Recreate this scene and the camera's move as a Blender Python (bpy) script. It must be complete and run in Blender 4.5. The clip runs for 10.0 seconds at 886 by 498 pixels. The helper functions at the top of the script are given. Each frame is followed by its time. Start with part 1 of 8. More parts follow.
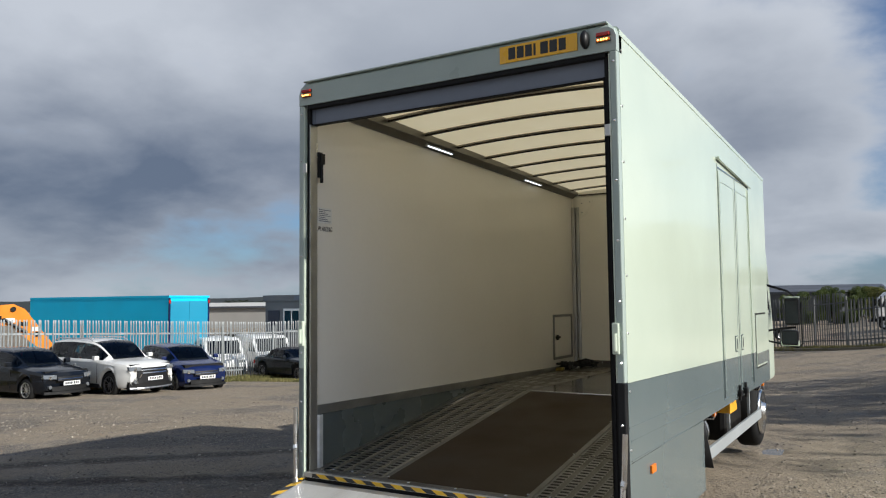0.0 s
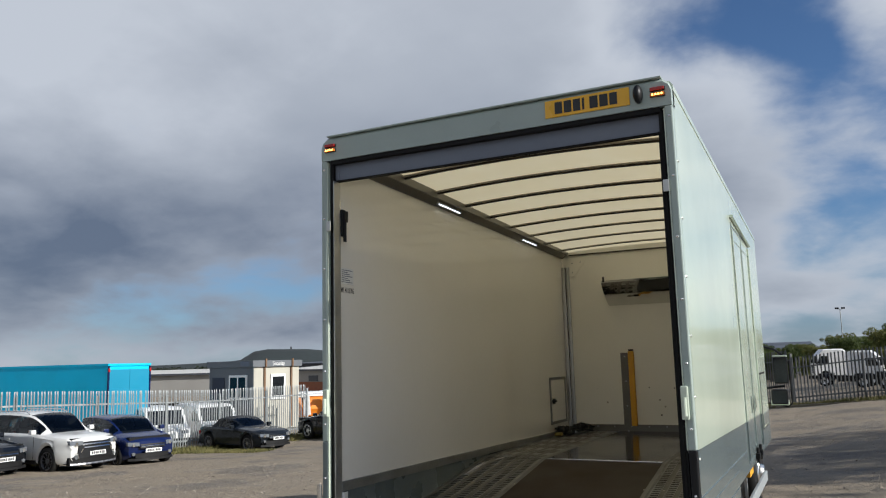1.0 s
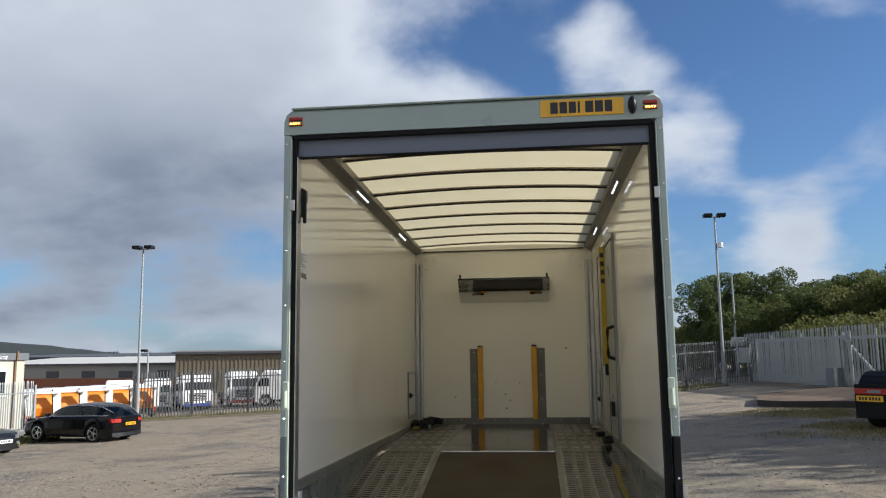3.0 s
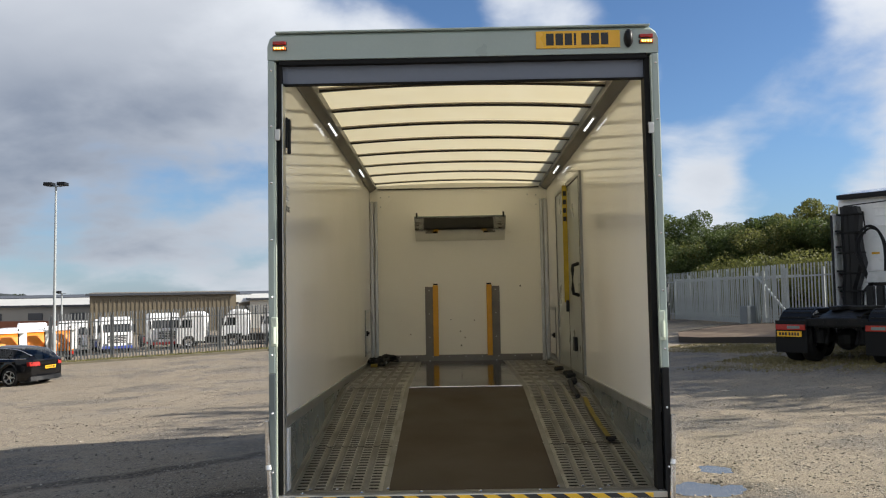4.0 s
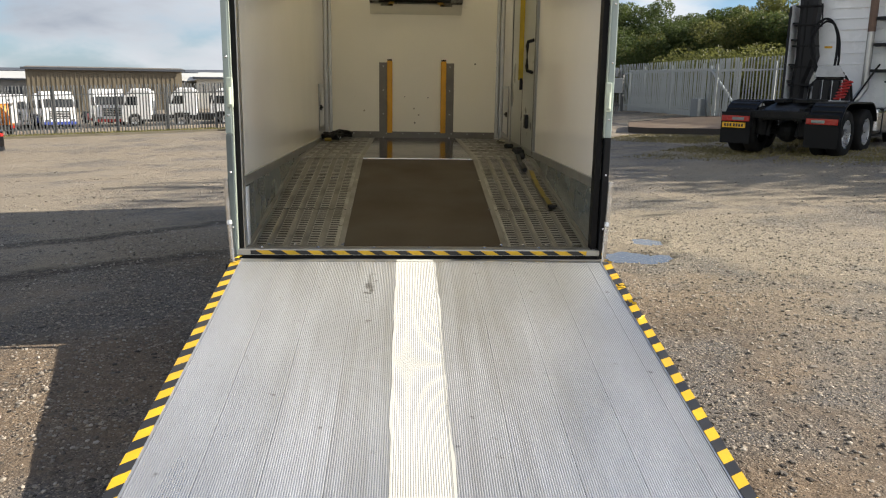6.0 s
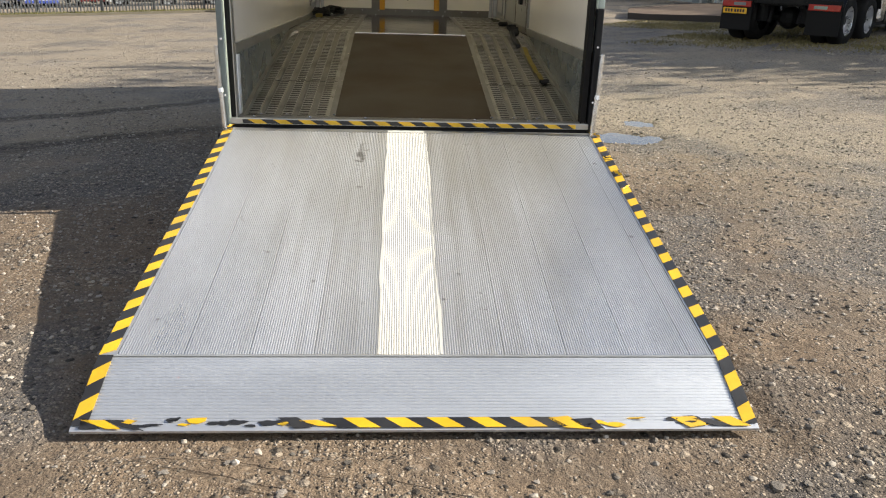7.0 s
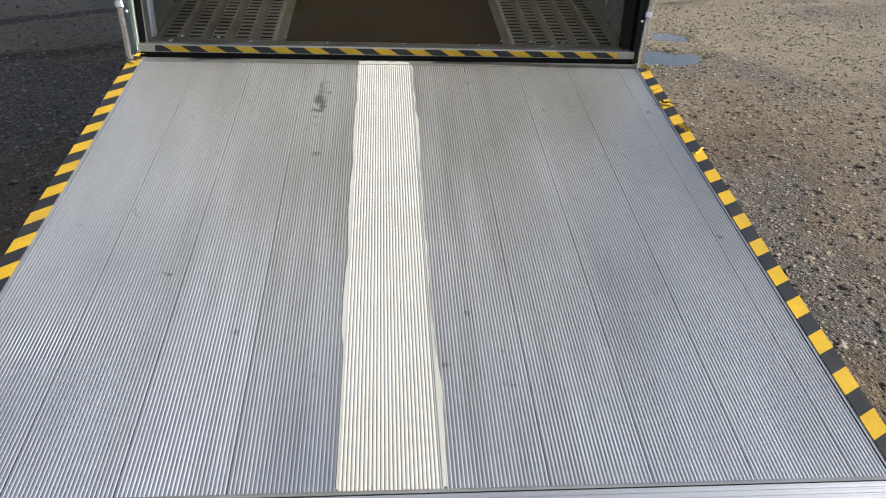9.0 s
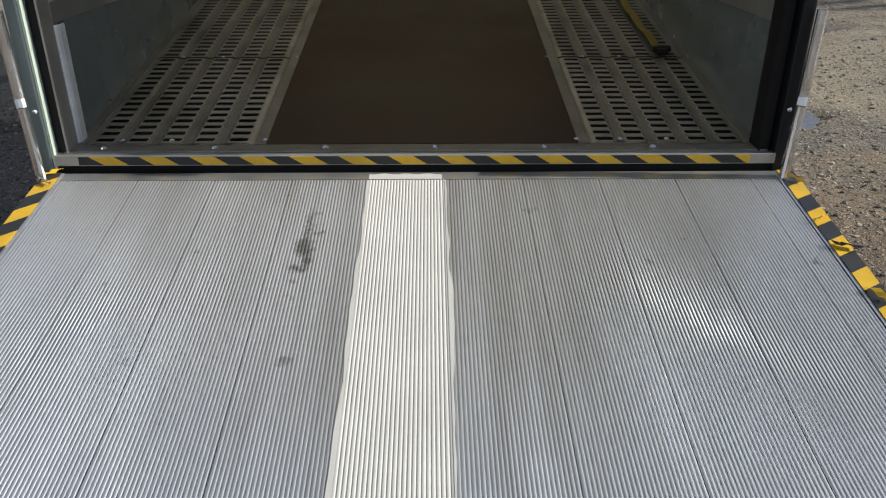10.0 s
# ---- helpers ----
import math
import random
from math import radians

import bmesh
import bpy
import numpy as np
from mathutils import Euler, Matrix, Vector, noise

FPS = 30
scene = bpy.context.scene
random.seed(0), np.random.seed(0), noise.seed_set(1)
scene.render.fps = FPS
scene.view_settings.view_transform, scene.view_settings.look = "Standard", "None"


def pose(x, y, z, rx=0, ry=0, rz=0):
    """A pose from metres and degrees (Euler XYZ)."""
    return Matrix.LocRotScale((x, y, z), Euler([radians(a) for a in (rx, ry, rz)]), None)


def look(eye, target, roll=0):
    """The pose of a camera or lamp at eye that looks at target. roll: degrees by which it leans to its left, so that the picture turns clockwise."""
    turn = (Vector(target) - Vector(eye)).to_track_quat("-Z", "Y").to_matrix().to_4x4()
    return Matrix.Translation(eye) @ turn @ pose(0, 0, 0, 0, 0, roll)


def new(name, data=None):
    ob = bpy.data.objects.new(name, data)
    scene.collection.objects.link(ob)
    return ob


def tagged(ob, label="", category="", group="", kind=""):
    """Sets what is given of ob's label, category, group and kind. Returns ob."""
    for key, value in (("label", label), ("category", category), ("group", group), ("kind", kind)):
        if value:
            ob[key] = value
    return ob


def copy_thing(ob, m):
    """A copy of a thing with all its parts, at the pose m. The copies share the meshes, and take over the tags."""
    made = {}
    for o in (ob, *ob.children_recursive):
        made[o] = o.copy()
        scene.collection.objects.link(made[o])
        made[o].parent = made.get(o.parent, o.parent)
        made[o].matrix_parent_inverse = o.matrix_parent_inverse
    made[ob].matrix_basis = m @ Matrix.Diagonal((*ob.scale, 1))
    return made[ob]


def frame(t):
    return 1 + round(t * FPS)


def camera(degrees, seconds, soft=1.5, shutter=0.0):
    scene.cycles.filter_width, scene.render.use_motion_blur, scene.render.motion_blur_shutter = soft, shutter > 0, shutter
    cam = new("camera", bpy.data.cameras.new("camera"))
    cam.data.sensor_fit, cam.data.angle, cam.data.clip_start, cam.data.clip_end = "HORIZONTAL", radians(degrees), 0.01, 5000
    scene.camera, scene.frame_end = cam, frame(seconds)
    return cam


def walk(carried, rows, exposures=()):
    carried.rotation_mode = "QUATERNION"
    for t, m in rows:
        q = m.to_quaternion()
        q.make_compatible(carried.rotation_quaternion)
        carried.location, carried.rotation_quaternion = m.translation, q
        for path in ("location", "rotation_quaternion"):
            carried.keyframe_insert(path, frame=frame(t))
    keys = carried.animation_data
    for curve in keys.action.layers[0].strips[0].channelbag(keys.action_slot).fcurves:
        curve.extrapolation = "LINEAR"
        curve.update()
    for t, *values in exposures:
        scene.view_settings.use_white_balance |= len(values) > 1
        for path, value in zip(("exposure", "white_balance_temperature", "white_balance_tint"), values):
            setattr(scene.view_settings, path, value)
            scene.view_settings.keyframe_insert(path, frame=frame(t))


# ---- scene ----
cam = camera(59.6, 10.0, soft=1.15)
PATH = [
    (0, (2.605, -4.315, 1.814), (1.583, -2.601, 1.948), -0.6),
    (0.5, (2.259, -4.279, 1.829), (1.286, -2.546, 2.053), -1.2),
    (1, (1.901, -4.402, 1.835), (1.03, -2.626, 2.127), -1.5),
    (1.5, (1.495, -4.56, 1.811), (0.775, -2.723, 2.136), -1.4),
    (2, (1.126, -4.659, 1.864), (0.578, -2.765, 2.196), -0.9),
    (2.5, (0.731, -4.775, 1.848), (0.36, -2.835, 2.159), -0.8),
    (4, (-0.076, -4.699, 1.792), (-0.098, -2.702, 1.912), -1.0),
    (4.5, (-0.131, -4.706, 1.786), (-0.096, -2.707, 1.787), -1.2),
    (5, (-0.122, -4.752, 1.736), (-0.057, -2.758, 1.607), -0.9),
    (5.5, (-0.104, -4.858, 1.699), (-0.017, -2.879, 1.428), -0.0),
    (5.7, (-0.091, -4.856, 1.691), (0.0, -2.886, 1.358), 0.4),
    (6.8, (-0.066, -5.018, 1.574), (0.043, -3.125, 0.939), 1.5),
    (7, (-0.061, -5.02, 1.561), (0.054, -3.145, 0.874), 1.7),
    (7.5, (-0.056, -4.966, 1.539), (0.076, -3.133, 0.75), 2.0),
    (8, (-0.096, -4.655, 1.489), (0.053, -2.856, 0.629), 2.3),
    (8.5, (-0.101, -4.238, 1.453), (0.064, -2.461, 0.552), 2.3),
    (9, (-0.031, -3.669, 1.446), (0.125, -1.9, 0.527), 2.1),
    (9.5, (0.019, -3.038, 1.399), (0.13, -1.256, 0.498), 1.3),
    (10, (0.062, -2.378, 1.423), (0.092, -0.58, 0.548), 0.1),
]
walk(cam, [(t, look(eye, target, roll)) for t, eye, target, roll in PATH],
     exposures=[(0.0, 0.38, 6050, 10), (1.0, 0.35, 5990, 10), (2.5, 0.56, 5900, 10), (4.0, 0.90, 6300, 10), (5.0, 1.05, 6500, 10), (7.0, 1.1, 6450, 10), (8.5, 0.82, 6230, 10), (9.0, 0.58, 6110, 10), (9.5, 0.50, 6020, 10), (10.0, 0.36, 5980, 10)])

# ---- light ----
SUN_ELEV, SUN_AZ = radians(27.3), radians(-0.5)   # azimuth counted from +x towards +y
world = bpy.data.worlds.new("sky")
scene.world = world
world.use_nodes = True
wt = world.node_tree
for n in list(wt.nodes):
    wt.nodes.remove(n)


def link(tree, a, b):
    tree.links.new(a, b)


def wnode(kind, **kw):
    n = wt.nodes.new(kind)
    for key, value in kw.items():
        n.inputs[key].default_value = value
    return n


sky = wt.nodes.new("ShaderNodeTexSky")
sky.sky_type = "NISHITA"
sky.sun_disc = False
sky.sun_elevation, sky.sun_rotation = SUN_ELEV, radians(90) - SUN_AZ
sky.air_density, sky.dust_density, sky.ozone_density = 1.0, 0.3, 4.0
coord = wt.nodes.new("ShaderNodeTexCoord")
sep = wt.nodes.new("ShaderNodeSeparateXYZ")
link(wt, coord.outputs["Generated"], sep.inputs[0])


def wmath(op, a, b=None, clamp=False):
    n = wt.nodes.new("ShaderNodeMath")
    n.operation, n.use_clamp = op, clamp
    for k, v in enumerate((a, b)):
        if v is None:
            continue
        if isinstance(v, (int, float)):
            n.inputs[k].default_value = v
        else:
            link(wt, v, n.inputs[k])
    return n.outputs[0]


def wmix(f, a, b):
    n = wt.nodes.new("ShaderNodeMix")
    n.data_type = "RGBA"
    for sock, v in ((n.inputs[0], f), (n.inputs[6], a), (n.inputs[7], b)):
        if isinstance(v, (int, float, tuple)):
            sock.default_value = v
        else:
            link(wt, v, sock)
    return n.outputs[2]


# clouds lie on a flat layer overhead: direction divided by its height
up = wmath("MAXIMUM", sep.outputs[2], 0.0)
up = wmath("ADD", up, 0.34)
comb = wt.nodes.new("ShaderNodeCombineXYZ")
link(wt, wmath("DIVIDE", sep.outputs[0], up), comb.inputs[0])
link(wt, wmath("DIVIDE", sep.outputs[1], up), comb.inputs[1])
comb.inputs[2].default_value = 3.1


def wnoise(scale, detail, rough, dist=0.0, shift=0.0):
    mp = wt.nodes.new("ShaderNodeMapping")
    mp.inputs["Location"].default_value = (shift, shift * 0.7, shift * 0.3)
    link(wt, comb.outputs[0], mp.inputs[0])
    n = wnode("ShaderNodeTexNoise", Scale=scale, Detail=detail, Roughness=rough, Distortion=dist)
    link(wt, mp.outputs[0], n.inputs["Vector"])
    return n.outputs[0]


def wramp(v, a, b):
    n = wt.nodes.new("ShaderNodeMapRange")
    n.interpolation_type = "SMOOTHSTEP"
    n.inputs[1].default_value, n.inputs[2].default_value = a, b
    link(wt, v, n.inputs[0])
    return n.outputs[0]


big = wnoise(0.95, 5.0, 0.5, 0.2, 4.0)
lump = wnoise(2.6, 6.0, 0.52, 0.2, 9.0)
fluff_in = wnoise(7.5, 7.0, 0.58, 0.25, 33.0)
shade_n = wnoise(0.9, 4.0, 0.5, 0.2, 15.0)
# the cloud bank is thicker towards -x, thinner towards +x
lean = wmath("MULTIPLY", wramp(wmath("ADD", sep.outputs[0], wmath("MULTIPLY", sep.outputs[1], -0.10)), -0.62, 0.45), -0.15)
cover = wmath("ADD", wmath("ADD", wmath("MULTIPLY", big, 0.55), wmath("MULTIPLY", lump, 0.45)), lean)


def toward(az, el, r):
    """1 inside a cone of r degrees about a direction (azimuth from +y to +x), falling to 0 outside it."""
    n = wt.nodes.new("ShaderNodeVectorMath")
    n.operation = "DOT_PRODUCT"
    link(wt, coord.outputs["Generated"], n.inputs[0])
    n.inputs[1].default_value = (math.cos(radians(el)) * math.sin(radians(az)), math.cos(radians(el)) * math.cos(radians(az)), math.sin(radians(el)))
    return wramp(n.outputs["Value"], math.cos(radians(r * 1.5)), math.cos(radians(r * 0.2)))


# cumulus and clear gaps about the truck
for az, el, r, gain in ((7, 21, 3.6, 0.16), (12, 14.5, 3.2, 0.16), (17.5, 9.0, 2.8, 0.05), (29, 15, 5, 0.08), (31, 8, 4, 0.06), (-24, 26, 11, 0.08), (-5, 9, 5, 0.02), (1, 15, 5, -0.05), (2, 8, 4, -0.10), (42, 22, 10, 0.08),
                        (-7, 26, 6, -0.13), (12, 25, 4, -0.09), (23, 18, 3, -0.10), (11, 8, 4, -0.08), (23, 6, 3, -0.07), (-6, 16, 4.5, 0.09), (-20, 4, 9, -0.10), (-36, 3, 5, -0.05), (4, 24, 6, -0.10), (13, 17, 7, -0.13), (19, 13, 3.0, -0.05), (-23, 15, 7, 0.11), (-20, 8, 3.5, -0.02), (-23, 4.8, 3, 0.06), (-45, 4, 7, -0.04), (25.5, 9.5, 4, -0.12)):
    cover = wmath("ADD", cover, wmath("MULTIPLY", toward(az, el, r), gain))
cover = wmath("ADD", cover, wmath("MULTIPLY", wmath("SUBTRACT", fluff_in, 0.5), 0.10))
# clouds are thinned overhead, out of view, to deepen the shade below
cover = wmath("SUBTRACT", cover, wmath("MULTIPLY", wramp(sep.outputs[2], 0.50, 0.75), 0.30))
# but for an unseen bright bank added high on the sunny side, for the ramp
cover = wmath("ADD", cover, wmath("MULTIPLY", toward(57, 56, 17), 0.50))
# an unseen pale bank added opposite the truck to brighten its inner walls
south_fill = toward(165, 34, 34)
cover = wmath("ADD", cover, wmath("MULTIPLY", south_fill, 0.30))
mask = wramp(cover, 0.30, 0.47)
fluff = wnoise(5.0, 6.0, 0.6, 0.3, 21.0)
dark = wmath("ADD", wmath("MULTIPLY", wramp(cover, 0.38, 0.66), 0.42), wmath("ADD", wmath("MULTIPLY", wramp(shade_n, 0.30, 0.70), 0.28), wmath("MULTIPLY", fluff, 0.16)))
bank = wmath("MULTIPLY", wmath("MULTIPLY", wramp(sep.outputs[2], 0.0, 0.07), wmath("SUBTRACT", 1.0, wramp(sep.outputs[2], 0.15, 0.29))), wmath("MULTIPLY", wramp(wmath("MULTIPLY", sep.outputs[0], -1.0), -0.05, 0.5), wramp(sep.outputs[1], -0.25, 0.25)))
dark = wmath("MULTIPLY", dark, wmath("SUBTRACT", 1.0, wmath("MULTIPLY", wramp(sep.outputs[0], -0.25, 0.25), 0.38)))
dark = wmath("SUBTRACT", dark, wmath("MULTIPLY", wramp(sep.outputs[2], 0.22, 0.36), 0.36))
dark = wmath("SUBTRACT", dark, wmath("MULTIPLY", south_fill, 0.33))
dark = wmath("ADD", dark, wmath("MULTIPLY", bank, 0.46), True)
lit = wmix(dark, (9.8, 10.0, 10.3, 1), (2.2, 2.65, 3.5, 1))
tint = wt.nodes.new("ShaderNodeMix")
tint.data_type, tint.blend_type = "RGBA", "MULTIPLY"
tint.inputs[0].default_value = 1.0
link(wt, sky.outputs[0], tint.inputs[6])
tint.inputs[7].default_value = (1.2, 1.3, 1.42, 1)
haze = wmath("MULTIPLY", wmath("SUBTRACT", 1.0, wramp(sep.outputs[2], -0.02, 0.20)), 0.45)
clear = wmix(haze, tint.outputs[2], (2.2, 3.6, 6.0, 1))
cloudy = wmix(wmath("MULTIPLY", mask, 0.95), clear, lit)
bg = wnode("ShaderNodeBackground", Strength=0.047)
out = wt.nodes.new("ShaderNodeOutputWorld")
link(wt, cloudy, bg.inputs[0])
link(wt, bg.outputs[0], out.inputs[0])

sun_data = bpy.data.lights.new("sun", "SUN")
sun_data.energy, sun_data.angle, sun_data.color = 5.0, radians(0.55), (1.0, 0.93, 0.82)
sun = new("sun", sun_data)
sun_way = Vector((math.cos(SUN_ELEV) * math.cos(SUN_AZ), math.cos(SUN_ELEV) * math.sin(SUN_AZ), math.sin(SUN_ELEV)))
sun.matrix_world = look(sun_way * 60, (0, 0, 0))

# ---- materials ----


def mat(name, color, rough=0.5, metal=0.0, vary=0.12, scale=8.0, fine=90.0, bump=0.0, spec=0.5, second=None, coat=0.0, rough_vary=0.1, stretch=(1, 1, 1), dirt=None, dirt_amount=0.0, island=0.0):
    """A principled material whose colour and gloss vary at two scales."""
    m = bpy.data.materials.new(name)
    m.use_nodes = True
    t = m.node_tree
    b = t.nodes["Principled BSDF"]
    tc = t.nodes.new("ShaderNodeTexCoord")
    mp = t.nodes.new("ShaderNodeMapping")
    mp.inputs["Scale"].default_value = stretch
    link(t, tc.outputs["Object"], mp.inputs[0])

    def noise_node(sc, det=5.0):
        n = t.nodes.new("ShaderNodeTexNoise")
        n.inputs["Scale"].default_value, n.inputs["Detail"].default_value = sc, det
        link(t, mp.outputs[0], n.inputs["Vector"])
        return n.outputs[0]

    def rng(v, a, b2, lo=0.0, hi=1.0):
        n = t.nodes.new("ShaderNodeMapRange")
        for k, x in enumerate((a, b2, lo, hi)):
            n.inputs[k + 1].default_value = x
        link(t, v, n.inputs[0])
        return n.outputs[0]

    def mix(f, a, b2, how="MIX"):
        n = t.nodes.new("ShaderNodeMix")
        n.data_type, n.blend_type = "RGBA", how
        for sock, v in ((n.inputs[0], f), (n.inputs[6], a), (n.inputs[7], b2)):
            if isinstance(v, (int, float, tuple)):
                sock.default_value = v
            else:
                link(t, v, sock)
        return n.outputs[2]

    c = (*color, 1)
    low, high = tuple(x * (1 - vary) for x in color) + (1,), tuple(min(1, x * (1 + vary)) for x in color) + (1,)
    big_n, small_n = noise_node(scale), noise_node(fine, 3.0)
    base = mix(rng(big_n, 0.3, 0.7), low, (*second, 1) if second else high)
    base = mix(rng(small_n, 0.3, 0.7, 0.0, min(1.0, vary * 2.0)), base, tuple(x * 0.72 for x in color) + (1,))
    if dirt:
        base = mix(rng(noise_node(scale * 0.37, 7.0), 0.5, 0.75, 0.0, dirt_amount), base, (*dirt, 1))
    if island:
        g = t.nodes.new("ShaderNodeNewGeometry")
        hsv = t.nodes.new("ShaderNodeHueSaturation")
        link(t, rng(g.outputs["Random Per Island"], 0, 1, 1 - island, 1 + island), hsv.inputs["Value"])
        link(t, base, hsv.inputs["Color"])
        base = hsv.outputs[0]
    link(t, base, b.inputs["Base Color"])
    link(t, rng(big_n, 0.25, 0.75, max(0.02, rough - rough_vary), min(1, rough + rough_vary)), b.inputs["Roughness"])
    b.inputs["Metallic"].default_value = metal
    b.inputs["Specular IOR Level"].default_value = spec
    b.inputs["Coat Weight"].default_value = coat
    if bump:
        bp = t.nodes.new("ShaderNodeBump")
        bp.inputs["Strength"].default_value, bp.inputs["Distance"].default_value = 0.6, bump
        link(t, small_n, bp.inputs["Height"])
        link(t, bp.outputs[0], b.inputs["Normal"])
    return m


def glow(name, color, strength):
    m = bpy.data.materials.new(name)
    m.use_nodes = True
    b = m.node_tree.nodes["Principled BSDF"]
    b.inputs["Base Color"].default_value = (*color, 1)
    b.inputs["Emission Color"].default_value = (*color, 1)
    b.inputs["Emission Strength"].default_value = strength
    b.inputs["Roughness"].default_value = 0.3
    return m


CREAM = mat("pale_mint_paint", (0.52, 0.585, 0.48), 0.16, 0, 0.03, 1.2, 60, 0, 0.5, coat=0.3, rough_vary=0.05)
SLATE = mat("slate_grey_paint", (0.135, 0.165, 0.165), 0.2, 0, 0.06, 1.2, 60, 0, 0.5, coat=0.3, rough_vary=0.06)
MINT = mat("mint_frame_paint", (0.34, 0.40, 0.365), 0.34, 0, 0.06, 2.0, 60, 0, 0.5)
LINER = mat("white_gloss_liner", (0.86, 0.83, 0.76), 0.10, 0, 0.025, 0.9, 30, 0, 0.5, rough_vary=0.05, dirt=(0.55, 0.52, 0.46), dirt_amount=0.12)
BULK = mat("white_bulkhead", (0.85, 0.815, 0.72), 0.35, 0, 0.03, 1.2, 40, 0, 0.5, dirt=(0.5, 0.47, 0.4), dirt_amount=0.15)
ALU = mat("ramp_aluminium", (0.60, 0.615, 0.635), 0.36, 0.70, 0.10, 3.0, 70, 0.0004, 0.5, stretch=(1, 0.25, 1), dirt=(0.36, 0.34, 0.30), dirt_amount=0.3)
ALU_TRIM = mat("aluminium_trim", (0.50, 0.50, 0.48), 0.36, 0.8, 0.12, 5.0, 80, 0.0002)
STEEL = mat("galvanised_steel", (0.40, 0.41, 0.40), 0.42, 0.75, 0.18, 6.0, 70, 0.0003, dirt=(0.22, 0.2, 0.17), dirt_amount=0.5)
KICK = mat("grey_kick_sheet", (0.20, 0.235, 0.24), 0.27, 0.45, 0.14, 2.5, 60, 0.0002, dirt=(0.3, 0.29, 0.25), dirt_amount=0.3)
MIRROR = mat("polished_steel", (0.72, 0.72, 0.70), 0.04, 1.0, 0.05, 5.0, 60, 0, rough_vary=0.015)
SUNLIT_GALV = mat("sunlit_galvanised", (0.70, 0.71, 0.70), 0.40, 0.25, 0.15, 14.0, 70, 0.0002)
TREAD_TRIM = mat("dull_tread_edge", (0.24, 0.235, 0.22), 0.42, 0.7, 0.25, 9.0, 60, 0.0002, dirt=(0.09, 0.08, 0.06), dirt_amount=0.6)
MARK = mat("pale_scuff", (0.46, 0.41, 0.33), 0.5, 0, 0.2, 30.0, 90, 0)
PLATE_S = mat("dull_wall_plate", (0.17, 0.155, 0.13), 0.42, 0.4, 0.15, 6.0, 70, 0.0002)
DOOR_GREY = mat("pale_grey_door_sheet", (0.42, 0.44, 0.43), 0.32, 0.2, 0.06, 2.0, 60, 0, dirt=(0.3, 0.3, 0.27), dirt_amount=0.25)
FRAME_D = mat("grey_anodised_frame", (0.25, 0.25, 0.235), 0.4, 0.7, 0.12, 5.0, 80, 0)
CHROME = mat("bright_steel", (0.75, 0.75, 0.74), 0.2, 1.0, 0.06, 8.0, 60)
MATFLOOR = mat("brown_phenolic_board", (0.042, 0.027, 0.016), 0.40, 0, 0.2, 1.6, 120, 0.0003, 0.12, dirt=(0.028, 0.020, 0.014), dirt_amount=0.6, rough_vary=0.12)
YELLOW = mat("yellow_padding", (0.72, 0.36, 0.02), 0.45, 0, 0.1, 6, 60, 0.0003)
SHUTTER = mat("blue_grey_shutter", (0.135, 0.155, 0.195), 0.45, 0.1, 0.06, 2.0, 50, 0, dirt=(0.25, 0.26, 0.28), dirt_amount=0.15)
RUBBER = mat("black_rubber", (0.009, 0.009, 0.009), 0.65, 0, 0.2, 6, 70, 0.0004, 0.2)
BLACK = mat("black_plastic", (0.010, 0.0105, 0.0115), 0.45, 0, 0.2, 6, 70, 0.0002, 0.25)
CHASSIS = mat("black_chassis", (0.011, 0.011, 0.011), 0.55, 0.1, 0.3, 6, 60, 0.0006, 0.2, dirt=(0.06, 0.05, 0.04), dirt_amount=0.4)
RAIL = mat("dull_roof_rail", (0.20, 0.19, 0.165), 0.4, 0.5, 0.12, 4, 60, 0)
BOW_D = mat("dark_roof_bow", (0.05, 0.042, 0.03), 0.5, 0.3, 0.1, 4, 60, 0)
BOW_F = mat("tan_bow_flange", (0.42, 0.37, 0.27), 0.5, 0, 0.08, 4, 60, 0)
PLATE_Y = mat("yellow_plate", (0.78, 0.42, 0.015), 0.3, 0, 0.03, 5, 60, 0)
PLATE_W = mat("white_plate", (0.8, 0.8, 0.78), 0.3, 0, 0.03, 5, 60, 0)
INK = mat("black_ink", (0.01, 0.01, 0.01), 0.4, 0, 0.1, 5, 60, 0)
RED = mat("red_lens", (0.35, 0.02, 0.015), 0.2, 0, 0.1, 20, 60, 0)
AMBER_OFF = mat("amber_lens", (0.75, 0.2, 0.02), 0.2, 0, 0.1, 20, 60, 0)
AMBER = glow("lit_amber", (1.0, 0.45, 0.08), 6.0)
LED = glow("led_strip", (0.95, 0.97, 1.0), 1.3)
TAPE_Y = mat("yellow_tape", (0.70, 0.425, 0.015), 0.42, 0, 0.14, 9, 80, 0.0004, dirt=(0.3, 0.2, 0.06), dirt_amount=0.5)
TAPE_K = mat("black_tape", (0.022, 0.022, 0.023), 0.45, 0, 0.2, 9, 80, 0.0004, dirt=(0.06, 0.055, 0.045), dirt_amount=0.5)
PAINTW = mat("white_ramp_paint", (0.58, 0.565, 0.51), 0.75, 0, 0.08, 4, 110, 0.0006, dirt=(0.5, 0.46, 0.36), dirt_amount=0.4)
STRAP_Y = mat("yellow_webbing", (0.19, 0.14, 0.02), 0.75, 0, 0.2, 12, 300, 0.0005)
STRAP_K = mat("black_webbing", (0.02, 0.02, 0.02), 0.8, 0, 0.2, 12, 300, 0.0005)
TYRE = mat("tyre_rubber", (0.012, 0.012, 0.012), 0.8, 0, 0.25, 9, 60, 0.001, 0.2, dirt=(0.05, 0.045, 0.035), dirt_amount=0.35)


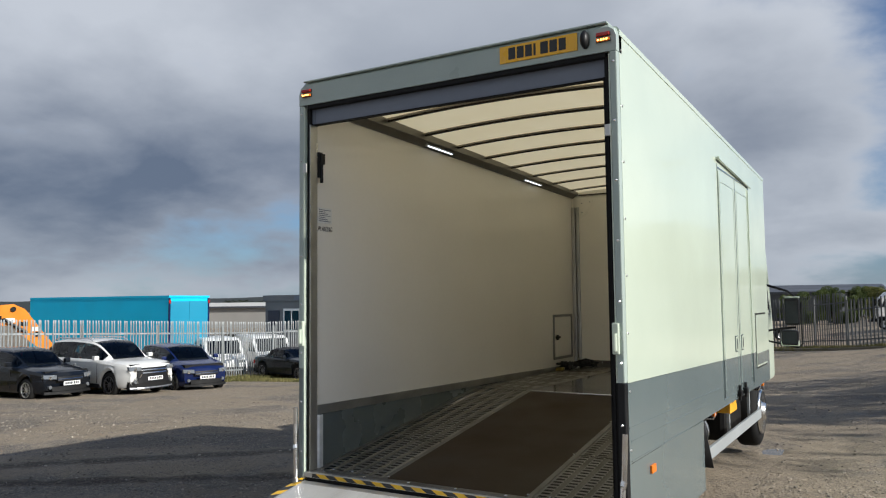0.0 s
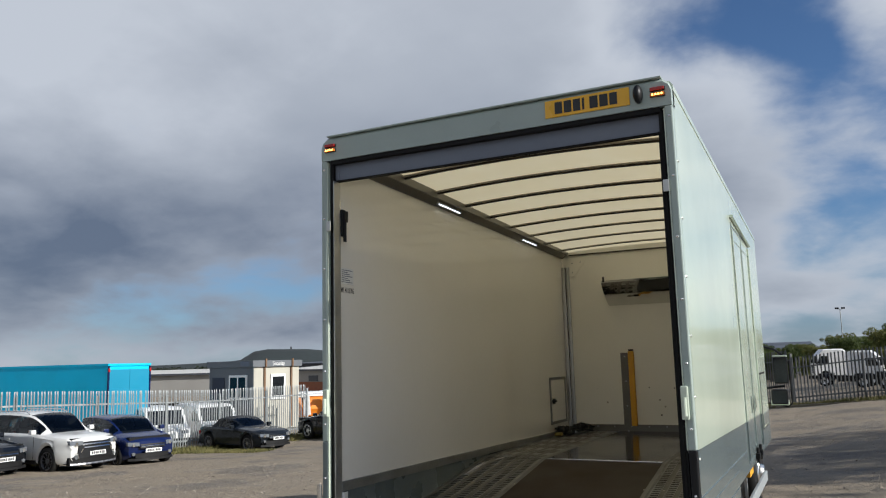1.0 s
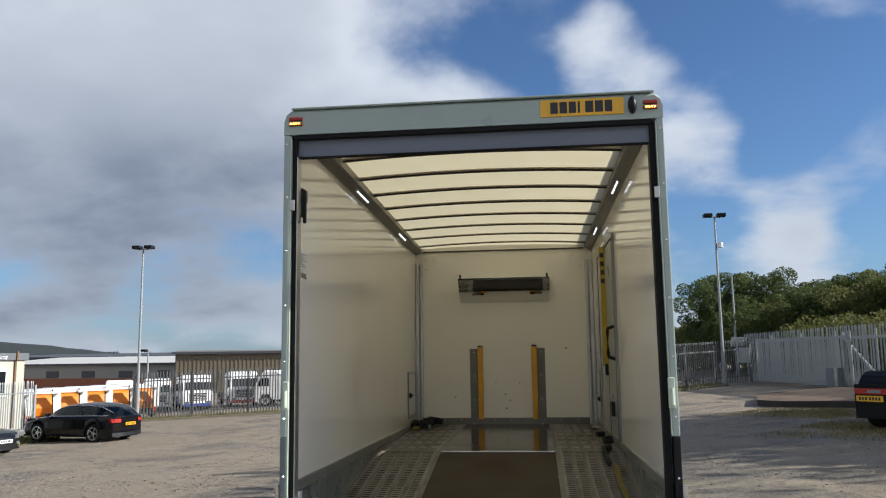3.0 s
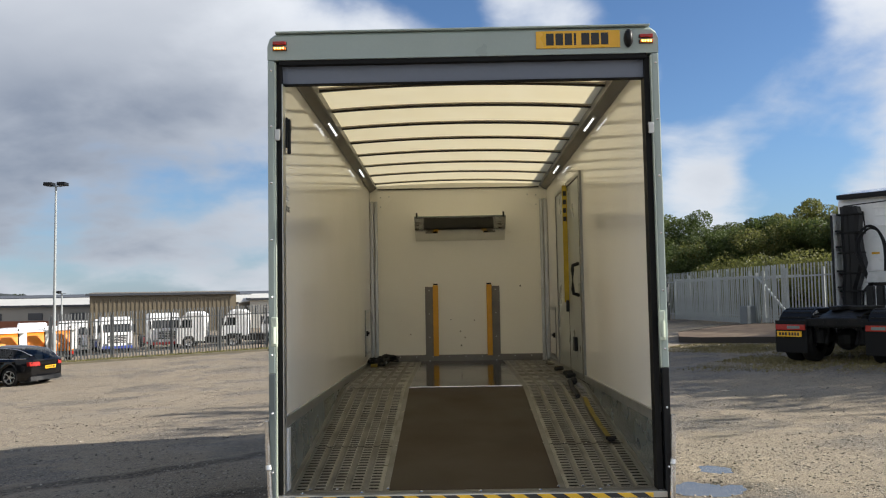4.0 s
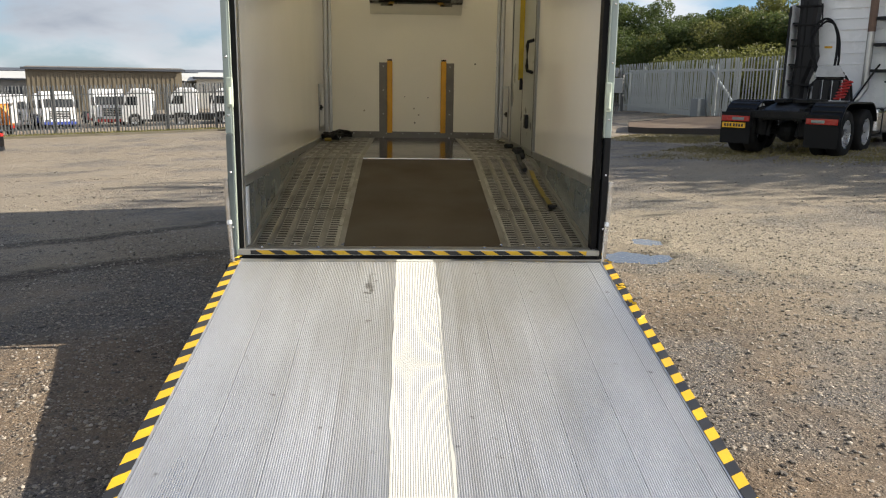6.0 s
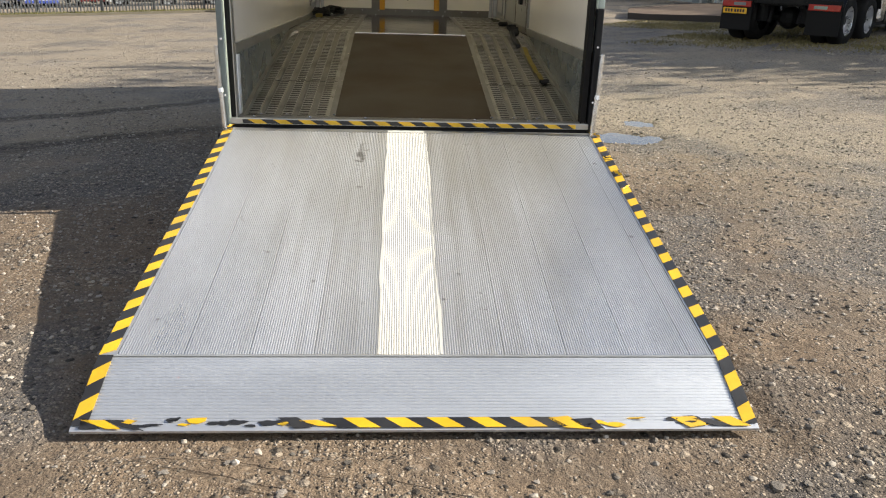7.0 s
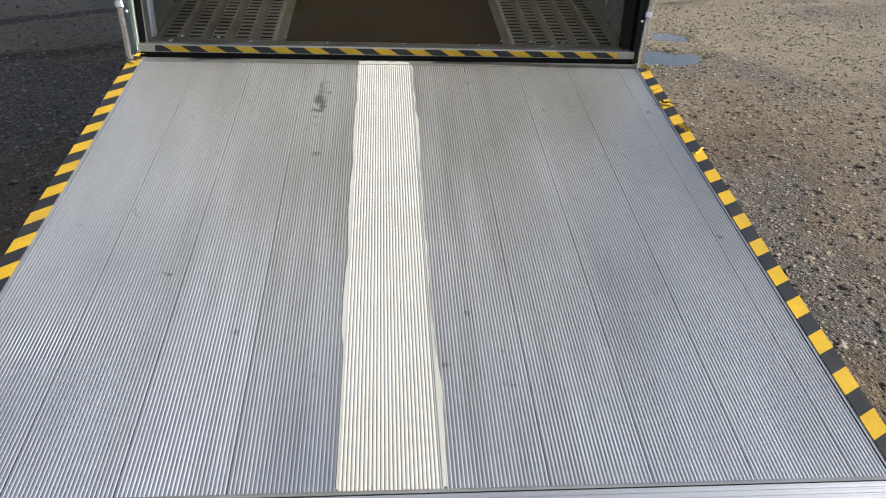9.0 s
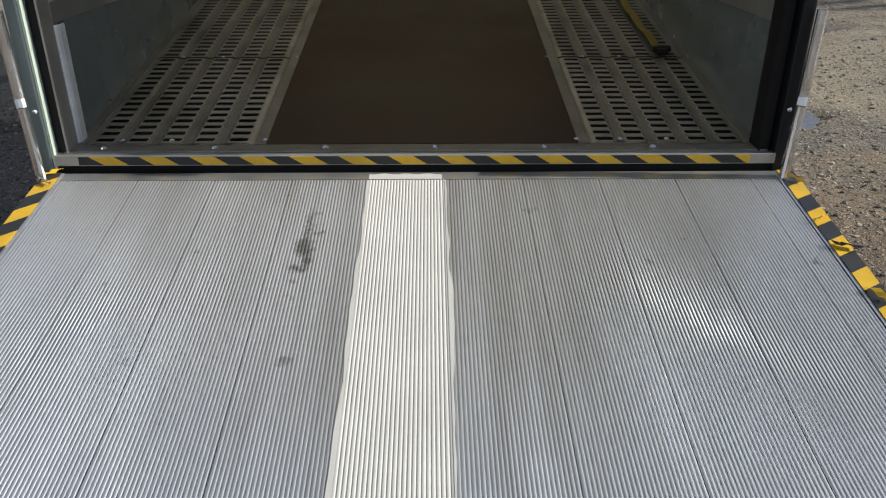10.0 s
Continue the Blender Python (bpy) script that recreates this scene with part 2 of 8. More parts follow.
def translucent_roof():
    m = bpy.data.materials.new("translucent_roof_sheet")
    m.use_nodes = True
    t = m.node_tree
    b = t.nodes["Principled BSDF"]
    b.inputs["Base Color"].default_value = (0.74, 0.65, 0.45, 1)
    b.inputs["Roughness"].default_value = 0.35
    tr = t.nodes.new("ShaderNodeBsdfTranslucent")
    n = t.nodes.new("ShaderNodeTexNoise")
    n.inputs["Scale"].default_value, n.inputs["Detail"].default_value = 3.0, 6.0
    tc = t.nodes.new("ShaderNodeTexCoord")
    link(t, tc.outputs["Object"], n.inputs["Vector"])
    ramp = t.nodes.new("ShaderNodeMix")
    ramp.data_type = "RGBA"
    ramp.inputs[6].default_value, ramp.inputs[7].default_value = (0.78, 0.67, 0.41, 1), (0.87, 0.79, 0.55, 1)
    link(t, n.outputs[0], ramp.inputs[0])
    link(t, ramp.outputs[2], tr.inputs[0])
    mx = t.nodes.new("ShaderNodeMixShader")
    mx.inputs[0].default_value = 0.47
    link(t, b.outputs[0], mx.inputs[1])
    link(t, tr.outputs[0], mx.inputs[2])
    link(t, mx.outputs[0], t.nodes["Material Output"].inputs[0])
    return m


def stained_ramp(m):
    """An oily smear worn into the ribbed sheet left of the painted plank."""
    t = m.node_tree
    b = t.nodes["Principled BSDF"]
    old = b.inputs["Base Color"].links[0].from_socket
    tc = t.nodes.new("ShaderNodeTexCoord")
    mp = t.nodes.new("ShaderNodeMapping")
    mp.vector_type = "POINT"
    mp.inputs["Location"].default_value = (0.29 / 0.035, 0.42 / 0.22, 0)
    mp.inputs["Scale"].default_value = (1 / 0.035, 1 / 0.22, 0.0)
    link(t, tc.outputs["Object"], mp.inputs[0])
    ln = t.nodes.new("ShaderNodeVectorMath")
    ln.operation = "LENGTH"
    link(t, mp.outputs[0], ln.inputs[0])
    n = t.nodes.new("ShaderNodeTexNoise")
    n.inputs["Scale"].default_value, n.inputs["Detail"].default_value = 26.0, 6.0
    link(t, tc.outputs["Object"], n.inputs["Vector"])
    ad = t.nodes.new("ShaderNodeMath")
    ad.operation = "MULTIPLY_ADD"
    link(t, n.outputs[0], ad.inputs[0])
    ad.inputs[1].default_value = 4.2
    link(t, ln.outputs["Value"], ad.inputs[2])
    r = t.nodes.new("ShaderNodeMapRange")
    r.inputs[1].default_value, r.inputs[2].default_value, r.inputs[3].default_value, r.inputs[4].default_value = 2.1, 2.9, 0.8, 0.0
    link(t, ad.outputs[0], r.inputs[0])
    mx = t.nodes.new("ShaderNodeMix")
    mx.data_type = "RGBA"
    link(t, r.outputs[0], mx.inputs[0])
    link(t, old, mx.inputs[6])
    mx.inputs[7].default_value = (0.09, 0.085, 0.075, 1)
    # grime along the ribs, in streaks, partly standing in for a duller reflection
    m2 = t.nodes.new("ShaderNodeMapping")
    m2.inputs["Scale"].default_value = (13.0, 0.55, 0.0)
    link(t, tc.outputs["Object"], m2.inputs[0])
    n2 = t.nodes.new("ShaderNodeTexNoise")
    n2.inputs["Scale"].default_value, n2.inputs["Detail"].default_value, n2.inputs["Roughness"].default_value = 1.0, 5.0, 0.62
    link(t, m2.outputs[0], n2.inputs["Vector"])
    r2 = t.nodes.new("ShaderNodeMapRange")
    r2.inputs[1].default_value, r2.inputs[2].default_value, r2.inputs[3].default_value, r2.inputs[4].default_value = 0.44, 0.72, 0.0, 0.45
    link(t, n2.outputs[0], r2.inputs[0])
    m3 = t.nodes.new("ShaderNodeMix")
    m3.data_type = "RGBA"
    sx = t.nodes.new("ShaderNodeSeparateXYZ")
    link(t, tc.outputs["Object"], sx.inputs[0])
    ab, fall, mul = t.nodes.new("ShaderNodeMath"), t.nodes.new("ShaderNodeMapRange"), t.nodes.new("ShaderNodeMath")
    ab.operation, mul.operation = "ABSOLUTE", "MULTIPLY"
    link(t, sx.outputs[0], ab.inputs[0])
    # less towards the sides: their brighter sky reflection is put into the colour
    fall.inputs[1].default_value, fall.inputs[2].default_value, fall.inputs[3].default_value, fall.inputs[4].default_value = 0.35, 0.85, 1.0, 0.12
    link(t, ab.outputs[0], fall.inputs[0])
    link(t, r2.outputs[0], mul.inputs[0])
    link(t, fall.outputs[0], mul.inputs[1])
    link(t, mul.outputs[0], m3.inputs[0])
    link(t, mx.outputs[2], m3.inputs[6])
    m3.inputs[7].default_value = (0.31, 0.30, 0.275, 1)
    # small oily spots
    n4 = t.nodes.new("ShaderNodeTexNoise")
    n4.inputs["Scale"].default_value, n4.inputs["Detail"].default_value = 11.0, 6.0
    link(t, tc.outputs["Object"], n4.inputs["Vector"])
    r4 = t.nodes.new("ShaderNodeMapRange")
    r4.inputs[1].default_value, r4.inputs[2].default_value, r4.inputs[3].default_value, r4.inputs[4].default_value = 0.70, 0.76, 0.0, 0.6
    link(t, n4.outputs[0], r4.inputs[0])
    m4 = t.nodes.new("ShaderNodeMix")
    m4.data_type = "RGBA"
    link(t, r4.outputs[0], m4.inputs[0])
    link(t, m3.outputs[2], m4.inputs[6])
    m4.inputs[7].default_value = (0.12, 0.11, 0.10, 1)
    link(t, m4.outputs[2], b.inputs["Base Color"])


stained_ramp(ALU)
FLAP_ALU = mat("flap_aluminium", (0.60, 0.615, 0.63), 0.38, 0.60, 0.08, 3.0, 70, 0.0004, 0.5, stretch=(0.25, 1, 1), dirt=(0.36, 0.33, 0.29), dirt_amount=0.4)
ROOFSHEET = translucent_roof()

# ---- mesh helpers ----


def part(name, bm, material, parent, label="", smooth=False, kind=""):
    """Links a bmesh as one mesh object under a thing or part."""
    me = bpy.data.meshes.new(name)
    bmesh.ops.recalc_face_normals(bm, faces=bm.faces)
    bm.to_mesh(me)
    bm.free()
    for mm in (material if isinstance(material, (list, tuple)) else (material,)):
        me.materials.append(mm)
    if smooth:
        me.shade_smooth()
    ob = new(name, me)
    if parent is not None:
        ob.parent = parent
    return tagged(ob, label=label, kind=kind)


def thing(name, label, category, at=(0, 0, 0), rz=0.0, group="", kind="", rx=0.0, ry=0.0):
    ob = new(name)
    ob.matrix_basis = pose(*at, rx, ry, rz)
    ob.empty_display_size = 0.2
    return tagged(ob, label, category, group, kind)


def bx(bm, x0, x1, y0, y1, z0, z1, bevel=0.0, m=None):
    vs = [bm.verts.new((x, y, z)) for z in (z0, z1) for y in (y0, y1) for x in (x0, x1)]
    fs = [bm.faces.new([vs[k] for k in q]) for q in ((0, 2, 3, 1), (4, 5, 7, 6), (0, 1, 5, 4), (2, 6, 7, 3), (0, 4, 6, 2), (1, 3, 7, 5))]
    if m is not None:
        bmesh.ops.transform(bm, matrix=m, verts=vs)
    if bevel:
        es = list({e for f in fs for e in f.edges})
        bmesh.ops.bevel(bm, geom=es, offset=bevel, segments=2, affect="EDGES", profile=0.6)
    return bm


def box(x0, x1, y0, y1, z0, z1, bevel=0.0, m=None):
    return bx(bmesh.new(), x0, x1, y0, y1, z0, z1, bevel, m)


def cyl(bm, p0, p1, r, seg=12, r1=None, caps=True):
    p0, p1 = Vector(p0), Vector(p1)
    q = (p1 - p0).to_track_quat("Z", "Y").to_matrix()
    r1 = r if r1 is None else r1
    a = [bm.verts.new(p0 + q @ Vector((r * math.cos(k * math.tau / seg), r * math.sin(k * math.tau / seg), 0))) for k in range(seg)]
    b = [bm.verts.new(p1 + q @ Vector((r1 * math.cos(k * math.tau / seg), r1 * math.sin(k * math.tau / seg), 0))) for k in range(seg)]
    for k in range(seg):
        bm.faces.new((a[k], a[(k + 1) % seg], b[(k + 1) % seg], b[k]))
    if caps:
        bm.faces.new(a[::-1])
        bm.faces.new(b)
    return bm


def tube(bm, pts, r, seg=8):
    """A round tube through points."""
    pts = [Vector(p) for p in pts]
    rings = []
    for k, p in enumerate(pts):
        d = (pts[min(k + 1, len(pts) - 1)] - pts[max(k - 1, 0)]).normalized()
        q = d.to_track_quat("Z", "Y").to_matrix()
        rings.append([bm.verts.new(p + q @ Vector((r * math.cos(a * math.tau / seg), r * math.sin(a * math.tau / seg), 0))) for a in range(seg)])
    for a, b in zip(rings, rings[1:]):
        for k in range(seg):
            bm.faces.new((a[k], a[(k + 1) % seg], b[(k + 1) % seg], b[k]))
    bm.faces.new(rings[0][::-1])
    bm.faces.new(rings[-1])
    return bm


def prism(bm, pts, axis, a, b, m=None):
    """A polygon of (u, v) pulled along an axis from a to b. axis x: (y, z); y: (x, z); z: (x, y)."""
    def p3(u, v, w):
        return {"x": (w, u, v), "y": (u, w, v), "z": (u, v, w)}[axis]
    lo = [bm.verts.new(p3(u, v, a)) for u, v in pts]
    hi = [bm.verts.new(p3(u, v, b)) for u, v in pts]
    n = len(pts)
    bm.faces.new(lo)
    bm.faces.new(hi[::-1])
    for k in range(n):
        bm.faces.new((lo[k], hi[k], hi[(k + 1) % n], lo[(k + 1) % n]))
    if m is not None:
        bmesh.ops.transform(bm, matrix=m, verts=lo + hi)
    return bm


def loft(bm, rings, closed=True, caps=True):
    vs = [[bm.verts.new(p) for p in ring] for ring in rings]
    n = len(vs[0])
    for a, b in zip(vs, vs[1:]):
        for k in range(n if closed else n - 1):
            bm.faces.new((a[k], a[(k + 1) % n], b[(k + 1) % n], b[k]))
    if caps and closed:
        bm.faces.new(vs[0][::-1])
        bm.faces.new(vs[-1])
    return bm


def smoothstep(a, b, x):
    u = min(1.0, max(0.0, (x - a) / (b - a)))
    return u * u * (3 - 2 * u)


def ground_z(x, y):
    """The yard falls gently to -x and rises to +x."""
    k = smoothstep(-4, 4, x)
    d = max(0.0, abs(x) - 1.2) * (1 if x > 0 else -1)
    return max(-4.0, min(4.0, (0.030 + 0.020 * k) * d)) + (-0.039 + 0.027 * k) * min(19.5, max(0.0, y - 1)) * smoothstep(0, 8, y)


def rivets(spots, r, way, parent, material, name="rivet"):
    """Domed rivet heads, one object each, on one shared mesh. way: 'x', 'y' or 'z' with a sign."""
    bm = bmesh.new()
    bmesh.ops.create_uvsphere(bm, u_segments=8, v_segments=4, radius=r)
    bmesh.ops.scale(bm, vec=(0.55 if "x" in way else 1, 0.55 if "y" in way else 1, 0.55 if "z" in way else 1), verts=bm.verts)
    me = bpy.data.meshes.new(name)
    bm.to_mesh(me)
    bm.free()
    me.materials.append(material)
    for p in spots:
        ob = new(name, me)
        ob.location = p
        ob.parent = parent


# ---- the box truck ----
XL, XR, LI, RI = -1.195, 1.22, -1.125, 1.165      # outer and inner faces of the box
LEN, BACK = 5.36, 5.275                            # outer length, inner face of the bulkhead
SLOPE_TOP, FLOOR = 2.475, 0.955


def roof_out(y):
    return 3.43 - 0.036 * y


def roof_in(y):
    return 3.30 - 0.020 * y


def stripe_z(y):
    return 1.335 - 0.022 * y


truck = thing("box_truck", "pale mint and slate grey box truck, shutter open, ramp down", "truck")


def sheet_x(x, y0, y1, zlo, zhi, d, steps=1):
    """A slab in a plane of x, d thick outwards, between heights given by functions of y."""
    bm = bmesh.new()
    ys = [y0 + (y1 - y0) * k / steps for k in range(steps + 1)]
    loft(bm, [[(x, y, zlo(y)), (x + d, y, zlo(y)), (x + d, y, zhi(y)), (x, y, zhi(y))] for y in ys])
    return bm


def const(v):
    return lambda y: v


for side, xo, d in (("right", XR, -0.018), ("left", XL, 0.018)):
    upper = part("side_panel", sheet_x(xo, 0.055, LEN, stripe_z, lambda y: roof_out(y) - 0.05, d), CREAM, truck, "glossy pale mint upper side panel")
    lower = part("lower_side_panel", sheet_x(xo, 0.055, LEN, const(0.875), lambda y: stripe_z(y) - 0.002, d), SLATE, truck, "slate grey lower side panel")
    part("rear_skirt", sheet_x(xo, 0.055, 1.92, const(0.34), const(0.872), d), SLATE, truck, "slate grey rear skirt panel")
    s = 1 if side == "right" else -1
    part("skirt_fold", sheet_x(xo + 0.0015 * s, 0.06, 2.62, lambda y: 1.075 - 0.012 * y, lambda y: 1.083 - 0.012 * y, 0.004 * s), SLATE, truck)
    for z in (0.985, 0.874):
        part("skirt_fold", sheet_x(xo + 0.0015 * s, 0.09, 1.9, lambda y: z + 0.012 * (1 - y), lambda y: z + 0.006 + 0.012 * (1 - y), 0.003 * s), SLATE, truck)
    rail = bmesh.new()
    loft(rail, [[(xo - 0.05 * s, y, roof_out(y) + 0.002), (xo - 0.012 * s, y, roof_out(y) - 0.008), (xo + 0.004 * s, y, roof_out(y) - 0.028), (xo + 0.004 * s, y, roof_out(y) - 0.062), (xo - 0.05 * s, y, roof_out(y) - 0.062)] for y in (0.055, LEN)])
    part("roof_edge_rail", rail, CREAM, truck)
    rivets([(xo + 0.001 * s, 0.085, 0.95 + 0.333 * k) for k in range(8)], 0.009, "x", upper, ALU_TRIM)

# inner liners with real openings covered by doors
part("wall_liner", sheet_x(RI, 0.10, BACK, lambda y: max(0.97, 1.065 - 0.04 * y), roof_in, 0.03), LINER, truck, "glossy white inner wall liner")
part("wall_liner", sheet_x(LI, 0.10, BACK, lambda y: max(0.97, 1.065 - 0.04 * y), roof_in, -0.03), LINER, truck, "glossy white inner wall liner")
for x, s in ((LI, 1), (RI, -1)):
    part("kick_panel", sheet_x(x + 0.002 * s, 0.10, 2.62, lambda y: 0.60 + 0.146 * (y - 0.13) - 0.03, lambda y: 0.999 - 0.01372 * (y - 0.10), 0.012 * s), KICK, truck, "scuffed grey metal kick panel")
    part("kick_trim", sheet_x(x + 0.002 * s, 0.10, BACK, lambda y: max(0.93, 1.065 - 0.04 * y - 0.06), lambda y: max(0.985, 1.068 - 0.04 * y), 0.018 * s), STEEL, truck)

# roof: translucent sheet with cross bows
bm = bmesh.new()
ys, xs = [0.10 + (LEN - 0.10) * k / 6 for k in range(7)], [XL + 0.02 + (XR - XL - 0.04) * k / 12 for k in range(13)]
grid = [[bm.verts.new((x, y, roof_in(y) + 0.016 + 0.034 * (1 - y / 5.3) + 0.035 * (1 - ((x - 0.012) / 1.2) ** 2))) for x in xs] for y in ys]
for a, b in zip(grid, grid[1:]):
    for k in range(12):
        bm.faces.new((a[k], a[k + 1], b[k + 1], b[k]))
part("roof_sheet", bm, ROOFSHEET, truck, "translucent cream roof sheet")
for k in range(9):
    y = min(0.332 + 0.5825 * k, BACK - 0.03)
    z, top = roof_in(y), 0.010 + 0.034 * (1 - y / 5.3)
    bow = bmesh.new()
    n = 10
    loft(bow, [[(x, y - 0.008, z + top + h), (x, y + 0.008, z + top + h), (x, y + 0.008, z + 0.70 * top - 0.008 + h), (x, y - 0.008, z + 0.70 * top - 0.008 + h)] for x, h in [(-1.03 + 2.10 * q / n, 0.035 * (1 - (2 * q / n - 1) ** 2)) for q in range(n + 1)]])
    bow = part("roof_bow", bow, BOW_D, truck, "thin metal roof bow")
    web = bmesh.new()
    loft(web, [[(x, y - 0.050, z + top + 0.002 + h), (x, y - 0.0085, z + top + 0.002 + h), (x, y - 0.0085, z + top - 0.005 + h), (x, y - 0.050, z + top - 0.005 + h)] for x, h in [(-1.03 + 2.10 * q / n, 0.035 * (1 - (2 * q / n - 1) ** 2)) for q in range(n + 1)]])
    part("bow_flange", web, BOW_F, bow)

# side roof rails, sloped coves, with two led lights each
for x, s in ((LI, 1), (RI, -1)):
    rail = bmesh.new()
    loft(rail, [[(x + 0.001 * s, y, roof_in(y) - 0.052), (x + 0.018 * s, y, roof_in(y) - 0.052), (x + 0.074 * s, y, roof_in(y) - 0.012), (x + 0.09 * s, y, roof_in(y) - 0.012), (x + 0.09 * s, y, roof_in(y) + 0.08), (x + 0.001 * s, y, roof_in(y) + 0.08)] for y in (0.16, BACK - 0.002)])
    rail = part("roof_rail", rail, RAIL, truck, "dull metal roof rail")
    for y0, y1 in ((1.58, 2.06), (3.68, 4.16)):
        w = Vector((0.056 * s, 0, 0.040)).normalized()
        nrm = Vector((0.040 * s, 0, -0.056)).normalized()
        def lamp_box(a, b, lo, hi):
            q = bmesh.new()
            rings = []
            for y in (y0 + a, y1 - a):
                o = Vector((x + 0.046 * s, y, roof_in(y) - 0.032))
                rings.append([tuple(o + w * (-b) + nrm * lo), tuple(o + w * b + nrm * lo), tuple(o + w * b + nrm * hi), tuple(o + w * (-b) + nrm * hi)])
            return loft(q, rings)
        lamp = part("led_light", lamp_box(0.0, 0.015, 0.0, 0.014), ALU_TRIM, rail, "slim led strip light, lit")
        part("diffuser", lamp_box(0.02, 0.0055, 0.0145, 0.018), LED, lamp)

# bulkhead with its fittings
arch = [(XR - 0.02 - (XR - XL - 0.04) * k / 12, 0) for k in range(13)]
arch = [(x, roof_in(BACK) + 0.020 + 0.035 * (1 - ((x - 0.012) / 1.2) ** 2)) for x, _ in arch]
bulkhead = part("bulkhead", prism(bmesh.new(), [(XL + 0.02, 0.876), (XR - 0.02, 0.876)] + arch, "y", BACK, LEN - 0.002), BULK, truck, "white front bulkhead with scuffs")
part("bulkhead_top_trim", box(LI + 0.101, RI - 0.101, BACK - 0.022, BACK - 0.002, 3.168, 3.184, 0.003), BOW_D, truck, "dark trim under the roof")
strip = part("bulkhead_skirting", box(LI + 0.1, RI - 0.1, BACK - 0.012, BACK - 0.001, 0.95, 1.035, 0.002), PLATE_S, truck)
rivets([(LI + 0.16 + 0.21 * k, BACK - 0.013, 1.012) for k in range(10)], 0.008, "y", strip, ALU_TRIM)
for x, s in ((LI, 1), (RI, -1)):
    post = bmesh.new()
    bx(post, min(x + 0.002 * s, x + 0.05 * s), max(x + 0.002 * s, x + 0.05 * s), BACK - 0.05, BACK - 0.001, 0.96, 3.02, 0.008)
    bx(post, min(x + 0.058 * s, x + 0.098 * s), max(x + 0.058 * s, x + 0.098 * s), BACK - 0.03, BACK - 0.001, 0.96, 3.02, 0.008)
    part("corner_post", post, ALU_TRIM, truck)
    gus = bmesh.new()
    prism(gus, [(x + 0.1 * s, 3.10), (x + 0.30 * s, 3.10), (x + 0.30 * s, 3.07), (x + 0.16 * s, 2.90), (x + 0.1 * s, 2.90)], "y", BACK - 0.008, BACK - 0.001)
    g = part("gusset_plate", gus, BULK, truck)
    rivets([(x + 0.14 * s, BACK - 0.009, 2.95), (x + 0.25 * s, BACK - 0.009, 3.08), (x + 0.14 * s, BACK - 0.009, 3.07)], 0.008, "y", g, STEEL)
for xp, xpad in ((-0.375, -0.292), (0.478, 0.395)):
    pl = bmesh.new()
    bx(pl, xp - 0.052, xp + 0.052, BACK - 0.01, BACK - 0.002, 0.96, 1.905, 0.003)
    pl = part("wall_plate", pl, PLATE_S, truck, "riveted grey steel wall plate")
    rivets([(xp, BACK - 0.011, 1.86 - 0.3 * k) for k in range(4)], 0.009, "y", pl, ALU_TRIM)
    pad = bmesh.new()
    bx(pad, xpad - 0.034, xpad + 0.034, BACK - 0.06, BACK - 0.002, 1.02, 1.925, 0.012)
    pad = part("buffer_bar", pad, YELLOW, truck, "yellow buffer bar")
    part("end_cap", box(xpad - 0.03, xpad + 0.03, BACK - 0.05, BACK - 0.004, 1.926, 1.945, 0.004), BLACK, pad)
for k, (x, z) in enumerate(((-0.10, 1.48), (0.20, 1.47), (0.02, 1.33), (0.08, 1.25), (-0.62, 1.30), (0.80, 1.9), (0.03, 1.15))):
    mk = bmesh.new()
    cyl(mk, (x, BACK - 0.0012, z), (x, BACK - 0.0004, z), 0.008 if k < 2 else 0.012, 9)
    part("scuff_mark", mk, RAIL if k < 2 else PLATE_S if k > 4 else MARK, bulkhead, "small dark scuff")
# polished shelf guard: a lip above and a face that leans out at the top
g = bmesh.new()
x0, x1 = -0.535, 0.61
arc, yy = [], BACK - 0.004
for k in range(13):
    arc.append((yy, 2.495 + 0.022 * k))
    yy -= 0.022 * math.tan(radians(63 - 2.4 * k))
back_y = arc[-1][0]
loft(g, [[(x, y, z) for y, z in arc] + [(x, back_y, 2.785), (x, BACK - 0.003, 2.79)] for x in (x0, x1)])
guard = part("shelf_guard", g, MIRROR, truck, "curved polished steel shelf guard reflecting the floor", smooth=False)
for x in (x0 + 0.03, x1 - 0.03):
    part("bolt", cyl(bmesh.new(), (x, back_y - 0.004, 2.765), (x, back_y - 0.004, 2.83), 0.012), BLACK, guard)


def hatch(x, s, y0, y1, z0, z1):
    """A small locker hatch in an inner wall: frame, door, turn catch."""
    f = bmesh.new()
    for a in ((y0, y1, z1 - 0.03, z1), (y0, y1, z0, z0 + 0.03), (y0, y0 + 0.03, z0 + 0.031, z1 - 0.031), (y1 - 0.03, y1, z0 + 0.031, z1 - 0.031)):
        bx(f, min(x, x + 0.014 * s), max(x, x + 0.014 * s), *a)
    fr = part("hatch_frame", f, FRAME_D, truck, "framed white locker hatch with black catch")
    part("hatch_door", box(min(x + 0.001 * s, x + 0.007 * s), max(x + 0.001 * s, x + 0.007 * s), y0 + 0.034, y1 - 0.034, z0 + 0.034, z1 - 0.034, 0.002), LINER, fr)
    c = bmesh.new()
    cyl(c, (x, y0 + 0.10, z0 + 0.27), (x + 0.03 * s, y0 + 0.10, z0 + 0.27), 0.032, 10)
    bx(c, min(x, x + 0.045 * s), max(x, x + 0.045 * s), y0 + 0.06, y0 + 0.14, z0 + 0.26, z0 + 0.285, 0.004)
    part("catch", c, BLACK, fr)


hatch(LI, 1, 4.55, 5.16, 1.08, 1.63)
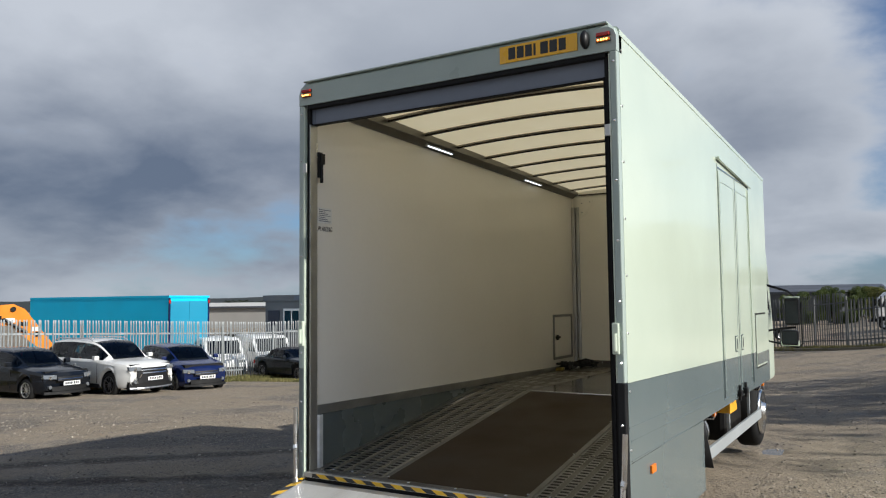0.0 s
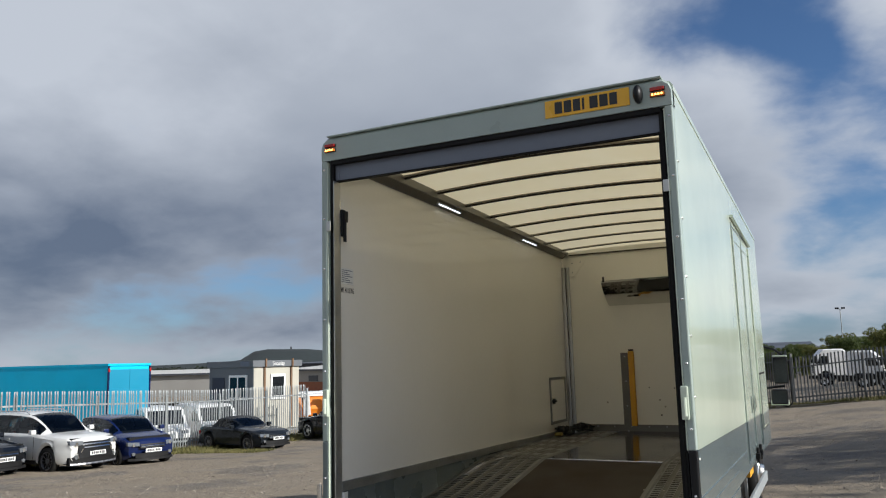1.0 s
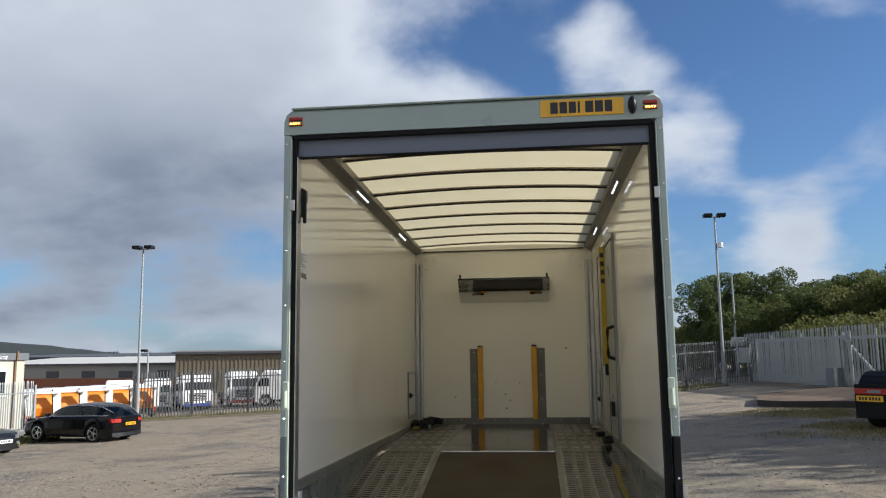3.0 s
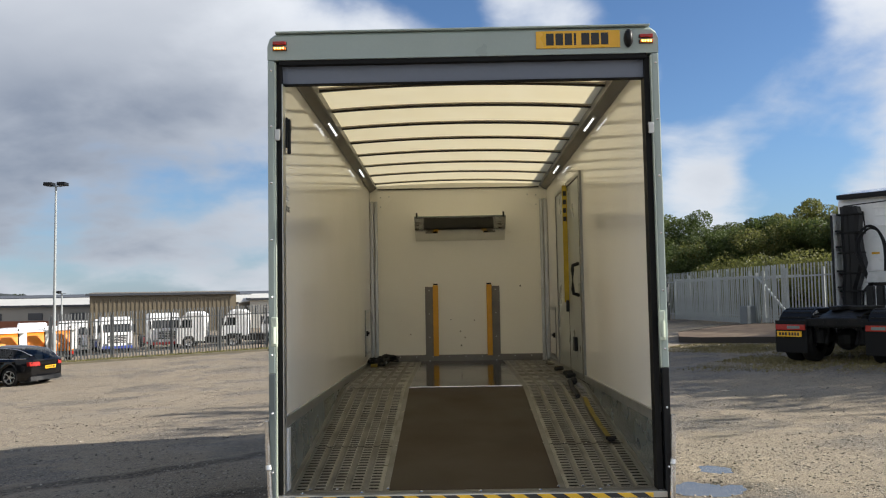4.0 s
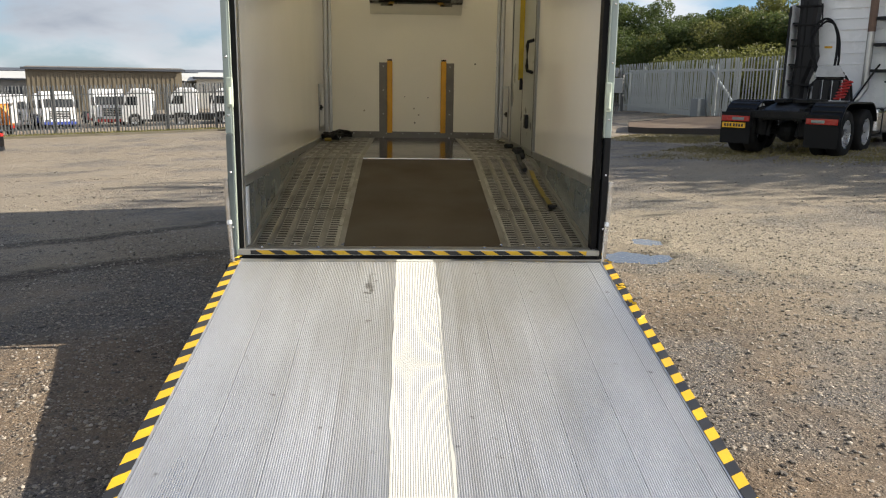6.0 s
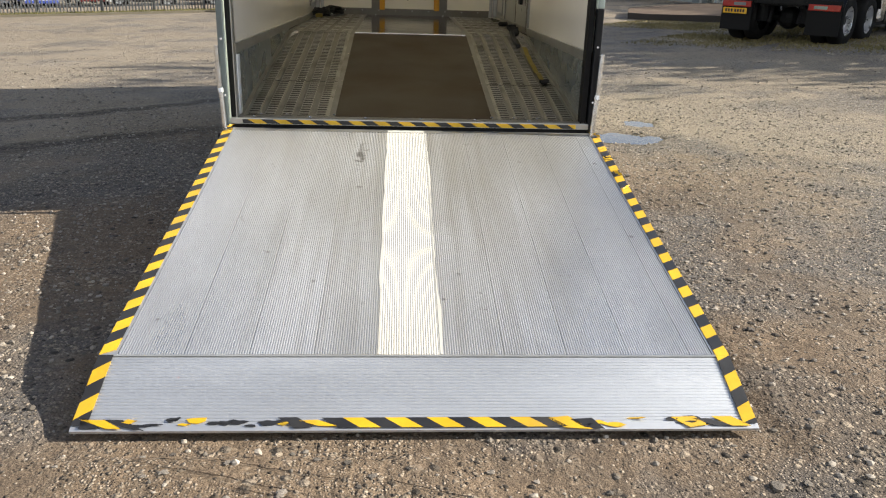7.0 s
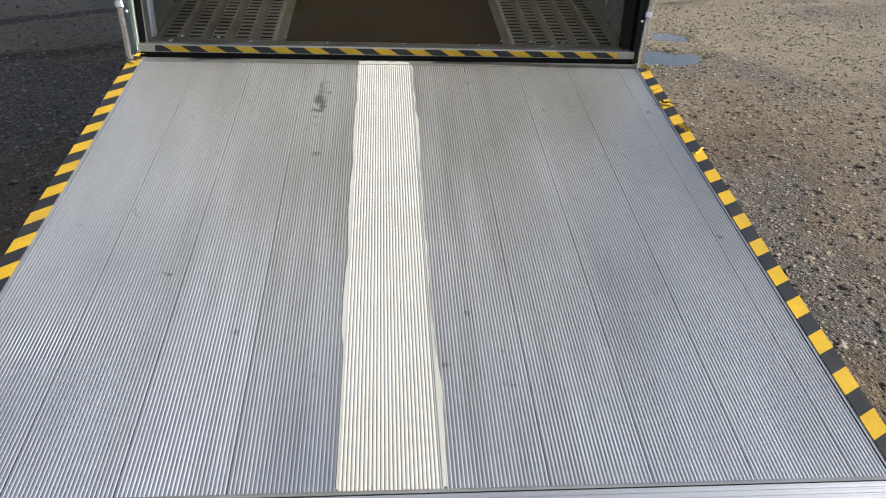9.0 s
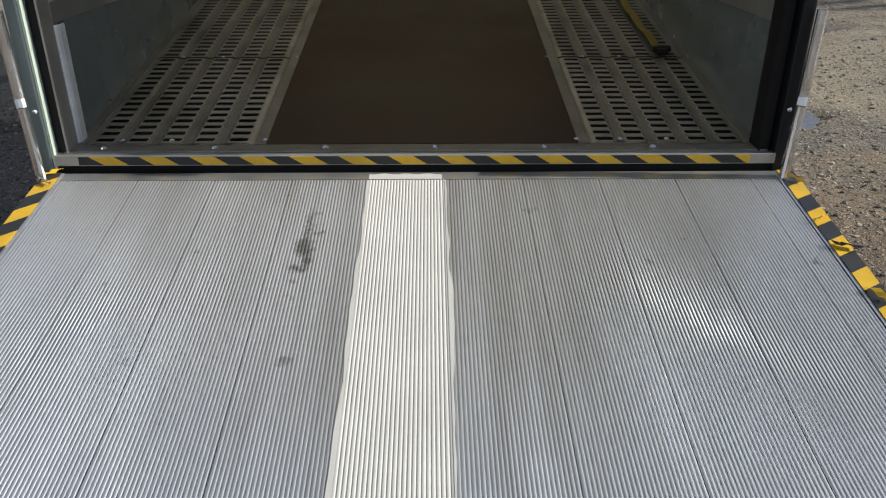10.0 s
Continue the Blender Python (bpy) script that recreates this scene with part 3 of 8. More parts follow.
hatch(RI, -1, 4.62, 5.18, 1.02, 1.63)

# side door in the right wall: grey leaves inside, seams and handles outside
din = bmesh.new()
for a in ((2.60, 4.33, 2.915, 2.955), (2.60, 2.65, 0.985, 2.914), (4.29, 4.33, 0.985, 2.914)):
    bx(din, RI - 0.022, RI - 0.001, *a)
frame_in = part("side_door_frame", din, FRAME_D, truck, "aluminium framed grey side door")
for y0, y1 in ((2.655, 3.46), (3.48, 4.285)):
    leaf = part("door_leaf", box(RI - 0.012, RI - 0.001, y0, y1, 0.99, 2.91, 0.002), DOOR_GREY, frame_in)
part("door_seal", box(RI - 0.014, RI - 0.001, 3.461, 3.479, 0.99, 2.91), RUBBER, frame_in)
part("door_seal", box(RI - 0.024, RI - 0.0225, 2.651, 2.664, 0.99, 2.91), RUBBER, frame_in)
h = bmesh.new()
tube(h, [(RI - 0.012, 2.80, 2.08), (RI - 0.07, 2.80, 2.06), (RI - 0.075, 2.80, 2.02), (RI - 0.075, 2.80, 1.83), (RI - 0.07, 2.80, 1.79), (RI - 0.012, 2.80, 1.77)], 0.017, 8)
part("grab_handle", h, BLACK, frame_in, "black grab handle")
part("door_latch", box(RI - 0.045, RI - 0.013, 2.98, 3.10, 1.22, 1.36, 0.008), BLACK, frame_in)
dout = bmesh.new()
for a in ((2.735, 2.747, 0.93, 3.0), (3.53, 3.54, 0.92, 2.97), (4.26, 4.272, 0.91, 2.955), (2.748, 4.259, 0.925, 0.937), (2.748, 4.259, 2.96, 2.975)):
    bx(dout, XR - 0.006, XR + 0.0035, *a)
seams = part("outer_door_seams", dout, SLATE, truck, "seams and hinges of the closed outer side door")
for y in (2.765, 4.245):
    part("hinge_strip", box(XR + 0.001, XR + 0.012, y - 0.012, y + 0.012, stripe_z(y), 2.94, 0.003), CREAM, seams)
    part("hinge_strip", box(XR + 0.001, XR + 0.012, y - 0.012, y + 0.012, 0.95, stripe_z(y) - 0.002, 0.003), SLATE, seams)
for y0, y1 in ((2.83, 3.47), (3.60, 4.19)):
    fl = bmesh.new()
    for a in ((y0, y0 + 0.008, 1.0, 2.86), (y1 - 0.008, y1, 1.0, 2.86), (y0 + 0.009, y1 - 0.009, 2.852, 2.86)):
        bx(fl, XR + 0.0005, XR + 0.003, *a)
    part("leaf_edge", fl, MINT, seams)
hd = bmesh.new()
prism(hd, [(2.70, 3.035), (4.32, 2.965), (4.32, 2.985), (2.70, 3.055)], "x", XR + 0.001, XR + 0.03)
part("drip_rail", hd, CREAM, seams)
for y in (3.36, 3.66):
    lock = part("flush_lock", box(XR + 0.001, XR + 0.006, y - 0.055, y + 0.055, 1.31, 1.46, 0.002), SLATE, seams, "flush lock in a thin dark surround")
    part("lock_plate", box(XR + 0.0062, XR + 0.011, y - 0.045, y + 0.045, 1.32, 1.45, 0.002), CREAM, lock)
    part("lock_slot", box(XR + 0.0112, XR + 0.014, y - 0.012, y + 0.012, 1.34, 1.43), BLACK, lock)
    k = bmesh.new()
    cyl(k, (XR + 0.02, y, 0.86), (XR + 0.02, y, 1.0), 0.014)
    bx(k, XR + 0.001, XR + 0.04, y - 0.04, y + 0.04, 0.90, 0.95, 0.005)
    part("bottom_bolt", k, RUBBER, seams)
part("side_locker_edge", sheet_x(XR + 0.0004, 4.452, 5.168, const(1.062), const(1.648), 0.0005), RUBBER, truck)
part("side_locker", sheet_x(XR + 0.001, 4.47, 5.15, const(1.08), const(1.63), 0.006), CREAM, truck, "small locker door in the side")
part("side_locker_lower", sheet_x(XR + 0.0072, 4.49, 5.13, const(1.10), const(1.22), 0.003), SLATE, truck)

# rear frame
for x, s in ((XL, 1), (XR, -1)):
    def post_mesh(z0, z1):
        b = bmesh.new()
        bx(b, min(x, x + 0.042 * s), max(x, x + 0.042 * s), 0.0, 0.056, z0, z1, 0.007)
        return b
    up_post = part("rear_post", post_mesh(1.337, 3.262), MINT, truck, "mint painted rear post")
    # right foot is black, not slate: shade on that side put into its colour
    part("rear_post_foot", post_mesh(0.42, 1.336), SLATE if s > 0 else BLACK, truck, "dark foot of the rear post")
    rivets([(x + 0.021 * s, -0.001, 0.75 + 0.35 * k) for k in range(8)], 0.008, "y", up_post, CHROME)
    # pale strip whose colour stands in for sun on the post's inner face
    part("bright_edge", box(min(x + 0.0425 * s, x + 0.050 * s), max(x + 0.0425 * s, x + 0.050 * s), 0.002, 0.05, 0.56 if s > 0 else 1.337, 3.25), CREAM, truck)
    gas = bmesh.new()
    bx(gas, min(x + 0.0505 * s, x + 0.064 * s), max(x + 0.0505 * s, x + 0.064 * s), 0.032, 0.10, 0.56, 3.25)
    bx(gas, min(x + 0.0645 * s, x + 0.083 * s), max(x + 0.0645 * s, x + 0.083 * s), 0.026, 0.10, 0.56, 3.25)
    part("shutter_seal", gas, RUBBER, truck)
    # right guide is blackened as well, standing in for its shaded inner corner
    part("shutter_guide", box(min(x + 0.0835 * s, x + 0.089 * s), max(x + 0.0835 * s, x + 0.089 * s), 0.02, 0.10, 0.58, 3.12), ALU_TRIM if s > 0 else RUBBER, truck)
    gs = bmesh.new()
    cyl(gs, (x - 0.004 * s, -0.03, 1.06), (x + 0.006 * s, -0.04, 0.80), 0.016)
    cyl(gs, (x + 0.006 * s, -0.04, 0.80), (x + 0.010 * s, -0.045, 0.775), 0.020)
    cyl(gs, (x + 0.010 * s, -0.045, 0.775), (x + 0.024 * s, -0.055, 0.50), 0.016)
    part("ramp_strut", gs, CHROME, truck, "bright steel ramp strut")
    br = bmesh.new()
    bx(br, min(x - 0.02 * s, x + 0.05 * s), max(x - 0.02 * s, x + 0.05 * s), -0.07, 0.0, 0.44, 0.51, 0.01)
    cyl(br, (x - 0.02 * s, -0.05, 0.49), (x + 0.06 * s, -0.05, 0.49), 0.03)
    part("ramp_bracket", br, CHASSIS, truck)
    lt = bmesh.new()
    bx(lt, min(x + 0.02 * s, x + 0.06 * s), max(x + 0.02 * s, x + 0.06 * s), -0.03, -0.001, 1.50, 1.68, 0.008)
    cyl(lt, (x + 0.04 * s, -0.035, 1.52), (x + 0.04 * s, -0.035, 1.62), 0.012)
    part("post_latch", lt, CREAM, truck, "cream post latch")
    part("hinge_clip", box(min(x + 0.045 * s, x + 0.078 * s), max(x + 0.045 * s, x + 0.078 * s), -0.012, -0.001, 2.76, 2.83, 0.004), ALU_TRIM, truck)
hd = bmesh.new()
ring = lambda y, e: [(XL, 3.264), (XL, 3.37 - e), (XL + 0.012, 3.405 - e), (XL + 0.045, 3.43 - e), (XR - 0.045, 3.43 - e), (XR - 0.012, 3.405 - e), (XR, 3.37 - e), (XR, 3.264)]
loft(hd, [[(u, y, v) for u, v in ring(y, e)] for y, e in ((0.0, 0.02), (0.012, 0.004), (0.056, 0.0), (0.10, 0.0))])
header = part("rear_header", hd, MINT, truck, "rounded mint painted header beam")
part("roof_lip", box(XL + 0.05, XR - 0.05, -0.012, 0.09, 3.431, 3.442, 0.003), MINT, truck)
part("header_seal", box(XL + 0.07, XR - 0.07, 0.01, 0.09, 3.236, 3.263), RUBBER, truck)
sh = bmesh.new()
bx(sh, LI - 0.004, RI + 0.004, 0.055, 0.085, 3.127, 3.243, 0.003)
shutter = part("roller_shutter", sh, SHUTTER, truck, "blue-grey bottom panel of the raised roller shutter")
part("shutter_end_plate", box(LI, LI + 0.042, 0.050, 0.0545, 3.132, 3.238, 0.001), SHUTTER, shutter)
part("shutter_rail", box(LI + 0.002, RI - 0.002, 0.05, 0.092, 3.119, 3.126), RUBBER, shutter)
# plate, camera and marker lamps on the header
pl = part("number_plate", box(0.468, 0.985, -0.008, -0.0005, 3.300, 3.408, 0.001), PLATE_Y, header, "yellow rear plate")
for k, (a, b) in enumerate(((0.505, 0.552), (0.563, 0.61), (0.62, 0.665), (0.676, 0.69), (0.722, 0.772), (0.782, 0.832), (0.842, 0.888))):
    part("plate_bar", box(a + 0.025, b + 0.025, -0.0095, -0.0082, 3.318, 3.392), INK, pl)
cm = bmesh.new()
bmesh.ops.create_uvsphere(cm, u_segments=16, v_segments=10, radius=0.05)
bmesh.ops.transform(cm, matrix=Matrix.Translation((1.035, -0.012, 3.352)) @ Matrix.Diagonal((0.55, 0.9, 1.12, 1)), verts=cm.verts)
part("reversing_camera", cm, BLACK, header, "black reversing camera", smooth=True)
for x in (-1.118, 1.145):
    for z, mtl, nm in ((3.366, RED, "red_marker_lamp"), (3.332, AMBER, "amber_flasher")):
        b = bmesh.new()
        bx(b, x - 0.044, x + 0.044, -0.006, -0.0005, z - 0.012, z + 0.012, 0.003)
        base = part(nm, b, BLACK, header, "lit amber flasher" if "amber" in nm else "red marker lamp")
        part("lens", box(x - 0.040, x + 0.040, -0.022, -0.0065, z - 0.010, z + 0.010, 0.004), mtl if "amber" not in nm else AMBER_OFF, base)
        if "amber" in nm:
            for q in range(4):
                part("led", box(x - 0.030 + 0.017 * q, x - 0.021 + 0.017 * q, -0.0245, -0.0225, z - 0.005, z + 0.005), AMBER, base)
# sill, hazard strip
sill = part("rear_sill", box(LI - 0.02, RI + 0.02, 0.0, 0.125, 0.570, 0.606, 0.003), ALU_TRIM, truck, "aluminium rear sill")
# shade of the gap below the tape, put in as a black block
part("sill_recess", box(LI - 0.02, RI + 0.02, 0.014, 0.125, 0.47, 0.5695), RUBBER, truck, "set-back black block standing in for the shaded gap under the sill")
part("sill_lip", box(LI + 0.003, RI - 0.003, 0.022, 0.092, 0.6062, 0.611, 0.002), TREAD_TRIM, truck)
rivets([(LI + 0.12 + 0.36 * k, 0.055, 0.612) for k in range(7)], 0.012, "z", sill, CHROME)


def hazard(parent, origin, u, v, length, width, pitch=0.15, lean=0.10, gaps=()):
    """Hazard tape: slanted yellow and black pieces along u, width along v, each a thin piece of its own."""
    o, u, v = Vector(origin), Vector(u).normalized(), Vector(v).normalized()
    n = u.cross(v).normalized()
    if n.z < 0 and abs(n.z) > 0.3:
        n = -n
    k = -1
    while k * pitch / 2 < length:
        s0, s1 = k * pitch / 2, (k + 1) * pitch / 2
        pts = []
        for s, w in ((s0, 0), (s1, 0), (s1 + lean, width), (s0 + lean, width)):
            pts.append((min(length, max(0.0, s)), w))
        if pts[1][0] - pts[0][0] > 0.004 or pts[2][0] - pts[3][0] > 0.004:
            mid = (s0 + s1 + lean) / 2
            if not any(a < mid < b for a, b in gaps):
                bm = bmesh.new()
                rnd = random.Random(int(k * 7 + length * 100))
                if any(a - pitch < mid < b + pitch for a, b in gaps):
                    pts = [(s + rnd.uniform(-0.02, 0.02), w + rnd.uniform(-0.012, 0.008)) for s, w in pts]
                lo = [bm.verts.new(o + u * s + v * w) for s, w in pts]
                hi = [bm.verts.new(o + u * s + v * w + n * 0.0015) for s, w in pts]
                bm.faces.new(lo[::-1])
                bm.faces.new(hi)
                for q in range(4):
                    bm.faces.new((lo[q], lo[(q + 1) % 4], hi[(q + 1) % 4], hi[q]))
                part("tape_piece", bm, TAPE_Y if k % 2 else TAPE_K, parent)
        k += 1


hazard(sill, (-1.07, -0.0005, 0.5735), (1, 0, 0), (0, 0, 1), 2.17, 0.027, 0.16, -0.045)
# left only: bright colour stands in for sun on the kick sheet's lip
for x, s in ((LI, 1),):
    part("corner_angle", prism(bmesh.new(), [(x + u * s, v) for u, v in ((0.002, 0.100), (0.016, 0.100), (0.025, 0.106), (0.030, 0.116), (0.031, 0.150), (0.027, 0.150), (0.026, 0.118), (0.022, 0.110), (0.014, 0.104), (0.002, 0.104))], "z", 0.615, 0.995), SUNLIT_GALV, truck, "galvanised corner angle, coloured bright for the sun on it")

# floor: slope board, flat board, nosing, slotted wheel tracks
def floor_z(y):
    return 0.612 + (FLOOR - 0.612) * min(1.0, (y - 0.09) / (SLOPE_TOP - 0.09))


b = bmesh.new()
loft(b, [[(-0.485, y, floor_z(y)), (0.555, y, floor_z(y)), (0.555, y, floor_z(y) - 0.02), (-0.485, y, floor_z(y) - 0.02)] for y in (0.094, SLOPE_TOP - 0.015)])
part("slope_board", b, MATFLOOR, truck, "dark brown phenolic slope board")
FLATBOARD = mat("worn_glossy_board", (0.014, 0.012, 0.009), 0.13, 0, 0.2, 1.6, 90, 0.0001, 0.35, dirt=(0.035, 0.03, 0.022), dirt_amount=0.4)
part("deck_board", box(-0.484, 0.554, SLOPE_TOP + 0.02, BACK - 0.013, FLOOR - 0.02, FLOOR), FLATBOARD, truck, "shiny dark deck board")
part("slope_nosing", box(-0.484, 0.554, SLOPE_TOP - 0.014, SLOPE_TOP + 0.019, FLOOR - 0.02, FLOOR + 0.004, 0.002), CHROME, truck, "bright worn nosing strip")
part("subfloor", prism(bmesh.new(), [(0.13, 0.50), (0.13, 0.555), (SLOPE_TOP, FLOOR - 0.07), (BACK - 0.002, FLOOR - 0.07), (BACK - 0.002, FLOOR - 0.12), (SLOPE_TOP, FLOOR - 0.12)], "x", LI + 0.016, RI - 0.016), CHASSIS, truck)


def slotted(x0, x1, y0, y1, cols, rows, slot_w, slot_h, skip=None):
    """A steel tread plate with rounded, raised-edge slots cut through it and folded ribs between the columns."""
    bm = bmesh.new()
    cw = (x1 - x0) / cols
    for c in range(cols):
        xa, xb = x0 + c * cw, x0 + (c + 1) * cw
        cx = (xa + xb) / 2
        for r in range(rows):
            ya, yb = y0 + (y1 - y0) * r / rows, y0 + (y1 - y0) * (r + 1) / rows
            cy = (ya + yb) / 2
            hw, hh = slot_w / 2, slot_h / 2
            outer = [(xa + 0.022, ya), (cx, ya), (xb - 0.022, ya), (xb - 0.022, cy), (xb - 0.022, yb), (cx, yb), (xa + 0.022, yb), (xa + 0.022, cy)]
            if skip and skip(c, r):
                bm.faces.new([bm.verts.new((u, v, floor_z(v))) for u, v in (outer[0], outer[2], outer[4], outer[6])])
                continue
            inner = [(cx - hw + hh * 0.5, cy - hh), (cx, cy - hh), (cx + hw - hh * 0.5, cy - hh), (cx + hw, cy), (cx + hw - hh * 0.5, cy + hh), (cx, cy + hh), (cx - hw + hh * 0.5, cy + hh), (cx - hw, cy)]
            vo = [bm.verts.new((u, v, floor_z(v))) for u, v in outer]
            rim = [(cx + (u - cx) * 1.13, cy + (v - cy) * 1.30) for u, v in inner]
            vr = [bm.verts.new((u, v, floor_z(v))) for u, v in rim]
            vi = [bm.verts.new((u, v, floor_z(v) + 0.0012)) for u, v in inner]
            vd = [bm.verts.new((u, v, floor_z(v) - 0.0012)) for u, v in inner]
            for k in range(8):
                j = (k + 1) % 8
                bm.faces.new((vo[k], vo[j], vr[j], vr[k]))
                bm.faces.new((vr[k], vr[j], vi[j], vi[k]))
                bm.faces.new((vi[k], vi[j], vd[j], vd[k]))
    ys_ = [y0, y1] if y1 <= SLOPE_TOP or y0 >= SLOPE_TOP else [y0, SLOPE_TOP, y1]
    for c in range(cols + 1):
        x = x0 + c * cw
        xa, xb = max(x0, x - 0.022), min(x1, x + 0.022)
        n_f = len(bm.faces)
        loft(bm, [[(xa, y, floor_z(y)), (x - 0.010 if c else x, y, floor_z(y) - 0.004), (x + 0.010 if c < cols else x, y, floor_z(y) - 0.004), (xb, y, floor_z(y))] for y in ys_], closed=False)
        if 0 < c < cols:
            for fc in list(bm.faces)[n_f:]:
                fc.material_index = 1
    return bm


TREAD = mat("worn_tread_steel", (0.46, 0.45, 0.42), 0.36, 0.7, 0.3, 7.0, 60, 0.0003, second=(0.22, 0.21, 0.185), dirt=(0.085, 0.07, 0.05), dirt_amount=0.85)
TREAD_RIB = mat("grimy_tread_fold", (0.20, 0.19, 0.165), 0.5, 0.5, 0.35, 8.0, 60, 0.0003, dirt=(0.05, 0.042, 0.032), dirt_amount=0.8)
for x0, x1 in ((LI + 0.045, -0.525), (0.595, RI - 0.045)):
    near = part("tread_plate", slotted(x0, x1, 0.10, 0.885, 5, 16, 0.066, 0.026), (TREAD, TREAD_RIB), truck, "slotted steel wheel track plate")
    far = part("tread_plate", slotted(x0, x1, 0.90, SLOPE_TOP - 0.01, 5, 33, 0.066, 0.026), (TREAD, TREAD_RIB), truck, "slotted steel wheel track plate")
    flat = part("tread_plate", slotted(x0, x1, SLOPE_TOP + 0.01, BACK - 0.03, 5, 56, 0.068, 0.024, lambda c, r: r % 8 > 4 and r < 46), (TREAD, TREAD_RIB), truck, "slotted steel wheel track plate")
    rivets([(x0 + (x1 - x0) * q, y, floor_z(y) + 0.001) for q in (-0.08, 0.2, 0.5, 1.06) for y in (0.12, 0.893, 1.7)], 0.010, "z", near, CHROME)
for x0, x1, nm in ((LI + 0.015, LI + 0.044, "floor_edge"), (-0.524, -0.486, "floor_edge"), (0.556, 0.594, "floor_edge"), (RI - 0.044, RI - 0.015, "floor_edge")):
    e = bmesh.new()
    loft(e, [[(x0, y, floor_z(y)), (x1, y, floor_z(y)), (x1, y, floor_z(y) - 0.012), (x0, y, floor_z(y) - 0.012)] for y in (0.094, SLOPE_TOP, BACK - 0.014)])
    part(nm, e, TREAD_TRIM, truck)

# wall label and lettering
lab = part("data_label", box(LI + 0.001, LI + 0.003, 0.12, 0.285, 2.405, 2.52), PLATE_W, truck, "printed white weight data label")
for k in range(7):
    part("label_line", box(LI + 0.0032, LI + 0.004, 0.135, 0.27 - 0.03 * (k % 3), 2.418 + 0.014 * k, 2.423 + 0.014 * k), SHUTTER, lab)


def words(text, size, m, material, parent, name="lettering"):
    cu = bpy.data.curves.new(name, "FONT")
    cu.body, cu.size, cu.extrude = text, size, 0.0006
    tmp = new(name, cu)
    me = bpy.data.meshes.new_from_object(tmp.evaluated_get(bpy.context.evaluated_depsgraph_get()))
    bpy.data.objects.remove(tmp)
    me.transform(m)
    me.materials.clear()
    me.materials.append(material)
    ob = new(name, me)
    ob.parent = parent
    return ob


wl = words("U.W. 4112 KG", 0.052, Matrix.Translation((LI + 0.003, 0.095, 2.345)) @ pose(0, 0, 0, 90, 0, 90) @ Matrix.Diagonal((0.62, 1, 1, 1)), INK, truck)
tagged(wl, label="black stencilled weight lettering")
# shutter lock box inside the left post
lk = bmesh.new()
bx(lk, LI + 0.003, LI + 0.03, 0.105, 0.15, 2.74, 2.93, 0.005)
cyl(lk, (LI + 0.035, 0.13, 2.70), (LI + 0.035, 0.13, 2.86), 0.012)
bx(lk, LI + 0.028, LI + 0.045, 0.115, 0.16, 2.84, 2.92, 0.004)
part("shutter_lock", lk, BLACK, truck, "black shutter lock box")
part("shutter_lock_lever", box(LI + 0.004, LI + 0.02, 0.09, 0.104, 2.90, 2.99, 0.003), CHROME, truck)

# ramp
HINGE, KNEE, TIP = Vector((0, -0.012, 0.548)), Vector((0, -2.366, 0.150)), Vector((0, -2.688, 0.030))
RX0, RX1 = -1.183, 1.244
way = (KNEE - HINGE).normalized()
up_n = Vector((0, -way.z, way.y)) * -1
ramp_len = (KNEE - HINGE).length
RIB = 0.0098


def on_ramp(x, s, h=0.0):
    p = HINGE + way * s + up_n * h
    return (x, p.y, p.z)


ramp = part("ramp", loft(bmesh.new(), [[on_ramp(RX0, s, -0.008), on_ramp(RX1, s, -0.008), on_ramp(RX1, s, -0.05), on_ramp(RX0, s, -0.05)] for s in (0.0, ramp_len - 0.002)]), ALU_TRIM, truck, "lowered ribbed aluminium loading ramp")
edges = [-0.137 + 0.245 * k for k in range(-4, 6)] + [1.178]
for k, (xa, xb) in enumerate(zip(edges, edges[1:])):
    gd = 0.0015 if k == 4 else 0.0022
    prof, n = [], round((xb - xa) / RIB)
    for q in range(n):
        c = xa + 0.001 + (xb - xa - 0.002) * (q + 0.5) / n
        w = (xb - xa - 0.002) / n
        prof += [(c - w * 0.5, -gd)] + [(c + sd * w * u, -gd * h) for sd, row in ((-1, (3, 2, 1, 0)), (1, (0, 1, 2, 3))) for u, h in [((0.10, 0.0), (0.22, 0.12), (0.33, 0.42), (0.43, 1.0))[q_] for q_ in row]]
    prof += [(xb - 0.001, -gd), (xb - 0.001, -0.0075), (xa + 0.001, -0.0075)]
    pb = bmesh.new()
    loft(pb, [[on_ramp(x, s, h) for x, h in prof] for s in (0.045, ramp_len - 0.004)])
    part("ramp_plank", pb, PAINTW if k == 4 else ALU, ramp, "ribbed plank painted white" if k == 4 else "")
part("ramp_hinge_strip", loft(bmesh.new(), [[on_ramp(RX0 + 0.04, s, 0.001), on_ramp(RX1 - 0.04, s, 0.001), on_ramp(RX1 - 0.04, s, -0.0078), on_ramp(RX0 + 0.04, s, -0.0078)] for s in (0.0, 0.043)]), ALU_TRIM, ramp)
for x0, x1 in ((RX0, edges[0] - 0.001), (edges[-1] + 0.001, RX1)):
    part("ramp_side_rail", loft(bmesh.new(), [[on_ramp(x0, s, 0.002), on_ramp(x1, s, 0.002), on_ramp(x1, s, -0.052), on_ramp(x0, s, -0.052)] for s in (0.0, ramp_len)]), ALU, ramp)
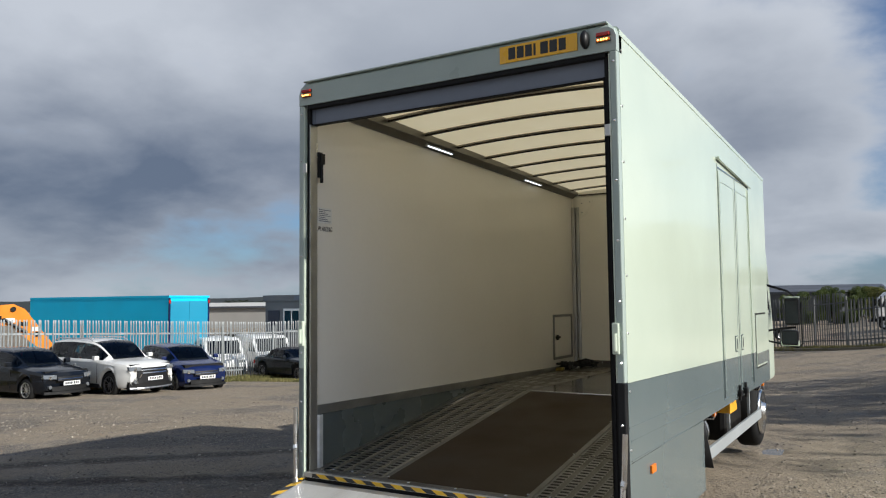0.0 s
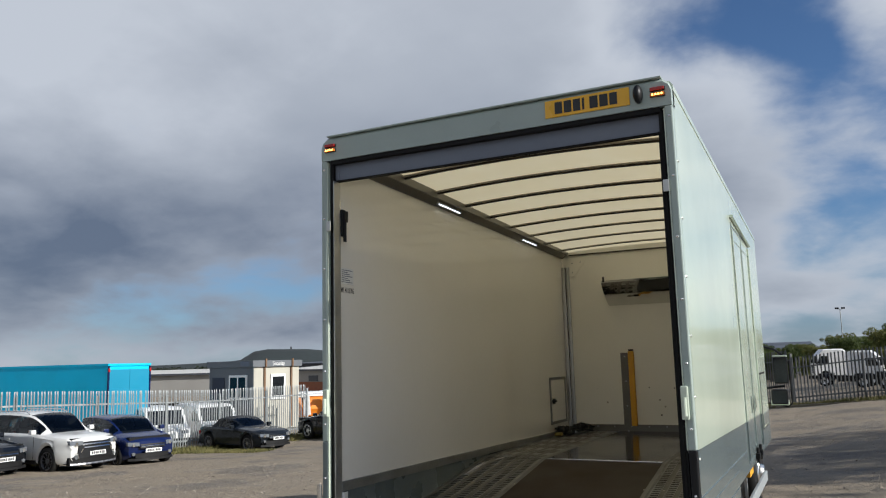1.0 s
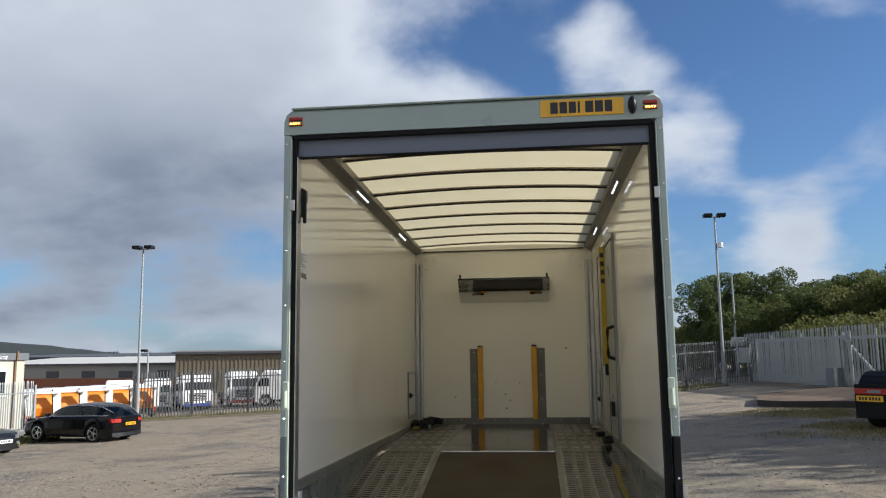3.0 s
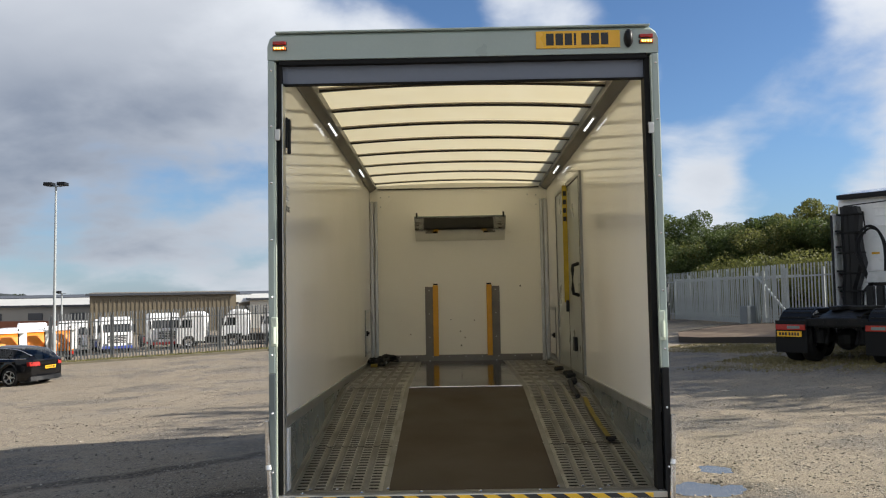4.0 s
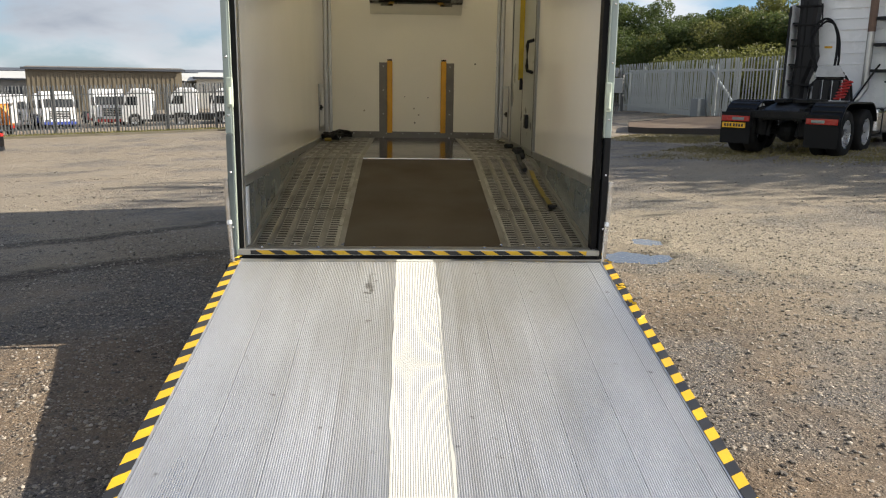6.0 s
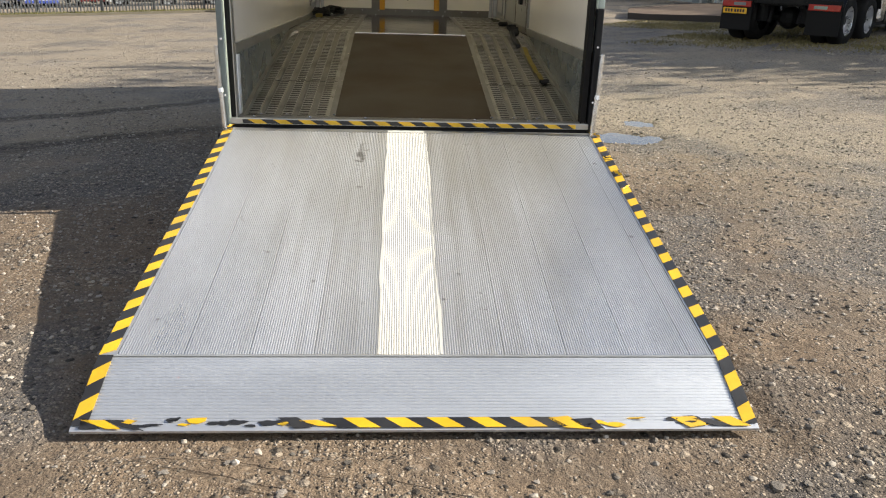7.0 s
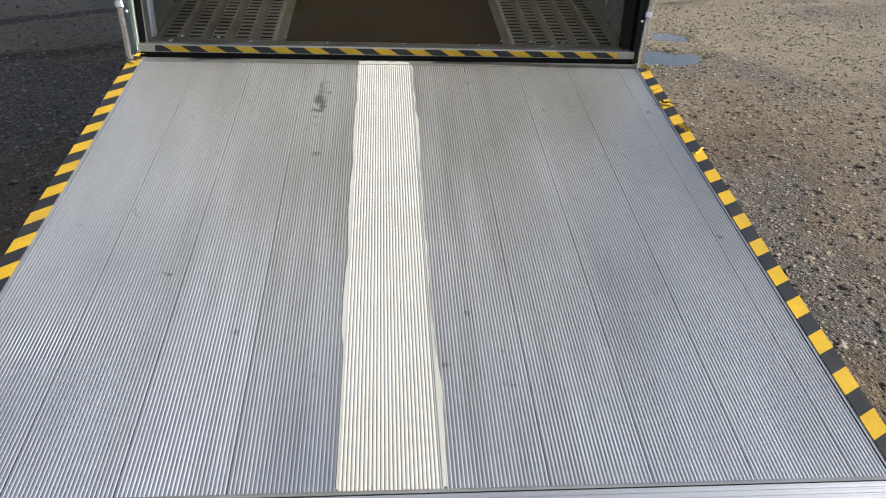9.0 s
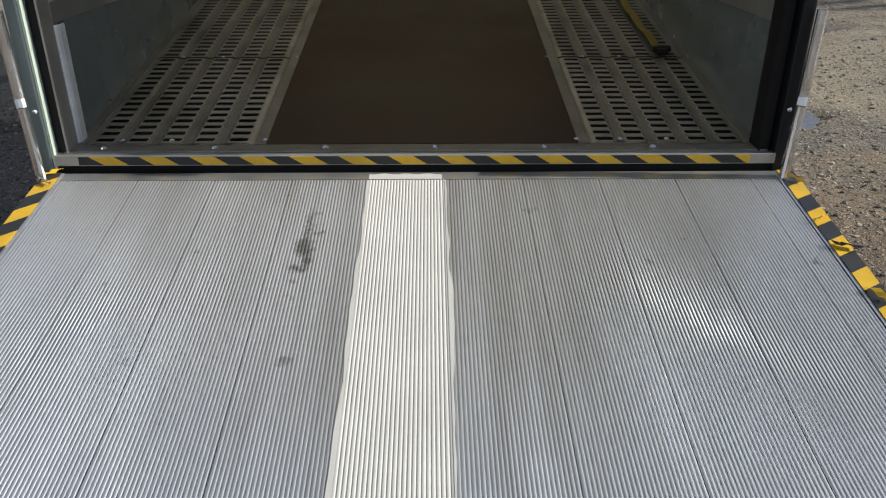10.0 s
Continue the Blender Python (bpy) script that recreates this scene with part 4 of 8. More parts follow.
# end flap with ribs across
lipw = (TIP - KNEE).normalized()
lip_n = Vector((0, -lipw.z, lipw.y)) * -1
lip_len = (TIP - KNEE).length
prof, n = [], 22
for q in range(n):
    s = 0.006 + (lip_len - 0.03) * q / n
    w = (lip_len - 0.03) / n
    prof += [(s, -0.0028), (s + w * 0.22, -0.0028), (s + w * 0.36, -0.0004), (s + w * 0.5, 0.0), (s + w * 0.76, 0.0), (s + w * 0.9, -0.0006)]
prof += [(lip_len, -0.002), (lip_len, -0.014), (0.004, -0.035)]
fb = bmesh.new()
loft(fb, [[(x, *(KNEE + lipw * s + lip_n * h)[1:]) for s, h in prof] for x in (RX0, RX1)])
flap = part("ramp_end_flap", fb, FLAP_ALU, ramp, "aluminium end flap ribbed across")
part("weld_seam", cyl(bmesh.new(), on_ramp(RX0 + 0.05, ramp_len, 0.0), on_ramp(RX1 - 0.05, ramp_len, 0.0), 0.005, 6), ALU_TRIM, ramp)
hazard(ramp, on_ramp(RX0 + 0.002, 0.0, 0.0035), way, (1, 0, 0), ramp_len, 0.054, 0.15, -0.045)
hazard(ramp, on_ramp(RX1 - 0.002, 0.0, 0.0035), way, (-1, 0, 0), ramp_len, 0.054, 0.15, 0.03)
for x, s in ((RX0 + 0.002, 1), (RX1 - 0.002, -1)):
    p = KNEE + lip_n * 0.0035
    hazard(flap, (x, p.y, p.z), lipw, (s, 0, 0), lip_len - 0.02, 0.054, 0.15, -0.045 if s > 0 else 0.03)
p = KNEE + lipw * (lip_len - 0.008) + lip_n * 0.0035
hazard(flap, (RX0 + 0.03, p.y, p.z), (1, 0, 0), -lipw, RX1 - RX0 - 0.06, 0.042, 0.148, -0.062, gaps=((0.20, 0.72), (1.80, 2.1)))
# torn tape ends
rnd = random.Random(5)
for x in (-1.0, -0.95, -0.9, -0.84, -0.80, -0.76, -0.70, -0.66, -0.62, -0.57, -0.50, -0.46, 0.60, 0.66, 0.72, 0.80, 0.93, 0.98, 1.0, 1.04):
    tb = bmesh.new()
    o = KNEE + lipw * (lip_len - rnd.uniform(0.014, 0.045)) + lip_n * 0.0015
    l, wv, lift = rnd.uniform(0.02, 0.05), rnd.uniform(0.005, 0.014), rnd.uniform(0.0, 0.012)
    m_ = 9
    flat_ = [(l * math.cos(q * math.tau / m_) * rnd.uniform(0.55, 1.15), wv * math.sin(q * math.tau / m_) * rnd.uniform(0.4, 1.3)) for q in range(m_)]
    lo = [tb.verts.new(o + Vector((x + u, 0, 0)) + lipw * v + lip_n * (lift * max(0.0, u / l) ** 2)) for u, v in flat_]
    hi = [tb.verts.new(v_.co + lip_n * 0.0016) for v_ in lo]
    tb.faces.new(lo[::-1])
    tb.faces.new(hi)
    for q in range(m_):
        tb.faces.new((lo[q], lo[(q + 1) % m_], hi[(q + 1) % m_], hi[q]))
    part("torn_tape", tb, TAPE_K if rnd.random() < 0.62 else TAPE_Y, flap)
for k, (x_, s_, turn) in enumerate(((RX1 - 0.03, 0.06, 0.9), (RX1 - 0.035, 0.30, -0.6), (RX1 - 0.02, 0.44, 0.4), (RX1 - 0.03, 0.66, 1.2), (RX1 - 0.025, 0.86, -0.9), (RX0 + 0.03, 0.07, 0.5), (RX0 + 0.028, 0.02, -0.8))):
    tb = bmesh.new()
    ring_ = []
    for q in range(6):
        u = q / 5
        p = Vector(on_ramp(x_ + (u - 0.5) * 0.07 * math.cos(turn), s_ + (u - 0.5) * 0.07 * math.sin(turn), 0.006 + 0.012 * abs(math.sin(u * 6 + k))))
        ring_.append([tuple(p + Vector((-0.011 * math.sin(turn), 0.011 * math.cos(turn), 0.0))), tuple(p + Vector((0.011 * math.sin(turn), -0.011 * math.cos(turn), 0.004))), tuple(p + Vector((0.011 * math.sin(turn), -0.011 * math.cos(turn), 0.0055))), tuple(p + Vector((-0.011 * math.sin(turn), 0.011 * math.cos(turn), 0.0015)))])
    loft(tb, ring_)
    part("torn_tape", tb, TAPE_Y if k % 3 != 2 else TAPE_K, ramp)
for e_, d_ in ((edges[4], -1), (edges[5], 1)):
    rag = []
    for j in range(66):
        s_ = 0.05 + (ramp_len - 0.06) * j / 65
        wd = 0.0006 + 0.019 * max(0.0, noise.noise(Vector((s_ * 2.1, d_ * 5.0, 2.0))) + 0.35 * noise.noise(Vector((s_ * 9.0, d_ * 5.0, 7.0))) + 0.18)
        rag.append([on_ramp(e_ - d_ * 0.003, s_, 0.0012), on_ramp(e_ + d_ * wd, s_, 0.0012), on_ramp(e_ + d_ * wd, s_, 0.0002), on_ramp(e_ - d_ * 0.003, s_, 0.0002)])
    part("paint_edge", loft(bmesh.new(), rag), PAINTW, ramp, "ragged brushed edge of the white paint")
part("paint_smear", loft(bmesh.new(), [[on_ramp(x, 0.012 + 0.004 * math.sin(x * 90), 0.0022), on_ramp(x, 0.044, 0.0022), on_ramp(x, 0.044, 0.0012), on_ramp(x, 0.012 + 0.004 * math.sin(x * 90), 0.0012)] for x in [edges[4] + 0.018 * j for j in range(14)]]), PAINTW, ramp, "white paint smeared on the hinge strip")


def wheel(parent, at, axis, r, w, rim=None, spokes=0, name="wheel", hub=0.58):
    """A tyre with a rounded shoulder, a dished rim and spokes or holes. axis: unit vector outwards."""
    a = Vector(axis).normalized()
    q = a.to_track_quat("Z", "Y").to_matrix().to_4x4()
    m = Matrix.Translation(at) @ q
    seg = 28
    prof = [(hub * r, -w / 2), (0.88 * r, -w / 2), (0.97 * r, -w * 0.4), (r, -w * 0.25), (r, w * 0.25), (0.97 * r, w * 0.4), (0.88 * r, w / 2), (hub * r * 1.02, w * 0.46)]
    bm = bmesh.new()
    loft(bm, [[tuple(m @ Vector((pr * math.cos(k * math.tau / seg), pr * math.sin(k * math.tau / seg), pz))) for pr, pz in prof] for k in range(seg + 1)], closed=False)
    bmesh.ops.remove_doubles(bm, verts=bm.verts, dist=0.0005)
    ty = part(name, bm, TYRE, parent, smooth=True)
    bm = bmesh.new()
    rp = [(hub * r * 1.02, w * 0.44), (hub * r * 0.94, w * 0.40), (hub * r * 0.90, w * 0.05), (0.3 * hub * r, w * 0.02), (0.0001, w * 0.02)]
    loft(bm, [[tuple(m @ Vector((pr * math.cos(k * math.tau / seg), pr * math.sin(k * math.tau / seg), pz))) for pr, pz in rp] for k in range(seg + 1)], closed=False)
    bmesh.ops.remove_doubles(bm, verts=bm.verts, dist=0.0005)
    part("rim_well", bm, BLACK if spokes else rim, ty)
    if spokes:
        bm = bmesh.new()
        for k in range(spokes):
            an = k * math.tau / spokes
            prism(bm, [(0.02, -0.13 * r / spokes), (hub * r * 0.95, -0.8 * r / spokes * 0.36), (hub * r * 0.95, 0.8 * r / spokes * 0.36), (0.02, 0.13 * r / spokes)], "z", w * 0.28, w * 0.36, m @ pose(0, 0, 0, 0, 0, math.degrees(an)))
        cyl(bm, m @ Vector((0, 0, w * 0.2)), m @ Vector((0, 0, w * 0.38)), 0.2 * hub * r + 0.02, 12)
        part("rim", bm, rim, ty)
        bm = bmesh.new()
        loft(bm, [[tuple(m @ Vector((pr * math.cos(k * math.tau / seg), pr * math.sin(k * math.tau / seg), pz))) for pr, pz in ((hub * r, w * 0.30), (hub * r * 1.03, w * 0.46), (hub * r * 0.93, w * 0.46), (hub * r * 0.9, w * 0.3))] for k in range(seg + 1)], closed=False)
        part("rim_edge", bm, rim, ty)
    else:
        bm = bmesh.new()
        for k in range(10):
            an = k * math.tau / 10
            p = Vector((0.42 * hub * r * math.cos(an), 0.42 * hub * r * math.sin(an), 0))
            cyl(bm, m @ (p + Vector((0, 0, w * 0.02))), m @ (p + Vector((0, 0, w * 0.12))), 0.012, 6)
        cyl(bm, m @ Vector((0, 0, w * 0.02)), m @ Vector((0, 0, w * 0.22)), 0.26 * hub * r, 14)
        part("hub", bm, CHASSIS, ty)
    return ty


# chassis, wheels, guard, cab of the truck
AIRTANK = mat("satin_dark_tank", (0.05, 0.052, 0.055), 0.32, 0.4, 0.2, 6, 60, 0)
GUARD = mat("satin_grey_guard", (0.40, 0.43, 0.44), 0.38, 0.25, 0.06, 3, 60, 0)
ch = bmesh.new()
for x in (-0.42, 0.44):
    bx(ch, x - 0.04, x + 0.04, 2.4, 7.0, 0.62, 0.86)
bx(ch, -0.7, 0.72, 0.3, 1.9, 0.40, 0.49)
part("chassis_frame", ch, CHASSIS, truck)
for s, x in ((1, XR - 0.17), (-1, XL + 0.17)):
    wheel(truck, (x, 1.42, 0.335), (s, 0, 0), 0.335, 0.24, CHROME)
    wheel(truck, (x - 0.17 * s, 5.95, 0.42), (s, 0, 0), 0.42, 0.26, CHROME)
    hub = bmesh.new()
    loft(hub, [[(x + (dx - 0.17) * s, 5.95 + r * math.cos(a * math.tau / 24), 0.42 + r * math.sin(a * math.tau / 24)) for a in range(24)] for dx, r in ((0.115, 0.27), (0.150, 0.27), (0.165, 0.235), (0.150, 0.20), (0.150, 0.11), (0.195, 0.10), (0.20, 0.05))])
    part("wheel_trim", hub, CHROME, truck, "bright ringed front wheel trim", smooth=True)
    mf = bmesh.new()
    loft(mf, [[(x - 0.13 * s, y0, z), (x + (0.165 + 0.045 * q) * s, y0, z), (x + (0.165 + 0.045 * q) * s, y0 + 0.012, z), (x - 0.13 * s, y0 + 0.012, z)] for q, y0, z in ((0.0, 1.94, 0.866), (0.35, 1.96, 0.74), (0.7, 1.99, 0.62), (1.0, 2.03, 0.49))])
    part("mudflap", mf, RUBBER, truck, "black rubber mudflap curling outwards", smooth=True)
    gm = bmesh.new()
    bx(gm, x + 0.125 * s - 0.014, x + 0.125 * s + 0.014, 2.25, 4.85, 0.50, 0.60, 0.006)
    for y in (2.4, 3.5, 4.6):
        bx(gm, x + 0.05 * s - 0.012, x + 0.05 * s + 0.012, y - 0.014, y + 0.014, 0.52, 0.875)
    part("side_guard", gm, GUARD, truck, "pale grey aluminium side underrun guard")
    for y in (2.62, 4.98):
        st = bmesh.new()
        tube(st, [(x - 0.42 * s, y + 0.05, 0.80), (x - 0.02 * s, y, 0.79), (x + 0.10 * s, y - 0.02, 0.79), (x + 0.115 * s, y - 0.03, 0.82), (x + 0.115 * s, y - 0.03, 0.872)], 0.012, 8)
        part("marker_stay", st, CHROME, truck, "bright tubular marker lamp stay")
# filler boxes added to blacken the underside; the unseen left one blocks sun
for s, y0, y1, z0, z1 in ((1, 3.10, 3.78, 0.46, 0.86), (-1, 1.96, 4.7, 0.33, 0.868)):
    part("under_box", box(min(s * 0.20, s * (0.62 if s > 0 else 0.92)), max(s * 0.20, s * (0.62 if s > 0 else 0.92)), y0, y1, z0, z1, 0.03), CHASSIS, truck, "added black filler box under the body")
ax = bmesh.new()
cyl(ax, (-0.95, 1.42, 0.335), (0.97, 1.42, 0.335), 0.06, 10)
bmesh.ops.create_uvsphere(ax, u_segments=12, v_segments=8, radius=0.19, matrix=Matrix.Translation((0.0, 1.42, 0.335)))
cyl(ax, (0.0, 1.5, 0.36), (0.0, 5.6, 0.58), 0.05, 10)
part("rear_axle", ax, CHASSIS, truck, "black axle and drive shaft")
for k in range(9):
    part("cross_bearer", box(-0.9, 0.92, 2.1 + 0.38 * k, 2.16 + 0.38 * k, 0.80, 0.873), CHASSIS, truck)
tk = bmesh.new()
bx(tk, 0.55, 1.0, 3.85, 4.75, 0.38, 0.82, 0.05)
part("fuel_tank", tk, CHASSIS, truck)
tk = bmesh.new()
loft(tk, [[(0.93 + r * math.cos(a * math.tau / 20), y, 0.66 + r * math.sin(a * math.tau / 20)) for a in range(20)] for y, r in ((2.34, 0.06), (2.35, 0.12), (2.39, 0.155), (2.74, 0.155), (2.78, 0.12), (2.79, 0.06))])
air = part("air_tank", tk, AIRTANK, truck, "dark satin air tank with straps", smooth=True)
for y in (2.45, 2.67):
    sp = bmesh.new()
    tube(sp, [(0.93 + 0.16 * math.cos(a * math.tau / 20), y, 0.66 + 0.16 * math.sin(a * math.tau / 20)) for a in range(21)], 0.008, 5)
    part("tank_strap", sp, CHROME, air)
for dx, dz, r in ((0.0, 0.0, 0.012), (0.05, 0.03, 0.009), (-0.06, -0.02, 0.010)):
    hs = bmesh.new()
    tube(hs, [(0.93 + dx, 2.79, 0.66 + dz), (0.93 + dx, 2.95, 0.60 + dz), (0.80 + dx, 3.4, 0.72 + dz), (0.78 + dx, 4.2, 0.76 + dz), (0.74 + dx, 5.4, 0.78 + dz)], r, 6)
    part("air_line", hs, RUBBER, truck)
ck = bmesh.new()
prism(ck, [(3.22, 0.75), (3.56, 0.75), (3.56, 0.79), (3.50, 0.86), (3.22, 0.868)], "x", 1.05, 1.062)
prism(ck, [(3.22, 0.75), (3.56, 0.75), (3.56, 0.79), (3.50, 0.86), (3.22, 0.868)], "x", 1.158, 1.17)
bx(ck, 1.0625, 1.1575, 3.22, 3.24, 0.752, 0.866)
bx(ck, 1.0625, 1.1575, 3.241, 3.50, 0.752, 0.772)
bx(ck, 1.0625, 1.1575, 3.40, 3.42, 0.773, 0.855)
part("wheel_chock", ck, YELLOW, truck, "yellow wheel chock under the body")
for y in (2.6, 5.2, 0.49):
    part("side_marker", box(XR + (0.001 if y < 1 else -0.075), XR + (0.016 if y < 1 else -0.05), y - (0.045 if y < 1 else 0.035), y + (0.045 if y < 1 else 0.035), 0.75 + 0.06 * (y > 1), 0.80 + 0.06 * (y > 1), 0.004), AMBER_OFF, truck, "amber side marker")
cabm = bmesh.new()
sil = [(5.45, 0.86), (5.45, 2.58), (5.75, 2.72), (6.55, 2.70), (6.95, 2.55), (7.34, 1.65), (7.42, 1.3), (7.42, 0.74), (7.25, 0.72), (6.45, 0.72), (6.40, 0.80), (6.2, 0.93), (5.75, 0.93), (5.5, 0.88)]
loft(cabm, [[(x, u if abs(x) < 0.95 else u - 0.03 * (u > 7), v if abs(x) < 0.95 or v < 2.4 else v - 0.06) for u, v in sil] for x in (-0.97, -0.90, 0.92, 0.99)])
cab = part("cab", cabm, CREAM, truck, "pale mint cab")
# unseen panel, added to stop a line of sun through the cab gap
part("cab_gap_seal", box(-0.93, 0.95, 5.362, 5.448, 1.0, 2.52, 0.01), RUBBER, truck, "added black panel blocking light between cab and body")
GLASS = mat("dark_vehicle_glass", (0.012, 0.014, 0.016), 0.05, 0, 0.1, 3, 40, 0, 0.6, rough_vary=0.02)
for x in (-0.974, 0.9905):
    part("cab_window", prism(bmesh.new(), [(5.95, 1.65), (5.95, 2.4), (6.75, 2.4), (7.1, 1.65)], "x", x, x + 0.004), GLASS, cab)
part("windscreen", prism(bmesh.new(), [(6.985, 2.50), (7.345, 1.67), (7.352, 1.674), (6.992, 2.505)], "x", -0.86, 0.88), GLASS, cab)
# dark base colour stands in for a dark reflection in the door mirrors
MIRROR_D = mat("painted_dark_mirror", (0.03, 0.035, 0.04), 0.06, 0, 0.3, 6, 40, 0, 0.35, rough_vary=0.02)
for s, x in ((1, 1.14), (-1, -1.12)):
    mr = bmesh.new()
    bx(mr, min(x + 0.07 * s, x + 0.25 * s), max(x + 0.07 * s, x + 0.25 * s), 6.86, 6.99, 1.45, 1.80, 0.03)
    mir = part("door_mirror", mr, BLACK, truck, "black door mirror with a cream cap")
    part("mirror_glass", box(min(x + 0.085 * s, x + 0.235 * s), max(x + 0.085 * s, x + 0.235 * s), 6.853, 6.859, 1.47, 1.76), MIRROR_D, mir)
    part("mirror_cap", box(min(x + 0.07 * s, x + 0.25 * s), max(x + 0.07 * s, x + 0.25 * s), 6.88, 6.985, 1.801, 1.825, 0.010), CREAM, mir)
    mr = bmesh.new()
    bx(mr, min(x + 0.02 * s, x + 0.23 * s), max(x + 0.02 * s, x + 0.23 * s), 6.86, 6.97, 1.18, 1.38, 0.03)
    low = part("wide_mirror", mr, BLACK, mir)
    part("wide_mirror_glass", box(min(x + 0.04 * s, x + 0.21 * s), max(x + 0.04 * s, x + 0.21 * s), 6.852, 6.858, 1.20, 1.36), MIRROR_D, mir)
    part("wide_mirror_cap", box(min(x + 0.015 * s, x + 0.235 * s), max(x + 0.015 * s, x + 0.235 * s), 6.875, 6.975, 1.17, 1.24, 0.012), CREAM, mir)
    arm = bmesh.new()
    tube(arm, [(x - 0.2 * s, 6.95, 2.0), (x + 0.1 * s, 6.93, 1.90), (x + 0.25 * s, 6.93, 1.78)], 0.016)
    tube(arm, [(x - 0.2 * s, 6.95, 1.36), (x + 0.02 * s, 6.92, 1.40), (x + 0.2 * s, 6.92, 1.42)], 0.014)
    tube(arm, [(x - 0.2 * s, 6.95, 1.24), (x + 0.22 * s, 6.92, 1.15), (x + 0.27 * s, 6.92, 1.20), (x + 0.27 * s, 6.92, 1.75)], 0.012)
    part("mirror_arm", arm, BLACK, mir)

# ---- the yard ----


def gravel():
    m = bpy.data.materials.new("gravel_yard")
    m.use_nodes = True
    t = m.node_tree
    b = t.nodes["Principled BSDF"]
    tc = t.nodes.new("ShaderNodeTexCoord")

    def nz(sc, det=6.0, ro=0.6, kind="ShaderNodeTexNoise"):
        n = t.nodes.new(kind)
        n.inputs["Scale"].default_value = sc
        if kind == "ShaderNodeTexNoise":
            n.inputs["Detail"].default_value, n.inputs["Roughness"].default_value = det, ro
        link(t, tc.outputs["Object"], n.inputs["Vector"])
        return n

    def rng(v, a, b2, lo=0.0, hi=1.0):
        n = t.nodes.new("ShaderNodeMapRange")
        for k, x in enumerate((a, b2, lo, hi)):
            n.inputs[k + 1].default_value = x
        link(t, v, n.inputs[0])
        return n.outputs[0]

    def mix(f, a, b2, how="MIX"):
        n = t.nodes.new("ShaderNodeMix")
        n.data_type, n.blend_type = "RGBA", how
        for sock, v in ((n.inputs[0], f), (n.inputs[6], a), (n.inputs[7], b2)):
            if isinstance(v, (int, float, tuple)):
                sock.default_value = v
            else:
                link(t, v, sock)
        return n.outputs[2]

    sp = t.nodes.new("ShaderNodeSeparateXYZ")
    link(t, tc.outputs["Object"], sp.inputs[0])

    def mth(op, a_, b_, clamp=False):
        n = t.nodes.new("ShaderNodeMath")
        n.operation, n.use_clamp = op, clamp
        for k, v in enumerate((a_, b_)):
            if isinstance(v, (int, float)):
                n.inputs[k].default_value = v
            else:
                link(t, v, n.inputs[k])
        return n.outputs[0]

    grit = nz(140.0, 5.0, 0.75)
    clod = nz(22.0, 7.0, 0.68)
    mid = nz(2.2, 8.0, 0.65)
    wide = nz(0.30, 6.0, 0.6)
    patch = nz(0.8, 7.0, 0.62)

    def sprinkle(scale, share, size):
        """Scattered stones: some cells of a Voronoi pattern hold one. Gives where, colour, height."""
        v = nz(scale, kind="ShaderNodeTexVoronoi")
        sc_ = t.nodes.new("ShaderNodeSeparateColor")
        link(t, v.outputs["Color"], sc_.inputs[0])
        has = rng(sc_.outputs[0], share, share - 0.02)
        jag = mth("ADD", v.outputs["Distance"], mth("MULTIPLY", mth("SUBTRACT", clod.outputs[0], 0.5), 0.5))
        inside = mth("MULTIPLY", has, rng(jag, size, size * 0.82), True)
        return inside, sc_.outputs[1], mth("MULTIPLY", inside, rng(jag, size, 0.0))

    # brown soil round the ramp, pale dry gravel further out
    far = mth("ADD", mth("POWER", mth("ABSOLUTE", mth("DIVIDE", mth("ADD", sp.outputs[0], 0.4), 4.2), 0), 2.0), mth("POWER", mth("ABSOLUTE", mth("DIVIDE", mth("ADD", sp.outputs[1], 2.0), 5.2), 0), 2.0))
    far = mth("ADD", far, mth("MULTIPLY", mth("SUBTRACT", wide.outputs[0], 0.5), 1.6))
    far = rng(far, 0.45, 1.35)
    soil = mix(rng(grit.outputs[0], 0.38, 0.62), (0.105, 0.076, 0.049, 1), (0.295, 0.215, 0.142, 1))
    soil = mix(rng(clod.outputs[0], 0.44, 0.58, 0.0, 0.5), soil, (0.115, 0.084, 0.056, 1))
    soil = mix(rng(patch.outputs[0], 0.44, 0.60, 0.0, 0.55), soil, (0.085, 0.070, 0.056, 1))
    dry = mix(rng(grit.outputs[0], 0.38, 0.62), (0.138, 0.110, 0.077, 1), (0.45, 0.380, 0.278, 1))
    dry = mix(rng(clod.outputs[0], 0.44, 0.58, 0.0, 0.6), dry, (0.20, 0.168, 0.128, 1))
    dry = mix(rng(nz(0.16, 6.0, 0.6).outputs[0], 0.45, 0.62, 0.0, 0.4), dry, (0.30, 0.24, 0.165, 1))
    base = mix(far, soil, dry)
    # beds of dark grey crushed stone showing through the soil
    bed_n = mth("ADD", mth("MULTIPLY", nz(0.42, 5.0, 0.55).outputs[0], 0.75), mth("MULTIPLY", mid.outputs[0], 0.25))
    crushed = rng(bed_n, 0.495, 0.565)
    greys = mix(rng(grit.outputs[0], 0.36, 0.64), (0.036, 0.036, 0.037, 1), (0.20, 0.195, 0.185, 1))
    base = mix(mth("MULTIPLY", crushed, 0.62), base, greys)
    # damp hollows and dusty rises
    hollow = nz(3.2, 8.0, 0.66).outputs[0]
    base = mix(rng(hollow, 0.40, 0.30, 0.0, 0.55), base, (0.045, 0.034, 0.024, 1))
    base = mix(rng(hollow, 0.58, 0.72, 0.0, 0.35), base, (0.40, 0.33, 0.24, 1))
